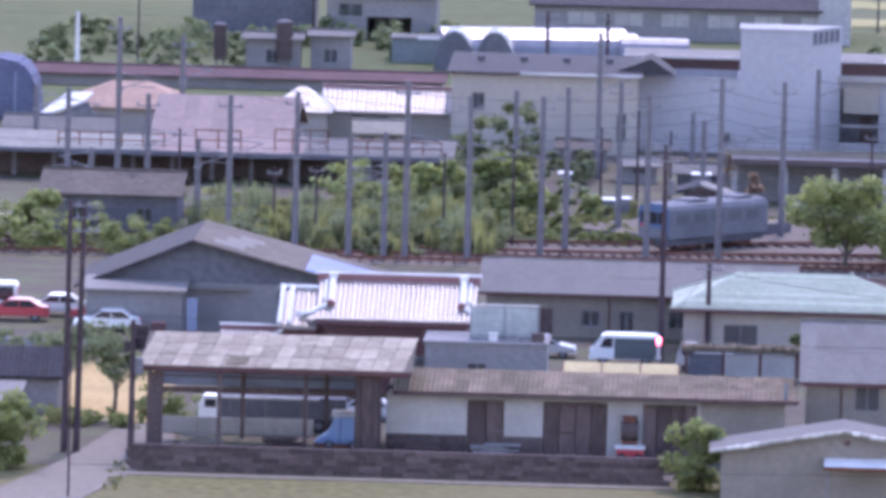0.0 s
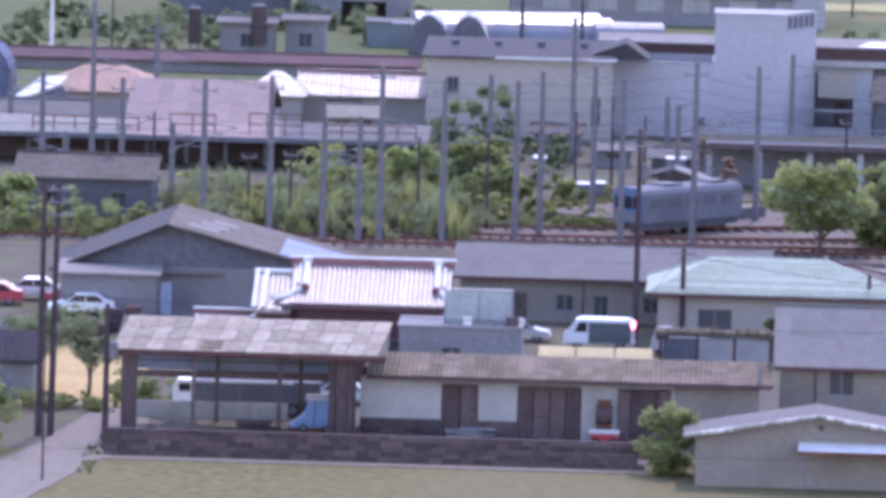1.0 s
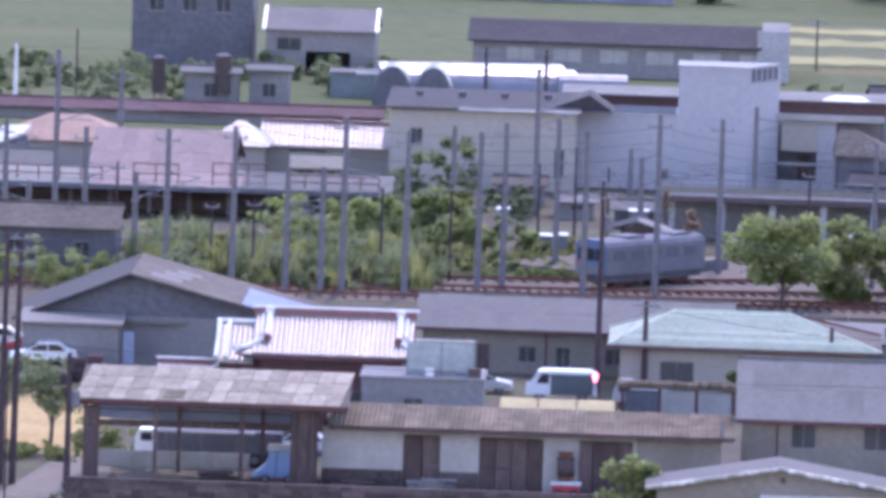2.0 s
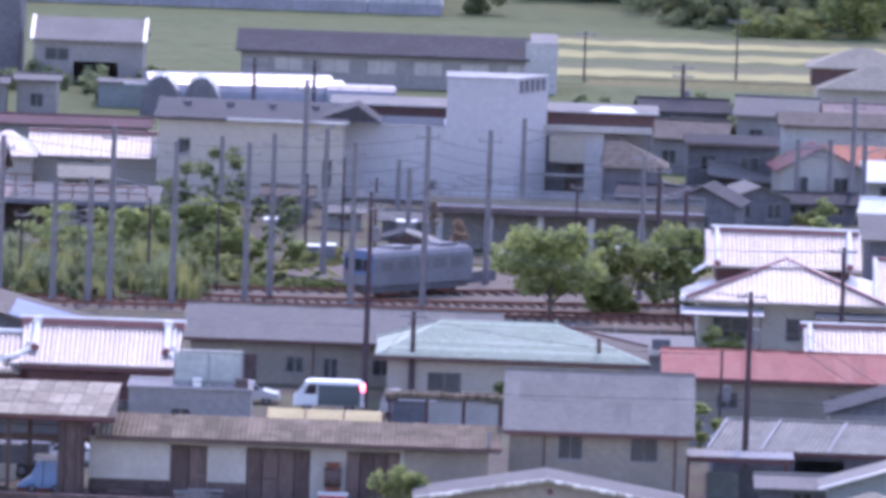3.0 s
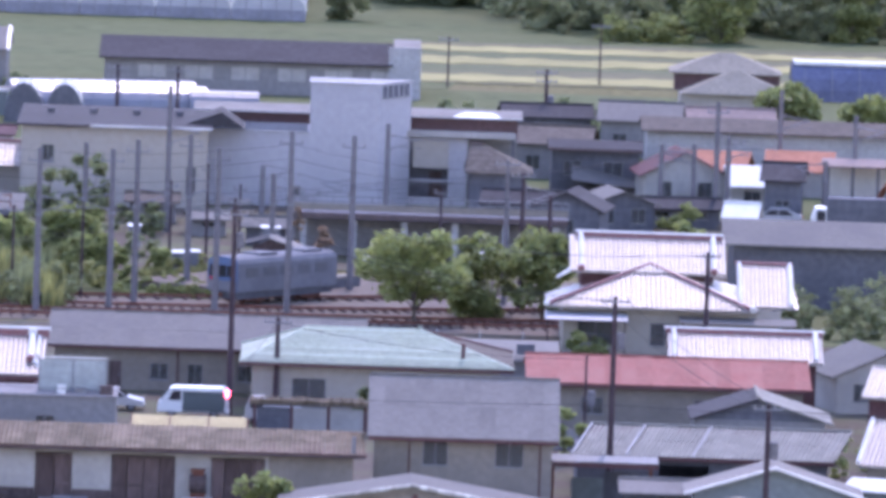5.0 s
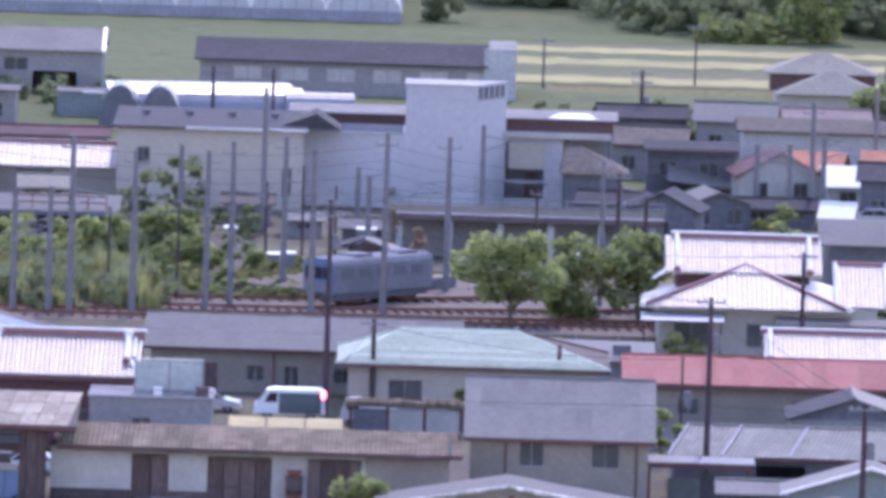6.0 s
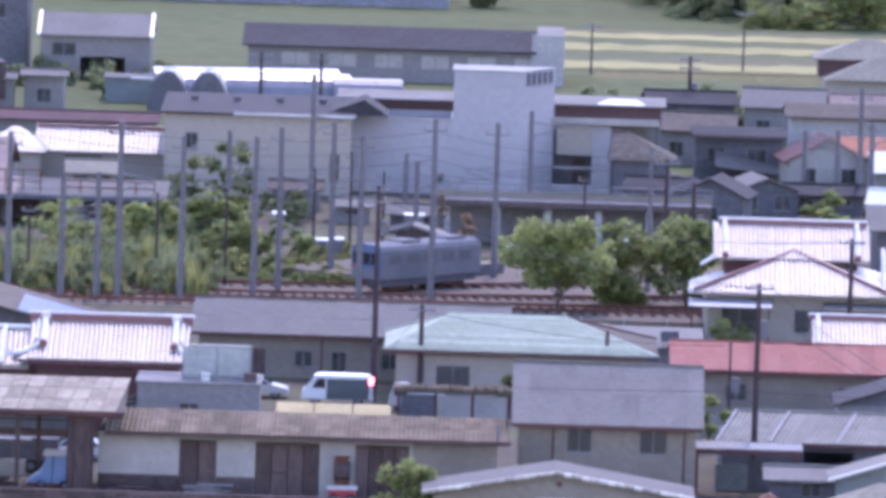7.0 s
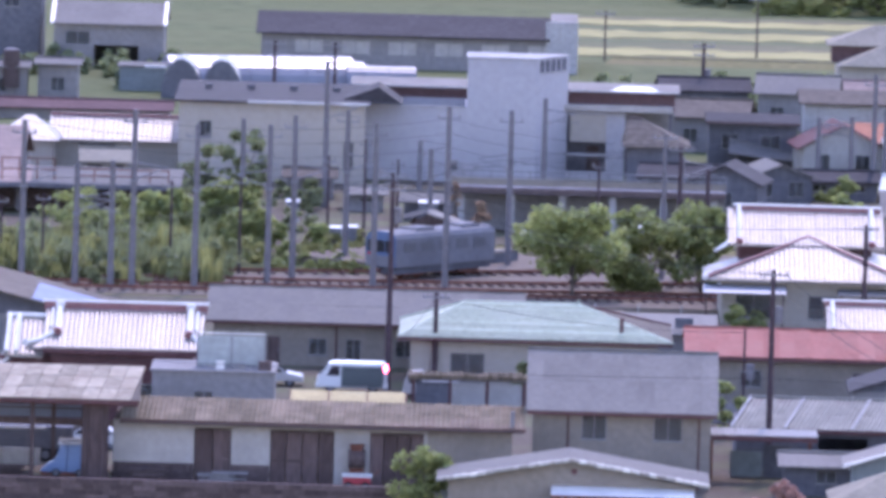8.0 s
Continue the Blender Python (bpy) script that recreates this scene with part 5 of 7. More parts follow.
    # Added dark sheet in place of the shade under the canopy.
    part("back_wall", box(0.2, 36.8, 5.2, 5.35, 0.0, 2.9), M_BOARD, t, "dark sheet standing in for shade under the canopy")
    for i in range(13):
        part("column", box(0.5 + 3 * i - 0.1, 0.7 + 3 * i, 2.8, 3.0, 0.0, 2.75), M_POLE, t)
    # elevated walkway on the other side
    t = thing("footbridge", "long grey footbridge with a pale railing", "footbridge", -4.6, 758.0)
    w = 20.6
    part("deck", box(0, w, 0, 2.6, 3.0, 3.45), M_DARKWALL, t)
    part("parapet", box(0, w, -0.08, -0.004, 3.72, 4.2), M_CREAM, t)
    part("parapet_foot", box(0, w, -0.14, -0.004, 3.1, 3.5), M_BOARD, t)
    part("back_wall", box(0, w, 2.7, 2.9, 0, 3.0), M_GREYWALL, t)
    for i in range(15):
        part("railing_post", box(i * w / 14 - 0.04, i * w / 14 + 0.04, 0.0, 0.08, 3.46, 4.7), M_STEEL, t)
    for z in (4.3, 4.7):
        part("handrail", box(-0.04, w + 0.04, -0.02, 0.1, z, z + 0.08), M_STEEL, t)
    for i in range(6):
        part("pier", box(0.5 + i * 3.8, 1.0 + i * 3.8, 0.5, 1.0, 0, 3.0), M_CONC, t)
    t = thing("platform", "stone-edged station platform with dry grass", "platform", -8.2, 724.9, 0, 56)
    part("body", box(0, 15.5, 0.1, 9.5, 0, 0.72), M_BALLAST, t)
    part("face", box(-0.05, 15.5, -0.1, 0.095, 0, 0.74), M_DARKWALL, t, "dark stone platform face")
    for i in range(12):
        part("edge_stone", box(1.3 * i, 1.3 * i + 1.27, -0.2, 0.75, 0.745, 0.9), M_CREAM, t)
    t = thing("hut", "small pale-roofed trackside hut", "hut", -7.35, 734.6, 0.72)
    shell(t, 2.9, 3.0, 2.2, M_WOOD, [(0.5, 1.3, 0.1, 1.9, "o"), (1.7, 2.5, 0.9, 1.8, "w")])
    part("gable_wall", prism([(0, 2.2), (2.9, 2.2), (1.2, 2.75)], 0, 0.14), M_WOOD, t)
    for a, b, za, zb, mt in ((-0.5, 1.2, 2.45, 2.95, M_DARKROOF), (1.2, 3.6, 2.95, 2.2, M_PALEROOF)):
        part("roof_slope", slab((a, -0.4, za), (b, -0.4, zb), (b, 3.4, zb), (a, 3.4, za), 0.1), mt, t)


white_works()
beige_works()
far_greenhouses()
far_houses()
station_side()


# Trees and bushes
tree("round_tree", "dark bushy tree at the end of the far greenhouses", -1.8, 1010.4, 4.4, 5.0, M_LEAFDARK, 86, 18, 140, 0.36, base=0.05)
tree("round_tree", "round bright green tree by the railway", 4.4, 712.0, 6.7, 8.2, M_LEAFBRIGHT, 11, 30, 170, 0.34, base=0.26)
tree("round_tree", "broad darker green tree by the railway", 9.8, 717.0, 6.2, 7.6, M_LEAF, 12, 26, 170, 0.34, base=0.06)
tree("round_tree", "broad dark green tree beside a tiled house", 13.6, 718.0, 6.2, 7.2, M_LEAF, 13, 26, 170, 0.34, base=0.06)
tree("small_tree", "bushy light green tree in front of a storehouse", -4.5, 583.0, 3.9, 4.8, M_LEAF, 14, 24, 130, 0.28, base=0.12)
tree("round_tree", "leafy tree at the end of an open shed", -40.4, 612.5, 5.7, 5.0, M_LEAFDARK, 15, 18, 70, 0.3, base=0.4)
tree("round_tree", "leafy garden tree by the lane", -44.6, 584.0, 4.8, 5.6, M_LEAF, 16, 22, 150, 0.28, base=0.1)
thicket("scrub", "yellow-green scrub along the railway", -55, -18, 726, 740, 0.8, 2.3, M_LEAFYELLOW, 21, 60, 60, 0.42)
thicket("scrub", "green scrub along the railway", -33, -18.5, 736, 752, 1.6, 3.6, M_LEAF, 22, 44, 60, 0.45)
thicket("woods", "dark far woods behind the fields", 15, 74, 1006, 1066, 5, 11, M_LEAFHAZE, 23, 150, 190, 0.5, "woods")
thicket("woods", "dark far woods behind the meadow", 0, 22, 1034, 1066, 4, 9, M_LEAFHAZE, 25, 80, 190, 0.5, "woods")
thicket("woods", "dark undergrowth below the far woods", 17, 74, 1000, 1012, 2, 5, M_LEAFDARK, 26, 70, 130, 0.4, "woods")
thicket("woods", "sunlit low bushes at the edge of the far woods", 24, 32, 992, 997, 1.2, 2.6, M_LEAF, 24, 20, 110, 0.36, "woods")
for x, y, hgt, spread, mt, seed in ((35.5, 996.0, 7.6, 8.6, M_LEAF, 81), (48.5, 1002.0, 6.6, 7.4, M_LEAF, 82), (11.0, 1042.0, 8.4, 9.0, M_LEAF, 83), (22.0, 1010.0, 9.6, 9.0, M_LEAFHAZE, 84), (30.0, 1014.0, 9.0, 9.0, M_LEAF, 85)):
    tree("round_tree", "rounded green tree at the edge of the far woods", x, y, hgt, spread, mt, seed, 22, 150, 0.42, base=0.1)


# Poles, masts and wires
def utility_pole(x, y, hgt, arms=2, transformer=False, dark=True, lean=0.0, lamp=False, slim=1.0):
    mt = M_DPOLE if dark else M_POLE
    t = thing("utility_pole", "dark utility pole with crossarms" if arms else "slim dark upright wooden pole", "utility pole", x, y, group="utility poles")
    part("shaft", tube((0, 0, -0.3), (lean, 0, hgt), slim * (0.22 if hgt > 6 else 0.10), slim * (0.13 if hgt > 6 else 0.07), 9), mt, t)
    for k in range(arms):
        z = hgt - 0.35 - 0.75 * k
        a = part("crossarm", box(lean - 0.9, lean + 0.9, -0.18, -0.09, z, z + 0.1), M_STEEL, t)
        for q in (-0.8, -0.35, 0.35, 0.8):
            part("insulator", tube((lean + q, -0.13, z + 0.1), (lean + q, -0.13, z + 0.32), 0.06, 0.04, 6), M_INSUL, a)
    if transformer:
        c = part("transformer", tube((lean + 0.38, -0.05, hgt - 3.2), (lean + 0.38, -0.05, hgt - 2.3), 0.26, 0.26, 10), M_POLE, t)
        part("cap", tube((lean + 0.38, -0.05, hgt - 2.3), (lean + 0.38, -0.05, hgt - 2.2), 0.29, 0.2, 10), M_POLE, c)
        part("bracket", box(lean - 0.1, lean + 0.4, -0.1, 0.0, hgt - 2.75, hgt - 2.68), M_STEEL, t)
    if lamp:
        a = part("lamp_arm", tube((lean, 0, hgt * 0.7), (lean + 1.2, -0.3, hgt * 0.72), 0.03, 0.03, 6), M_STEEL, t)
        part("lamp_head", box(lean + 1.1, lean + 1.7, -0.42, -0.2, hgt * 0.71, hgt * 0.735), M_POLE, a)
    return t


def rail_mast(x, y, hgt, side=1, thick=0.25):
    t = thing("catenary_mast", "concrete catenary mast with steel brackets", "catenary mast", x, y, group="catenary masts")
    part("shaft", tube((0, 0, -0.3), (0, 0, hgt), thick, thick * 0.72, 9), M_POLE, t)
    z = hgt * 0.62 if hgt > 8 else hgt * 0.75
    part("top_tube", tube((0, 0, z + 1.1), (side * 2.4, -0.2, z + 0.75), 0.045, 0.045, 5), M_STEEL, t)
    part("stay_tube", tube((0, 0, z - 0.1), (side * 2.3, -0.2, z + 0.75), 0.045, 0.045, 5), M_STEEL, t)
    part("registration_arm", tube((side * 0.9, -0.1, z + 0.2), (side * 2.6, -0.2, z + 0.1), 0.035, 0.035, 5), M_STEEL, t)
    part("insulator", tube((side * 0.15, 0, z + 1.07), (side * 0.5, 0, z + 1.02), 0.09, 0.09, 6), M_INSUL, t)
    part("insulator", tube((side * 0.15, 0, z - 0.05), (side * 0.45, 0, z + 0.08), 0.09, 0.09, 6), M_INSUL, t)
    part("band", tube((0, 0, z - 0.3), (0, 0, z - 0.15), thick * 1.15, thick * 1.15, 8), M_STEEL, t)
    if hgt > 9:
        a = part("feeder_arm", box(-0.85, 0.85, -0.16, -0.06, hgt - 0.9, hgt - 0.8), M_STEEL, t)
        for q in (-0.75, 0.75):
            part("insulator", tube((q, -0.1, hgt - 0.8), (q, -0.1, hgt - 0.55), 0.07, 0.05, 6), M_INSUL, a)
    return t


def wire(name, p0, p1, sag, r=0.016):
    """A slack wire between two points."""
    cu = bpy.data.curves.new(name, "CURVE")
    cu.dimensions, cu.bevel_depth, cu.bevel_resolution = "3D", r, 1
    sp = cu.splines.new("POLY")
    n = 14
    sp.points.add(n)
    for i in range(n + 1):
        f = i / n
        p = Vector(p0).lerp(Vector(p1), f)
        sp.points[i].co = (p.x, p.y, p.z - sag * 4 * f * (1 - f), 1)
    cu.materials.append(M_WIRE)
    return tagged(new(name, cu), "thin dark slack overhead wire", "wire", "overhead wires")


for x, y, hgt, arms, tr, lean in ((-41.3, 592.6, 14.9, 3, False, 0.2), (-42.0, 592.4, 14.9, 0, False, 0.1), (-7.7, 649.9, 14.0, 2, True, 0.0), (-4.7, 650.7, 6.3, 1, False, 0.0),
                                  (15.9, 609.5, 12.4, 1, True, 0.0), (24.5, 588.0, 8.5, 1, True, 0.0), (24.3, 692.0, 7.6, 1, False, 0.0), (15.0, 640.0, 5.6, 0, True, 0.0),
                                  (-37.9, 590.0, 8.2, 0, True, 0.0), (12.0, 724.0, 9.9, 1, False, 0.0), (14.0, 725.0, 8.2, 0, False, 0.0),
                                  (16.0, 864.0, 6.8, 2, True, 0.0), (22.2, 935.9, 5.8, 1, False, 0.0), (8.1, 928.0, 4.7, 1, False, 0.0), (-56.0, 870.0, 6.0, 0, False, 0.0),
                                  (-19.8, 830.0, 8.6, 2, False, 0.0), (-14.9, 832.0, 8.4, 2, False, 0.0)):
    utility_pole(x, y, hgt, arms, tr, True, lean)
utility_pole(-40.2, 571.2, 9.5, 0, slim=0.32)
utility_pole(10.9, 727.0, 10.5, 1, False, False)
for x, y, hgt, side in ((-49.3, 745.0, 13.9, 1), (-47.3, 790.0, 9.1, 1), (-41.9, 720.0, 7.3, 1), (-39.3, 714.0, 11.0, 1), (-34.4, 710.5, 11.6, 1), (-30.6, 710.0, 8.7, 1), (-28.1, 710.0, 9.0, -1),
                        (-26.6, 710.0, 12.6, 1), (-22.2, 710.0, 11.7, 1), (-17.2, 714.9, 11.4, -1), (-15.5, 717.4, 11.9, 1), (-12.0, 730.7, 11.3, 1), (-9.7, 714.0, 11.8, 1)):
    rail_mast(x, y, hgt, side)
for x, y, hgt, side in ((-4.6, 714.5, 13.1, 1), (-0.2, 734.2, 11.3, -1), (2.4, 790.0, 7.7, 1), (-7.3, 790.0, 4.1, 1), (-46.1, 729.3, 9.6, 1), (-50.1, 728.1, 5.7, -1), (-57.3, 770.8, 6.5, 1),
                        (-14.4, 775.0, 11.3, 1), (12.8, 765.0, 5.6, 1), (24.1, 800.0, 6.0, 1), (26.7, 800.0, 6.1, -1), (28.3, 795.0, 9.9, 1), (29.4, 800.0, 6.9, 1), (34.7, 830.0, 8.3, 1),
                        (37.1, 800.0, 5.1, -1), (39.9, 810.0, 8.0, 1), (-53.5, 752.0, 8.0, 1), (-20.0, 748.0, 9.0, 1), (-6.0, 738.0, 8.0, 1)):
    rail_mast(x, y, hgt, side)
for k in range(3):
    wire("overhead_wire", (-62, 713 + 4 * k, 7.0 + 0.5 * k), (-22.2 + 2 * k, 711 + 3 * k, 7.3 + 0.4 * k), 0.5)
    wire("overhead_wire", (-22.2 + 2 * k, 711 + 3 * k, 7.3 + 0.4 * k), (-0.2 + 2 * k, 733, 7.4 + 0.5 * k), 0.5)
    wire("overhead_wire", (-0.2 + 2 * k, 733, 7.4 + 0.5 * k), (28.3 + k, 794, 7.0), 0.7)
    wire("overhead_wire", (-49.3, 745 + k, 12.9 - k), (-26.6, 710, 11.8 - k), 0.7)
    wire("overhead_wire", (-26.6, 710, 11.8 - k), (-4.6, 714.5, 12.2 - k), 0.7)
    wire("overhead_wire", (-4.6, 714.5, 12.2 - k), (10.9, 727, 9.8 - k), 0.6)
for q in (-0.8, 0.8):
    wire("power_line", (-41.3 + q, 592.5, 14.6), (-7.7 + q, 649.8, 13.7), 1.2)
    wire("power_line", (-7.7 + q, 649.8, 13.7), (24.3 + q, 692, 7.4), 1.2)
    wire("power_line", (15.9 + q, 609.4, 12.1), (-7.7 + q, 649.8, 12.9), 0.9)
    wire("power_line", (15.9 + q, 609.4, 12.1), (24.5 + q, 587.9, 8.2), 0.5)
    wire("power_line", (24.5 + q, 587.9, 8.2), (60 + q, 600, 9.0), 1.0)
wire("power_line", (-40.2, 571.2, 1.9), (60, 575.0, 3.4), 0.25)
wire("power_line", (-60, 601.0, 8.6), (15.9, 593.0, 7.6), 0.9)
wire("power_line", (15.9, 593.0, 7.6), (60, 590.0, 8.0), 0.4)
wire("power_line", (-4.7, 650.6, 6.0), (-8.5, 641, 1.9), 0.1)
wire("power_line", (-4.7, 650.6, 6.0), (15.0, 640, 5.4), 0.6)


# Railway
def rail_line(name, pts):
    t = thing(name, "rusty railway track on timber sleepers", "track", 0, 0, kind="structure")
    n = len(pts)
    for s in (-0.535, 0.535):
        cu = bpy.data.curves.new("rail", "CURVE")
        cu.dimensions, cu.bevel_depth, cu.bevel_resolution = "3D", 0.06, 1
        sp = cu.splines.new("POLY")
        sp.points.add(n - 1)
        for i in range(n):
            a, b = Vector(pts[max(i - 1, 0)]), Vector(pts[min(i + 1, n - 1)])
            d = (b - a).normalized()
            sp.points[i].co = (pts[i][0] - d.y * s, pts[i][1] + d.x * s, 0.30, 1)
        cu.materials.append(M_RUST)
        o = new("rail", cu)
        o.parent = t
    bm = bmesh.new()
    for i in range(n - 1):
        a, b = Vector(pts[i]), Vector(pts[i + 1])
        d = (b - a).normalized()
        w = Vector((-d.y, d.x))
        k = max(1, int((b - a).length / 0.75))
        for j in range(k):
            c = a.lerp(b, j / k)
            q = [c - w * 1.05 - d * 0.11, c - w * 1.05 + d * 0.11, c + w * 1.05 + d * 0.11, c + w * 1.05 - d * 0.11]
            hexa(bm, [(p.x, p.y, 0.07) for p in q] + [(p.x, p.y, 0.22) for p in q])
    s = part("sleepers", bm, M_WOOD, t)
    tagged(s, kind="stuff")


def bent(x0, y0, turn0, length, bend, n=40):
    pts, x, y, a = [], x0, y0, radians(turn0)
    for i in range(n + 1):
        pts.append((x, y))
        x, y = x + math.cos(a) * length / n, y + math.sin(a) * length / n
        a += radians(bend) / n * max(0.0, (i / n - 0.3)) * 2
    return pts


rail_line("track", bent(-68, 716.0, 0, 92, 62))
rail_line("track", bent(-68, 711.5, 0.5, 96, 22))
rail_line("track", bent(-68, 707.6, 1.0, 100, 20))
rail_line("track", bent(-68, 722.0, 0, 80, 70))


def wheel(parent, x, y, r, w=0.2):
    ty = part("wheel", tube((x, y, r), (x, y + w, r), r, r, 14), M_TYRE, parent)
    part("rim", tube((x, y - 0.01, r), (x, y + w + 0.01, r), r * 0.6, r * 0.6, 10), M_STEEL, ty)


def car(label, x, y, rz, paint, kind="sedan", z=0.0, group=""):
    """A parked vehicle, its length along local x (front at low x) and its side facing local -y."""
    t = thing("van" if kind == "van" else "truck" if kind == "truck" else "car", label, kind if kind != "sedan" else "car", x, y, z, rz, group)
    if kind == "van":
        L, W = 4.5, 1.72
        prof = [(0.0, 0.35), (0.0, 0.95), (0.18, 1.12), (0.75, 1.88), (1.1, 1.96), (4.3, 1.96), (4.48, 1.8), (4.5, 0.35)]
        glass = [((0.62, 1.12), (1.45, 1.12), (1.45, 1.75), (0.95, 1.75)), ((1.55, 0.8), (2.85, 0.8), (2.85, 1.75), (1.55, 1.75)), ((2.95, 0.8), (4.3, 0.8), (4.25, 1.75), (2.95, 1.75))]
        wx, r = (0.85, 3.6), 0.31
        screen = ((0.16, 1.14), (0.72, 1.86))
    elif kind == "truck":
        L, W = 3.6, 1.6
        prof = [(0.0, 0.35), (0.0, 1.0), (0.3, 1.75), (1.25, 1.78), (1.3, 0.9), (3.6, 0.9), (3.6, 0.45)]
        glass = [((0.3, 1.05), (1.15, 1.05), (1.15, 1.65), (0.45, 1.65))]
        wx, r = (0.65, 2.9), 0.28
        screen = ((0.02, 1.04), (0.28, 1.7))
    else:
        L, W = 4.3, 1.7
        prof = [(0.0, 0.35), (0.02, 0.7), (1.05, 0.92), (1.75, 1.42), (3.1, 1.44), (3.75, 1.0), (4.28, 0.92), (4.3, 0.35)]
        glass = [((1.2, 0.94), (2.35, 0.94), (2.35, 1.36), (1.78, 1.36)), ((2.42, 0.94), (3.6, 0.94), (3.05, 1.38), (2.42, 1.36))]
        wx, r = (0.8, 3.45), 0.31
        screen = ((1.05, 0.95), (1.72, 1.4))
    body = prism(prof, 0.0, W)
    bmesh.ops.bevel(body, geom=[e for e in body.edges], offset=0.06, segments=2, affect="EDGES")
    part("body", body, paint, t)
    for g in glass:
        for yy in (-0.012, W - 0.004):
            part("side_window", prism(list(g), yy, yy + 0.016), M_DARKGLASS, t)
    (xa, za), (xb, zb) = screen
    part("windscreen", slab((xa - 0.02, 0.14, za), (xb - 0.02, 0.2, zb), (xb - 0.02, W - 0.2, zb), (xa - 0.02, W - 0.14, za), -0.02), M_DARKGLASS, t)
    for q in wx:
        wheel(t, q, 0.02, r)
        wheel(t, q, W - 0.22, r)
    for yy in (0.12, W - 0.4):
        part("headlight", box(-0.02, 0.05, yy, yy + 0.28, 0.62, 0.78), M_BRIGHT, t)
        part("tail_lamp", box(L - 0.06, L + 0.02, yy, yy + 0.22, 0.75 if kind != "van" else 1.15, 0.95 if kind != "van" else 1.65), M_LAMPRED, t)
    part("bumper", box(-0.05, 0.12, 0.1, W - 0.1, 0.32, 0.5), paint, t)
    part("bumper", box(L - 0.12, L + 0.05, 0.1, W - 0.1, 0.32, 0.5), paint, t)
    if kind == "truck":
        for yy in (0.0, W - 0.05):
            part("bed_side", box(1.34, 3.58, yy, yy + 0.05, 0.905, 1.2), paint, t)
    return t


van = car("white van with a glowing red tail corner behind a yellow block wall", -12.2, 647.0, 0, M_CARWHITE, "van")
part("red_tail_block", box(4.28, 4.54, -0.04, 0.22, 1.45, 1.85), M_REDGLOW, van, "glowing red block at the tail corner")
part("lower_side_panel", box(1.55, 4.25, -0.024, -0.014, 0.42, 1.74), M_CARDARK, van, "dark side of the white van")
car("pale silver car parked beside a grey outbuilding", -13.2, 651.5, 180, M_CARSILVER)
car("silver car parked by a garden wall", -6.6, 644.5, 0, M_CARSILVER, "truck")
car("red car parked by a barn", -52.0, 655.5, 0, M_CARRED, z=0.8, group="cars by the barn")
car("white car with a sunlit roof parked by a barn", -49.6, 659.0, 0, M_CARWHITE, z=0.8, group="cars by the barn")
car("red car parked by a barn", -46.6, 656.0, 0, M_CARRED, z=0.8, group="cars by the barn")
car("white car parked by a barn", -45.6, 650.2, 4, M_CARWHITE, "sedan", 0.8, "cars by the barn")
car("white small van parked by a barn", -54.6, 660.5, 0, M_CARWHITE, "van", 0.8, "cars by the barn")
car("red car with a sunlit roof parked by a barn", -43.9, 656.4, 0, M_CARRED, z=0.8, group="cars by the barn")
car("white car parked behind an open shed", -27.4, 612.0, 0, M_CARWHITE)


def covered_load():
    """A cart load under a blue sheet, with a white board on top."""
    t = thing("covered_load", "cart load under a light blue sheet beneath a white board", "load", -26.9, 597.6)
    sheet = prism([(-0.7, 0.25), (-0.35, 0.6), (0.25, 1.0), (0.55, 1.9), (2.1, 2.0), (2.25, 0.9), (2.2, 0.25)], 0.0, 1.6)
    bmesh.ops.bevel(sheet, geom=[e for e in sheet.edges], offset=0.12, segments=2, affect="EDGES")
    part("sheet", sheet, M_CARBLUE, t)
    part("board", slab((0.4, -0.15, 2.08), (2.3, -0.15, 2.12), (2.3, 1.7, 2.2), (0.4, 1.7, 2.16), 0.08), M_MORTAR, t, "white board on the load")
    part("tray", box(-0.6, 2.2, 0.1, 1.5, 0.1, 0.3), M_RUST, t)
    part("rope", swept([(0.9, -0.02, 0.3), (0.95, -0.03, 1.2), (0.98, -0.02, 1.95)], 0.025, 5), M_WIRE, t)
    for x in (0.3, 1.7):
        wheel(t, x, 0.0, 0.28, 0.12)
        wheel(t, x, 1.45, 0.28, 0.12)


covered_load()
car("white car far off beyond the railway", 1.0, 754.0, 12, M_CARWHITE)
car("white car in a distant yard", 22.4, 888.0, 8, M_CARWHITE)
car("silver car by distant houses", 31.0, 797.0, 0, M_CARSILVER)


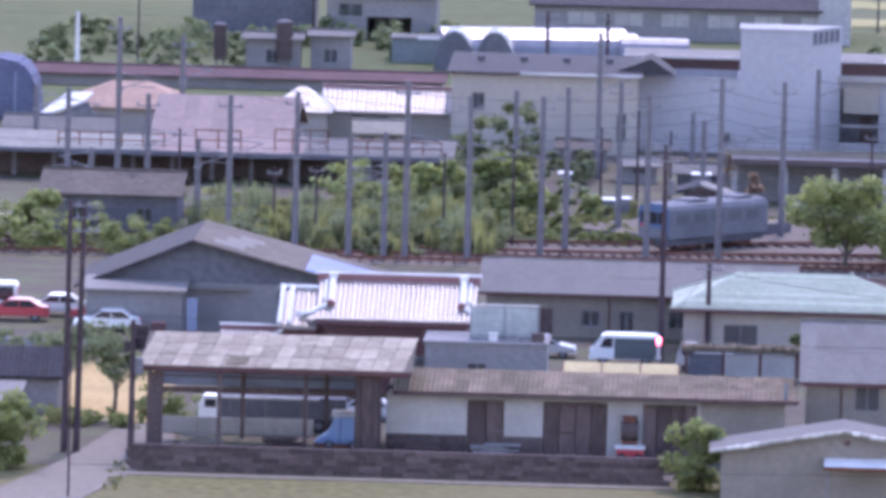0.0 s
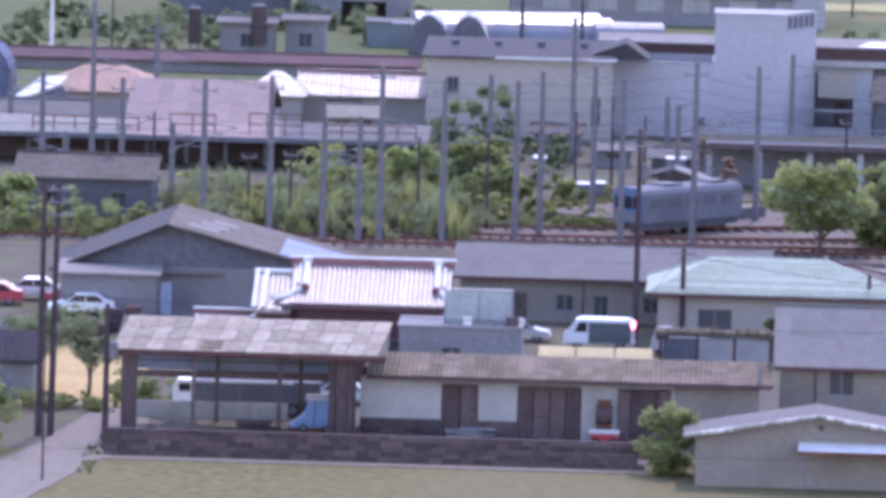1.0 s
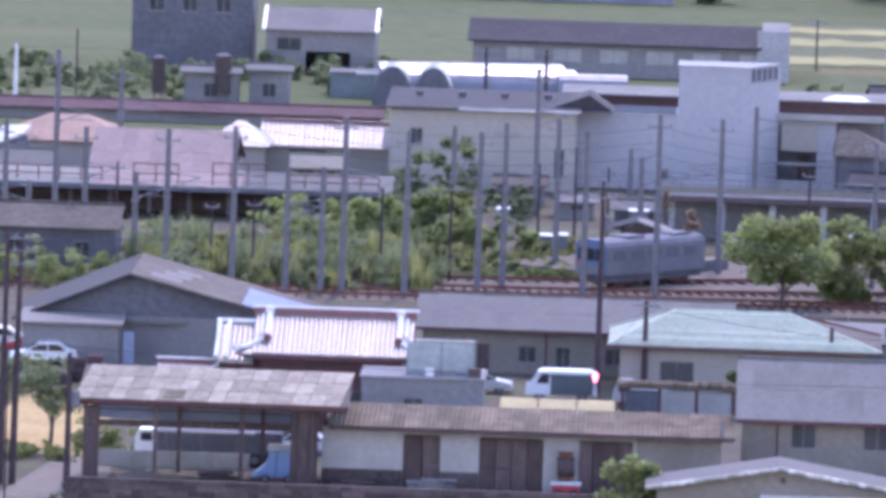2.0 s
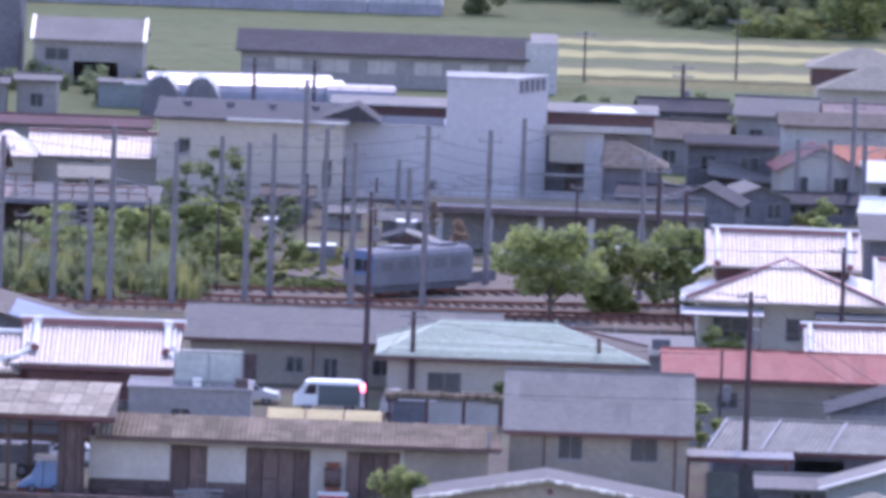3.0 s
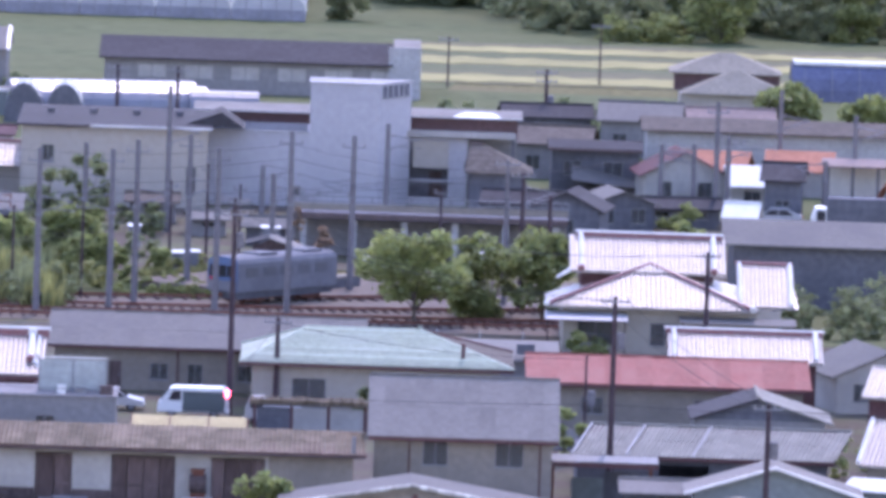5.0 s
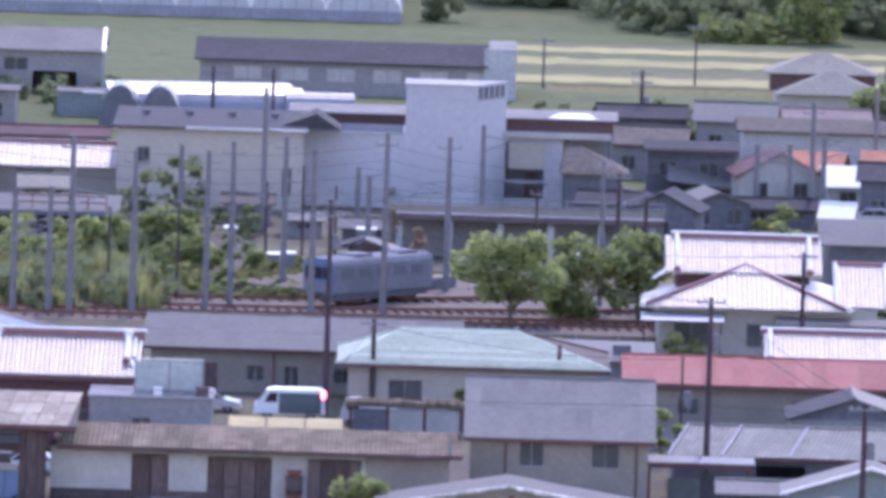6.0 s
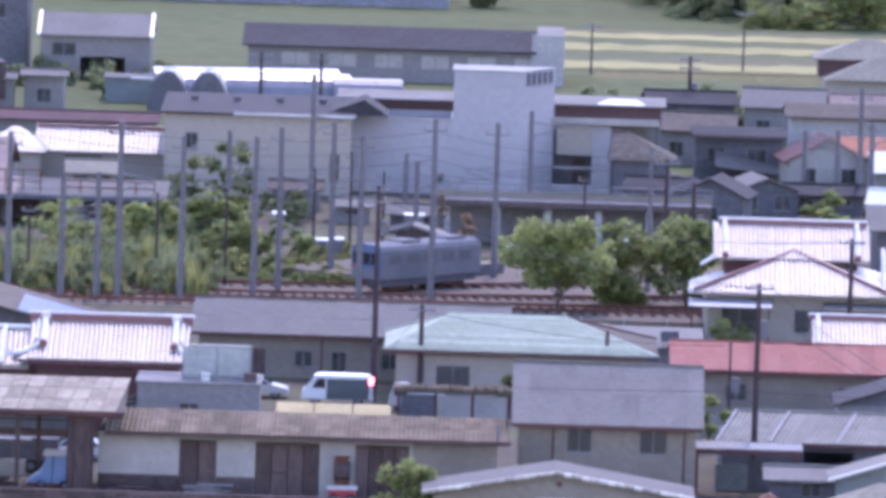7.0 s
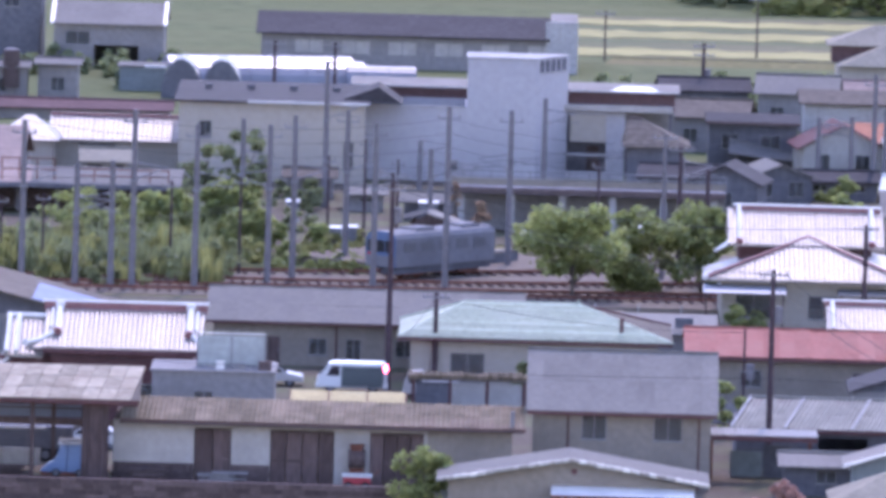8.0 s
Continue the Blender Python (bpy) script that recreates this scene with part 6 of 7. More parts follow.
def train():
    """A single steel railcar going away round the curve, its blue end towards the town."""
    t = thing("railcar", "grey steel railcar with a blue end", "train", -9.3, 719.6, 0.12, -40)
    W, L = 2.8, 11.0
    prof = [(-W / 2, 0.95), (-W / 2, 3.0), (-W / 2 + 0.18, 3.3), (-0.6, 3.48), (0.6, 3.48), (W / 2 - 0.18, 3.3), (W / 2, 3.0), (W / 2, 0.95)]
    part("body", prism(prof, 0.1, L), M_TRAIN, t)
    part("end_panel", prism([(u * 0.985, z if z > 1 else 0.98) for u, z in prof], 0.0, 0.095), M_TRAINBLUE, t, "dark blue end of the railcar")
    for a, b in ((-1.2, -0.48), (-0.38, 0.38), (0.48, 1.2)):
        part("end_window", box(a, b, -0.02, 0.02, 2.0, 2.85), M_DARKGLASS, t)
    part("lower_panel", box(-1.35, 1.35, -0.03, -0.004, 1.0, 1.75), M_TRAIN, t)
    for s in (-1, 1):
        for i in range(5):
            y = 1.0 + i * 1.9
            part("side_window", box(s * W / 2 - 0.02, s * W / 2 + 0.02, y, y + 1.3, 2.0, 2.7), M_TRAINGLASS, t)
        part("tail_lamp", box(s * 1.05 - 0.1, s * 1.05 + 0.1, -0.05, 0.0, 1.8, 1.95), M_LAMPRED, t)
    part("underframe", box(-1.2, 1.2, 0.3, L - 0.3, 0.45, 0.945), M_DARKWALL, t)
    part("roof_unit", box(-0.8, 0.8, 3.0, 5.0, 3.48, 3.62), M_TRAIN, t)
    part("roof_unit", box(-0.8, 0.8, 8.0, 10.0, 3.48, 3.62), M_TRAIN, t)
    for y in (1.4, 7.4):
        b = part("bogie", box(-1.05, 1.05, y, y + 2.2, 0.25, 0.445), M_RUST, t)
        for q in (0.2, 2.0):
            for s in (-0.56, 0.5):
                part("wheel", tube((s, y + q, 0.38), (s + 0.08, y + q, 0.38), 0.38, 0.38, 12), M_RUST, b)
    part("coupler", box(-0.15, 0.15, -0.4, -0.04, 0.6, 0.85), M_RUST, t)


train()


# Walls and clutter round the near houses
def block_wall(name, label, x, y, w, h, mt, piece=1.9, rz=0, post=None):
    t = thing(name, label, "wall", x, y, 0, rz)
    n = max(1, round(w / piece))
    for i in range(n):
        part("panel", box(w * i / n + 0.02, w * (i + 1) / n - 0.02, 0, 0.15, 0, h), mt, t)
    if post:
        for i in range(n + 1):
            part("post", box(w * i / n - 0.06, w * i / n + 0.06, -0.05, 0.2, 0, h + 0.2), post, t)


def yard_covers():
    t = thing("yard_covers", "low row of sloping yellow boards with dark joints", "covers", -13.7, 637.0)
    for i in range(3):
        a, b = 2.45 * i + 0.04, 2.45 * i + 2.41
        part("board", slab((a, 0, 0.5), (b, 0, 0.5), (b, 2.4, 1.0), (a, 2.4, 1.0), 0.08), M_YELLOW, t)
    for i in range(4):
        part("divider", slab((2.45 * i - 0.05, -0.05, 0.56), (2.45 * i + 0.03, -0.05, 0.56), (2.45 * i + 0.03, 2.4, 1.06), (2.45 * i - 0.05, 2.4, 1.06), 0.55), M_TRIM, t)
    part("front", box(0, 7.3, 0.0, 0.08, 0, 0.41), M_TRIM, t)
    part("back", box(0, 7.3, 2.34, 2.42, 0, 0.9), M_TRIM, t)


yard_covers()
block_wall("retaining_wall", "pale-topped retaining wall below parked cars", -62.0, 646.0, 18.0, 0.8, M_CONC, 2.0)
ground_patch("ground_lot", "raised gravel car park", "ground", [(-62, 646.2), (-41.5, 646.2), (-41.5, 665), (-62, 665)], 0.8, M_DIRT, t=0.8)
block_wall("white_fence", "low pale boundary wall behind the shed", -37.2, 603.5, 9.4, 1.0, M_PLASTER, 2.35)
block_wall("grey_fence", "low grey block wall among the houses", 12.6, 636.0, 12.0, 1.3, M_GREYWALL, 2.0)
block_wall("railway_kerb", "low concrete kerb with short posts along the railway", -6.0, 703.5, 24.0, 0.3, M_LANE, 3.0, 0, M_CONC)


def side_shed():
    t = thing("side_shed", "low pale shed with a dark roof by the lane", "shed", -55.0, 612.0)
    shell(t, 11.2, 6.0, 2.2, M_GREYWALL, [(7.2, 7.6, 0, 1.9, "d"), (3.0, 4.6, 0.8, 1.8, "w")])
    gable_roof(t, -0.3, 11.5, -0.5, 6.5, 2.2, 3.6, M_DARKROOF)
    sheets(t, "roof_sheet", M_DARKROOF, -0.3, 11.5, (-0.55, 2.2), (3.0, 3.62), 12, 1, 3, 0.02)
    u = thing("grey_lean_to", "grey lean-to beside a lane", "shed", -54.0, 598.0)
    shell(u, 8.6, 5.0, 2.1, M_BLUEWALL, [(6.0, 7.0, 0.8, 1.6, "w")])
    part("roof", slab((-0.3, -0.4, 2.2), (8.9, -0.4, 2.2), (8.9, 5.3, 2.9), (-0.3, 5.3, 2.9), 0.1), M_PALEROOF, u)


side_shed()


def cart():
    t = thing("handcart", "red handcart with a pale flat top", "cart", -9.6, 594.6)
    part("tray", box(0, 1.8, 0, 0.9, 0.85, 1.0), M_MORTAR, t)
    part("frame", box(0.1, 1.7, 0.08, 0.82, 0.45, 0.845), M_CARRED, t)
    wheel(t, 0.4, -0.05, 0.3, 0.1)
    wheel(t, 1.4, -0.05, 0.3, 0.1)
    wheel(t, 0.4, 0.85, 0.3, 0.1)
    wheel(t, 1.4, 0.85, 0.3, 0.1)
    part("handle", tube((1.75, 0.45, 0.9), (2.3, 0.45, 1.3), 0.03, 0.03, 6), M_RUST, t)
    u = thing("machine", "dark farm machine with a round drum", "machine", -9.3, 595.6, 0)
    part("stand", box(0.1, 1.0, 0, 0.3, 0, 1.25), M_RUST, u)
    b = tube((0.05, 0.15, 1.85), (1.05, 0.15, 1.85), 0.55, 0.55, 14)
    part("drum", b, M_BOARD, u)
    part("hopper", hexa(bmesh.new(), [(0.3, -0.1, 2.3), (0.8, -0.1, 2.3), (0.8, 0.4, 2.3), (0.3, 0.4, 2.3), (0.1, -0.2, 2.7), (1.0, -0.2, 2.7), (1.0, 0.5, 2.7), (0.1, 0.5, 2.7)]), M_RUST, u)


cart()


def pile(name, label, x, y, w, mt, seed, n=9):
    """A stack of loose boards and sheets."""
    rng = random.Random(seed)
    t = thing(name, label, "boards", x, y, 0)
    for i in range(n):
        a, z = rng.uniform(0, w * 0.3), 0.02 + 0.11 * i
        part("board", box(a, a + w * rng.uniform(0.5, 0.7), rng.uniform(0, 0.2), rng.uniform(0.5, 0.9), z, z + 0.09), mt, t)


pile("board_stack", "stack of weathered boards against a storehouse", -22.6, 593.8, 3.6, M_BOARD, 5, 10)
pile("board_stack", "stack of grey boards against a storehouse", -18.2, 593.9, 3.4, M_GREYWALL, 6, 9)
pile("board_stack", "stack of pale boards under a shed roof", -35.4, 596.0, 3.0, M_CREAM, 7, 8)
pile("board_stack", "stack of timber under a shed roof", -30.6, 596.5, 3.4, M_BOARD, 8, 7)


# Small houses and sheds further back, one function for all
def cottage(label, x, y, w, d, h, rise, wall, roof, rz=0, along=True, win=2, cat="house"):
    t = thing("cottage" if cat == "house" else "shed", label, cat, x, y, 0, rz)
    holes = [(w * (i + 0.5) / win - 0.6, w * (i + 0.5) / win + 0.6, 0.8, min(h - 0.3, 2.0), "w") for i in range(win)]
    shell(t, w, d, h, wall, holes)
    if along:
        if roof == M_TILE:
            tile_rows(t, M_TILE, -0.3, w + 0.3, (-0.65, h), (d / 2, h + rise + 0.02))
        for gx in (0, w - 0.16):
            gable_end(t, wall, gx, 0, d, h, h + rise * 0.92)
        gable_roof(t, -0.4, w + 0.4, -0.6, d + 0.6, h - 0.02, h + rise, roof, 0.12)
        cap(t, (-0.4, d / 2, h + rise + 0.05), (w + 0.4, d / 2, h + rise + 0.05), 0.12, roof)
    else:
        part("gable_wall", prism([(0, h), (w, h), (w / 2, h + rise * 0.92)], 0, 0.16), wall, t)
        for a, b, za, zb in ((-0.5, w / 2, h - 0.1, h + rise), (w / 2, w + 0.5, h + rise, h - 0.1)):
            part("roof_slope", slab((a, -0.5, za), (b, -0.5, zb), (b, d + 0.4, zb), (a, d + 0.4, za), 0.12), roof, t)
    return t


cottage("dark-walled house with a grey roof", 8.6, 846.0, 6.0, 7.0, 2.6, 0.8, M_DARKWALL, M_DARKROOF, 4)
cottage("weathered house with a brown roof", 13.0, 834.0, 6.0, 7.0, 3.0, 1.2, M_GREYWALL, M_BROWNROOF, -6)
cottage("two-storey dark house with a balcony", 12.6, 860.0, 7.2, 6.0, 3.1, 0.8, M_DARKWALL, M_DARKROOF, 3)
cottage("grey house with a pale roof", 20.6, 858.0, 6.5, 7.0, 3.2, 1.3, M_GREYWALL, M_GREYROOF, -4)
cottage("grey house with a brown roof below a pavilion", 27.6, 866.0, 8.0, 6.0, 2.3, 1.3, M_GREYWALL, M_PINKROOF, 2)
cottage("low dark house by the railway", 10.0, 786.0, 6.0, 5.0, 2.2, 0.8, M_DARKWALL, M_DARKROOF, -5)
cottage("dark sheet-roofed shed by the railway", 18.4, 786.0, 5.0, 5.0, 2.4, 1.0, M_DARKWALL, M_GREYROOF, 12, False)
cottage("dark gabled shed by the railway", 13.8, 776.0, 5.0, 5.0, 2.8, 1.4, M_DARKWALL, M_DARKROOF, -10, False, 1, "shed")
cottage("white house with a red-brown gable", 23.2, 812.0, 6.5, 6.0, 2.6, 1.9, M_PLASTER, M_TRIM, 6, False)
cottage("low shed with a white sheet roof by the tracks", 28.7, 780.0, 2.1, 3.0, 2.1, 1.1, M_PLASTER, M_MORTAR, -8, True, 1, "shed")
# Dark walls and roof stand in for a house lying in shade.
cottage("narrow house coloured dark for its shade", 32.3, 799.0, 2.9, 6.0, 3.6, 1.1, M_DARKWALL, M_DARKROOF, -4, True, 1)
cottage("grey shed with a gleaming roof by the tracks", -12.4, 772.0, 2.6, 3.0, 1.5, 0.4, M_GREYWALL, M_PALEROOF, 8, True, 1, "shed")
cottage("dark shed with a grey roof by the tracks", -8.2, 766.0, 3.4, 3.0, 1.6, 0.6, M_DARKWALL, M_GREYROOF, -6, True, 1, "shed")
cottage("small brown-roofed shed by the tracks", -17.5, 782.0, 3.6, 3.0, 1.8, 0.5, M_GREYWALL, M_BROWNROOF, 0, True, 1, "shed")
cottage("pale low shed behind the platform canopy", -33.4, 786.0, 3.4, 4.0, 2.2, 0.8, M_BEIGE, M_PALETILE, 3)
cottage("low grey house behind the platform canopy", -60.0, 776.0, 8.0, 6.0, 2.4, 1.1, M_GREYWALL, M_GREYROOF, 0)
cottage("low dark house with a brown roof by the scrub", -53.0, 722.0, 9.6, 8.0, 3.0, 1.3, M_DARKWALL, M_BROWNROOF, 0)
cottage("long low building with a dull brown roof", -66.0, 848.0, 37.0, 5.0, 1.1, 0.5, M_GREYWALL, M_REDWALL, 0, True, 0)
cottage("grey box-like utility building", -46.5, 866.0, 4.6, 4.0, 3.0, 0.3, M_GREYWALL, M_GREYROOF, 0, True, 1, "shed")
cottage("grey box-like utility building", -41.0, 868.0, 3.4, 4.0, 3.2, 0.3, M_GREYWALL, M_GREYROOF, 0, True, 1, "shed")
cottage("tiled house beside a red-roofed one", 33.0, 640.0, 8.0, 7.0, 3.6, 1.5, M_TRIM, M_TILE, -12)
roadside = cottage("house with a bright tile roof by the road", 31.3, 606.4, 8.0, 8.0, 3.05, 2.2, M_CREAM, M_TILE, -13)
part("porch_roof", slab((-0.9, -4.0, 1.95), (6.0, -4.0, 1.95), (6.0, -1.6, 2.45), (-0.6, -1.6, 2.45), 0.12), M_MORTAR, roadside, "white sheet porch roof")
part("porch_wall", box(-0.5, 5.8, -3.5, -1.0, 0, 1.85), M_BLUEWALL, roadside)
part("verge_ridge", tube((-0.45, -0.6, 3.2), (-0.45, 4.0, 5.4), 0.15, 0.15, 7), M_MORTAR, roadside)
cottage("grey-roofed house behind a red-roofed one", 32.0, 662.0, 7.0, 7.0, 2.6, 1.6, M_PLASTER, M_GREYROOF, 15, False)
cottage("low pale-roofed shed in a yard", 16.6, 598.6, 5.0, 4.0, 1.9, 0.5, M_DARKWALL, M_PALEROOF, 0, True, 1, "shed")


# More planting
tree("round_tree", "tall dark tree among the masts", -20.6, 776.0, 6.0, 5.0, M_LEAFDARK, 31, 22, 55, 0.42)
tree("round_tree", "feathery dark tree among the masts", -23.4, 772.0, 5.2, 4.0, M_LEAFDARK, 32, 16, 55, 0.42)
tree("round_tree", "spreading green tree beside the railway", -20.6, 741.0, 5.0, 6.0, M_LEAF, 33, 22, 160, 0.38)
tree("round_tree", "bright green tree beside the railway", -25.2, 738.0, 4.4, 4.8, M_LEAFBRIGHT, 34, 18, 150, 0.36)
tree("round_tree", "green tree beside the railway", -18.0, 735.0, 3.2, 3.6, M_LEAF, 35, 18, 150, 0.36)
tree("round_tree", "bright green tree by the scrub", -53.6, 716.0, 3.6, 5.0, M_LEAFBRIGHT, 36, 16, 140, 0.36)
tree("round_tree", "green tree near distant houses", 36.5, 872.0, 5.4, 7.0, M_LEAF, 37, 20, 120, 0.5)
tree("round_tree", "green tree near distant houses", 43.0, 868.0, 4.8, 7.0, M_LEAF, 38, 20, 120, 0.5)
tree("round_tree", "dark garden tree near a pavilion house", 25.5, 862.0, 4.6, 6.0, M_LEAFDARK, 39, 16, 110, 0.45)
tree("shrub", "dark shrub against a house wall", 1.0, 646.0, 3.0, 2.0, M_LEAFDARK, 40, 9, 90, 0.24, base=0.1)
tree("shrub", "light green shrub between two houses", 13.6, 628.0, 3.6, 3.0, M_LEAFBRIGHT, 41, 10, 110, 0.26, base=0.1)
tree("shrub", "pinkish dry shrub in a yard", 15.8, 582.0, 2.6, 4.2, M_FLOWER, 42, 12, 110, 0.24, base=0.1)
tree("shrub", "green shrub beside a small house", 11.9, 577.5, 2.2, 1.8, M_LEAFBRIGHT, 43, 8, 90, 0.22, base=0.1)
tree("shrub", "round clipped bush beside the tracks", -13.9, 736.4, 2.5, 2.7, M_LEAFBRIGHT, 44, 9, 110, 0.3, base=0.1)
tree("shrub", "round clipped bush beside the tracks", -16.5, 731.4, 1.7, 2.2, M_LEAF, 45, 9, 110, 0.3, base=0.1)
tree("shrub", "green bush beside a tiled house", 16.2, 692.5, 1.9, 3.6, M_LEAF, 46, 10, 110, 0.26, base=0.1)
tree("shrub", "green bush behind a tiled house", 24.0, 742.0, 5.4, 5.0, M_LEAFBRIGHT, 47, 12, 110, 0.34, base=0.1)
tree("withered_conifer", "narrow withered conifer with rusty foliage", -2.5, 742.5, 4.6, 1.9, M_LEAFDRY, 48, 18, 110, 0.28, base=0.06)
tree("withered_conifer", "slim withered conifer with rusty foliage", -4.1, 750.0, 4.8, 1.0, M_LEAFDRY, 49, 14, 60, 0.22, base=0.2)
thicket("scrub", "low scrub among the masts", -26, -15, 752, 790, 1.0, 2.6, M_LEAFDARK, 51, 30, 45, 0.42)
thicket("scrub", "dry yellow weeds beside the track", -16, -8, 726, 738, 0.5, 1.1, M_LEAFYELLOW, 52, 40, 40, 0.3)
thicket("scrub", "weeds and bushes between distant houses", 6, 46, 850, 900, 0.8, 2.2, M_LEAFHAZE, 53, 60, 45, 0.5)
thicket("scrub", "bushes along the edge of the meadow", -66, -28, 882, 905, 0.7, 2.0, M_LEAFHAZE, 54, 70, 45, 0.5)
thicket("scrub", "dark bushes behind a long low building", -66, -46, 860, 890, 1.0, 2.8, M_LEAFHAZE, 55, 36, 45, 0.5)
thicket("scrub", "bushes behind a large tiled house", 30, 46, 700, 726, 1.2, 3.4, M_LEAFDARK, 56, 40, 60, 0.36)
thicket("scrub", "garden bushes between the houses", 30, 42, 612, 634, 0.8, 2.0, M_LEAFBRIGHT, 57, 26, 60, 0.3)
thicket("scrub", "weeds at the edge of the field", -38.6, -37.4, 575, 590, 0.1, 0.3, M_LEAFYELLOW, 58, 30, 20, 0.14)


# Railings, tanks and slim posts beyond the tracks
def railing(label, x, y, z, w, h, n, rz=0):
    t = thing("railing", label, "railing", x, y, z, rz)
    for i in range(n + 1):
        part("post", box(w * i / n - 0.05, w * i / n + 0.05, 0, 0.1, 0, h), M_RUST, t)
    for k in (0.5, 1.0):
        part("rail", box(-0.05, w + 0.05, -0.03, 0.07, h * k - 0.09, h * k), M_RUST, t)


railing("rusty railing on the canopy edge", -44.6, 763.0, 2.62, 3.4, 1.5, 2)
railing("rusty railing on the canopy edge", -38.6, 763.0, 2.62, 4.0, 1.7, 3)
railing("rusty railing on the canopy edge", -55.0, 763.0, 2.62, 8.0, 1.1, 5)
railing("rusty railing on the canopy edge", -33.0, 763.0, 2.62, 7.0, 1.0, 5)
for x, y, r, hgt in ((-48.6, 864.0, 0.55, 4.2), (-43.2, 866.0, 0.7, 4.4)):
    t = thing("water_tank", "dark round tank beside utility buildings", "tank", x, y)
    part("body", tube((0, 0, 1.2), (0, 0, hgt), r, r, 14), M_BOARD, t)
    part("lid", tube((0, 0, hgt), (0, 0, hgt + 0.2), r * 1.05, r * 0.4, 14), M_POLE, t)
    for k in range(4):
        a = math.pi / 4 + k * math.pi / 2
        part("leg", tube((r * 0.8 * math.cos(a), r * 0.8 * math.sin(a), 0), (r * 0.8 * math.cos(a), r * 0.8 * math.sin(a), 1.25), 0.06, 0.06, 6), M_POLE, t)
t = thing("white_post", "slim white post with a wider foot", "post", -60.4, 858.0)
part("shaft", tube((0, 0, 0), (0, 0, 5.4), 0.22, 0.14, 10), M_MORTAR, t)
part("foot", tube((0, 0, 0), (0, 0, 0.5), 0.4, 0.35, 10), M_CONC, t)
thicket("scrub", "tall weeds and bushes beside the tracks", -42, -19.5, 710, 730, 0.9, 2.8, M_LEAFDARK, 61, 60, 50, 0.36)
reeds("reeds", "tall yellow-green reeds beside the tracks", -41, -20, 712, 733, 1.0, 3.0, M_LEAFYELLOW, 62, 60, 40)
reeds("reeds", "tall green reeds beside the tracks", -42, -22, 716, 738, 1.2, 3.6, M_LEAFDARK, 67, 50, 40)
thicket("scrub", "green bushes in front of a low house", -58, -43, 707, 718, 1.2, 3.0, M_LEAF, 63, 34, 60, 0.34)


# Crates by the barn, a pale apron beside the tracks and the yard beyond the big tiled house
for x, ww, hh, mt in ((-42.0, 1.3, 1.5, M_BOARD), (-40.5, 0.9, 1.7, M_TRIM)):
    t = thing("crate", "tall dark crate beside a lean-to", "crate", x, 648.5)
    part("case", box(0, ww, 0, 1.0, 0, hh), mt, t)
    for k in range(3):
        part("batten", box(-0.03, ww + 0.03, -0.05, -0.004, hh * (0.15 + 0.35 * k), hh * (0.15 + 0.35 * k) + 0.1), M_WOOD, t)
ground_patch("pavement_apron", "pale concrete apron beside the tracks", "pavement", [(-2.5, 700), (8, 700), (8, 703.4), (-2.5, 703.4)], 0.1, M_LANE)


def yard_row():
    """A white-walled open row with dark posts, and a dark lorry before it."""
    t = thing("open_row", "white-backed open shed row with dark posts", "shed", 37.6, 806.0)
    part("back_wall", box(0, 12.0, 3.0, 3.2, 0, 4.2), M_MORTAR, t)
    part("roof", slab((-0.4, -0.5, 4.3), (12.4, -0.5, 4.3), (12.4, 3.4, 4.6), (-0.4, 3.4, 4.6), 0.15), M_PINKROOF, t)
    for i in range(7):
        part("post", box(2.0 * i - 0.12, 2.0 * i + 0.12, 0, 0.24, 0, 4.1), M_DARKWALL, t)



def lorry(label, x, y, end=6.2, top=3.2, rim=False):
    """A dark box-bodied lorry seen from the side, its cab at low x."""
    u = thing("lorry", label, "lorry", x, y)
    part("box_body", box(1.3, end, 0, 2.2, 0.8, top), M_DARKWALL, u)
    part("cab", prism([(0.0, 0.5), (0.05, 1.6), (0.35, min(2.4, top)), (1.2, min(2.4, top)), (1.25, 0.5)], 0.1, 2.1), M_CARWHITE, u)
    part("cab_window", box(0.4, 1.1, 0.085, 0.11, 1.4, min(2.2, top - 0.2)), M_DARKGLASS, u)
    part("chassis", box(0.2, end - 0.1, 0.3, 1.9, 0.5, 0.795), M_RUST, u)
    if rim:
        part("top_rail", box(1.32, end - 1.6, -0.05, -0.004, top - 0.1, top + 0.03), M_MORTAR, u, "white rail along the top edge")
        for q in range(4):
            part("stake", box(1.9 + q * (end - 2.5) / 3, 2.0 + q * (end - 2.5) / 3, -0.06, -0.004, 0.85, top - 0.11), M_POLE, u)
    for q in (0.7, end - 1.6, end - 0.7):
        wheel(u, q, 0.05, 0.42)
        wheel(u, q, 1.95, 0.42)


lorry("dark box lorry with a white cab", 35.6, 788.0)
lorry("dark green lorry parked behind an open shed", -34.9, 605.2, 8.9, 2.1, True)
thicket("scrub", "green bushes behind an open shed", -38.5, -35.3, 609, 613, 0.8, 2.0, M_LEAF, 71, 10, 60, 0.24)

yard_row()
thicket("scrub", "dark hedge below a retaining wall", -62, -43.5, 634, 644, 1.0, 2.4, M_LEAFDARK, 64, 46, 60, 0.3)
thicket("scrub", "low weeds along a sandy yard", -45, -38.5, 604, 608, 0.4, 1.1, M_LEAF, 65, 26, 40, 0.22)
thicket("scrub", "rough grass and weeds beside the platform", -16, -8, 734, 748, 0.4, 1.3, M_LEAFYELLOW, 66, 50, 40, 0.3)


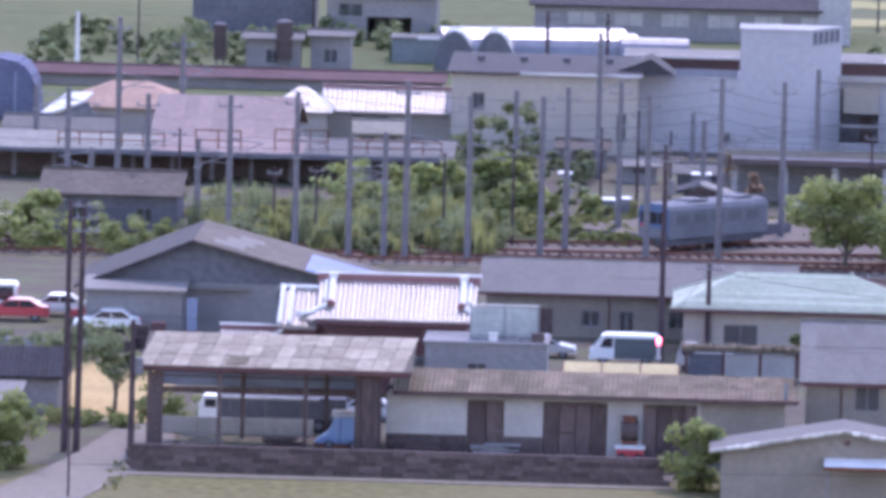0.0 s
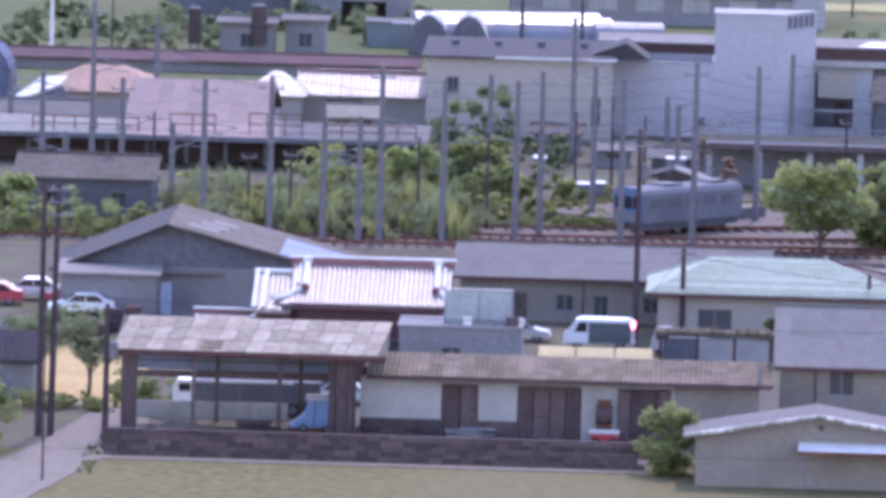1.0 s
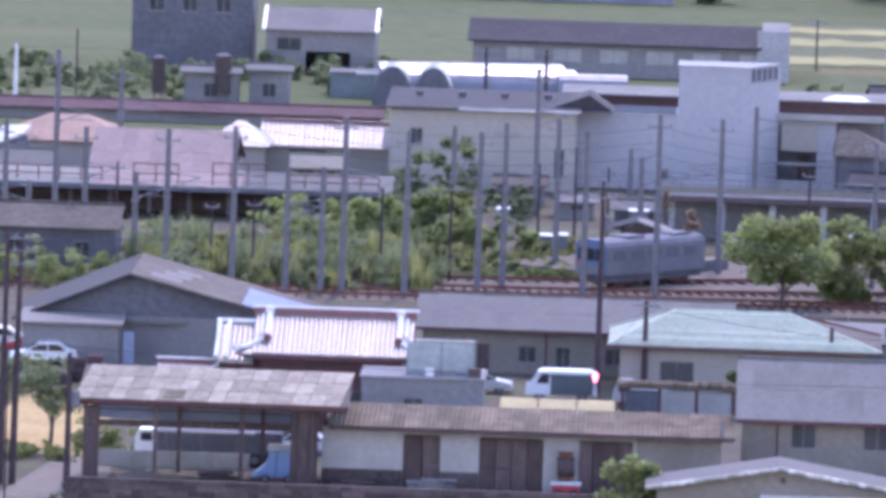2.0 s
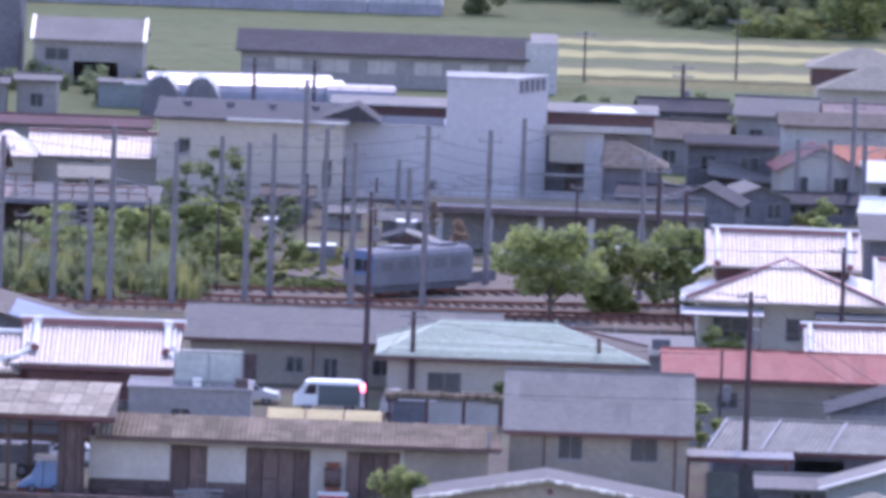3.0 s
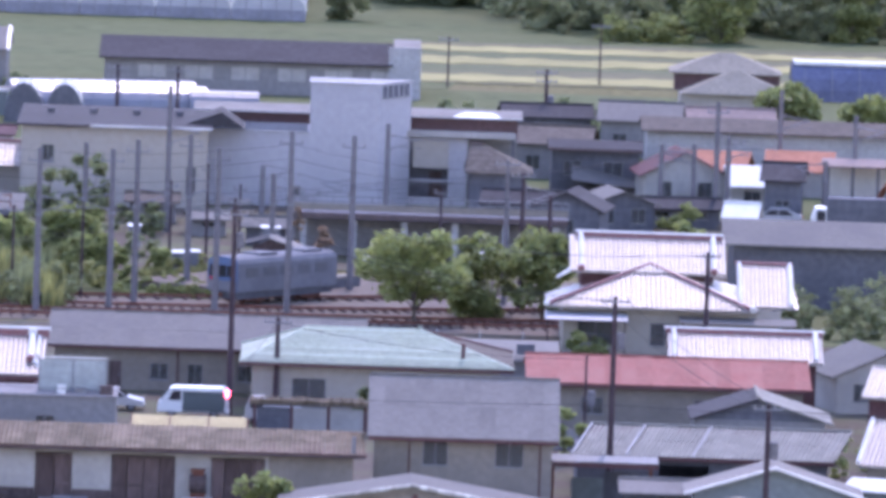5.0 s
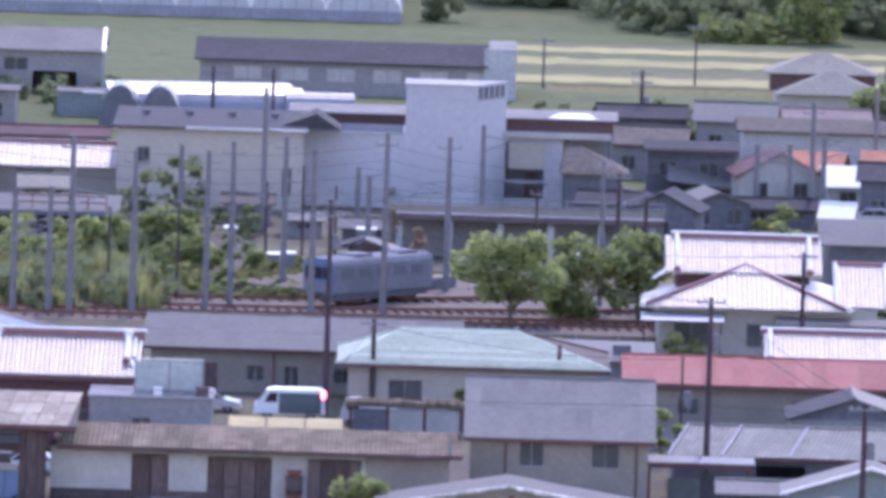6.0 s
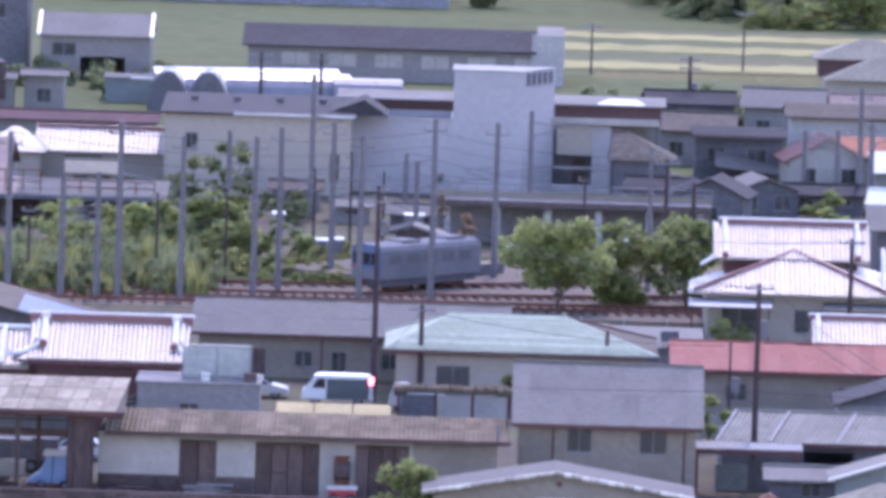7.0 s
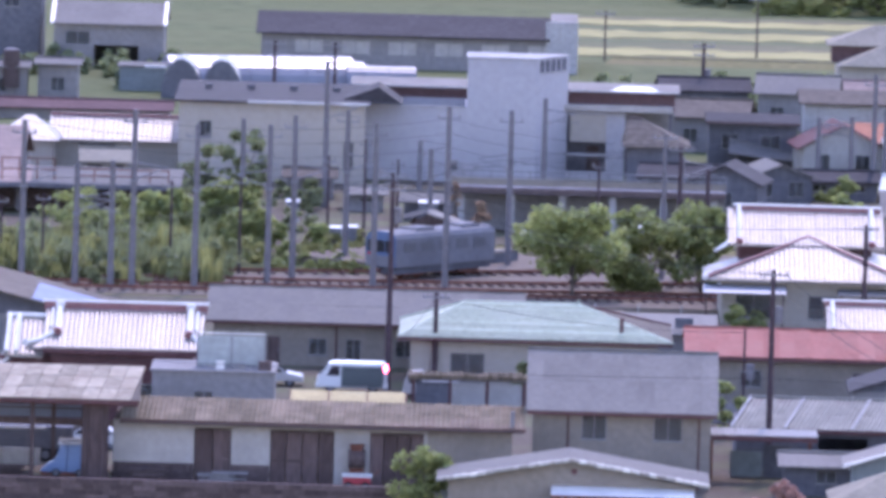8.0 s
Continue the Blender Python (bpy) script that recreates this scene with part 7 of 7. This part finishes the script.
# Poles among the masts, and boxes added so bright lids stand in for sparkles
def relay_cabinet(x, y, z, w, h):
    t = thing("relay_cabinet", "pale trackside box added for its bright lid's sparkle", "cabinet", x, y, z, group="trackside cabinets")
    part("plinth", box(-0.06, w + 0.06, -0.06, 0.66, 0, 0.2), M_CONC, t)
    part("case", box(0, w, 0, 0.6, 0.204, h), M_FRAME, t)
    part("lid", slab((-0.08, -0.1, h + 0.08), (w + 0.08, -0.1, h + 0.08), (w + 0.08, 0.7, h + 0.16), (-0.08, 0.7, h + 0.16), 0.07), M_BRIGHT, t)
    for i in range(2):
        d = part("door", box(w * i / 2 + 0.03, w * (i + 1) / 2 - 0.03, -0.03, -0.004, 0.3, h - 0.1), M_STEEL, t)
        part("handle", box(w * (i + 0.5) / 2 - 0.03, w * (i + 0.5) / 2 + 0.03, -0.07, -0.032, h * 0.5, h * 0.5 + 0.14), M_DARKWALL, d)


for x, y, w, h in ((-13.4, 744.0, 0.9, 1.3), (-12.2, 745.0, 0.8, 1.3), (-7.0, 762.0, 1.4, 1.7), (-22.6, 756.0, 1.2, 1.5), (1.3, 752.5, 1.0, 1.6), (8.6, 744.0, 1.1, 1.9), (-17.0, 762.0, 0.9, 1.5)):
    relay_cabinet(x, y, 0.0 if y < 738 else 0.09, w, h)


def bare_pole(x, y, hgt, r=0.11):
    t = thing("signal_pole", "thin dark trackside pole with a short arm", "pole", x, y, group="trackside poles")
    part("shaft", tube((0, 0, -0.2), (0, 0, hgt), r, r * 0.8, 8), M_DPOLE, t)
    part("arm", box(-0.5, 0.5, -0.1, -0.02, hgt - 0.5, hgt - 0.4), M_STEEL, t)
    for q in (-0.45, 0.45):
        part("insulator", tube((q, -0.06, hgt - 0.4), (q, -0.06, hgt - 0.15), 0.06, 0.05, 6), M_INSUL, t)


for x, y, hgt in ((-33.2, 716.0, 6.0), (-36.5, 722.0, 5.2), (-19.4, 722.0, 7.0), (-13.6, 746.0, 6.6), (-11.0, 752.0, 7.4), (-8.6, 756.0, 5.6), (-24.4, 724.0, 6.4), (6.4, 752.0, 6.2), (-44.0, 733.0, 6.8)):
    bare_pole(x, y, hgt)
thicket("scrub", "weeds on a bank at the end of the platform", -16.5, -9.6, 723.5, 733, 0.3, 1.0, M_LEAF, 68, 50, 34, 0.26)
cottage("low dark shed before a white gabled house", 22.6, 792.0, 6.0, 4.0, 1.7, 0.6, M_DARKWALL, M_DARKROOF, 4, True, 2, "shed")
tree("shrub", "green bush before a dark shed", 25.2, 788.0, 2.4, 3.4, M_LEAF, 69, 12, 90, 0.26, base=0.1)
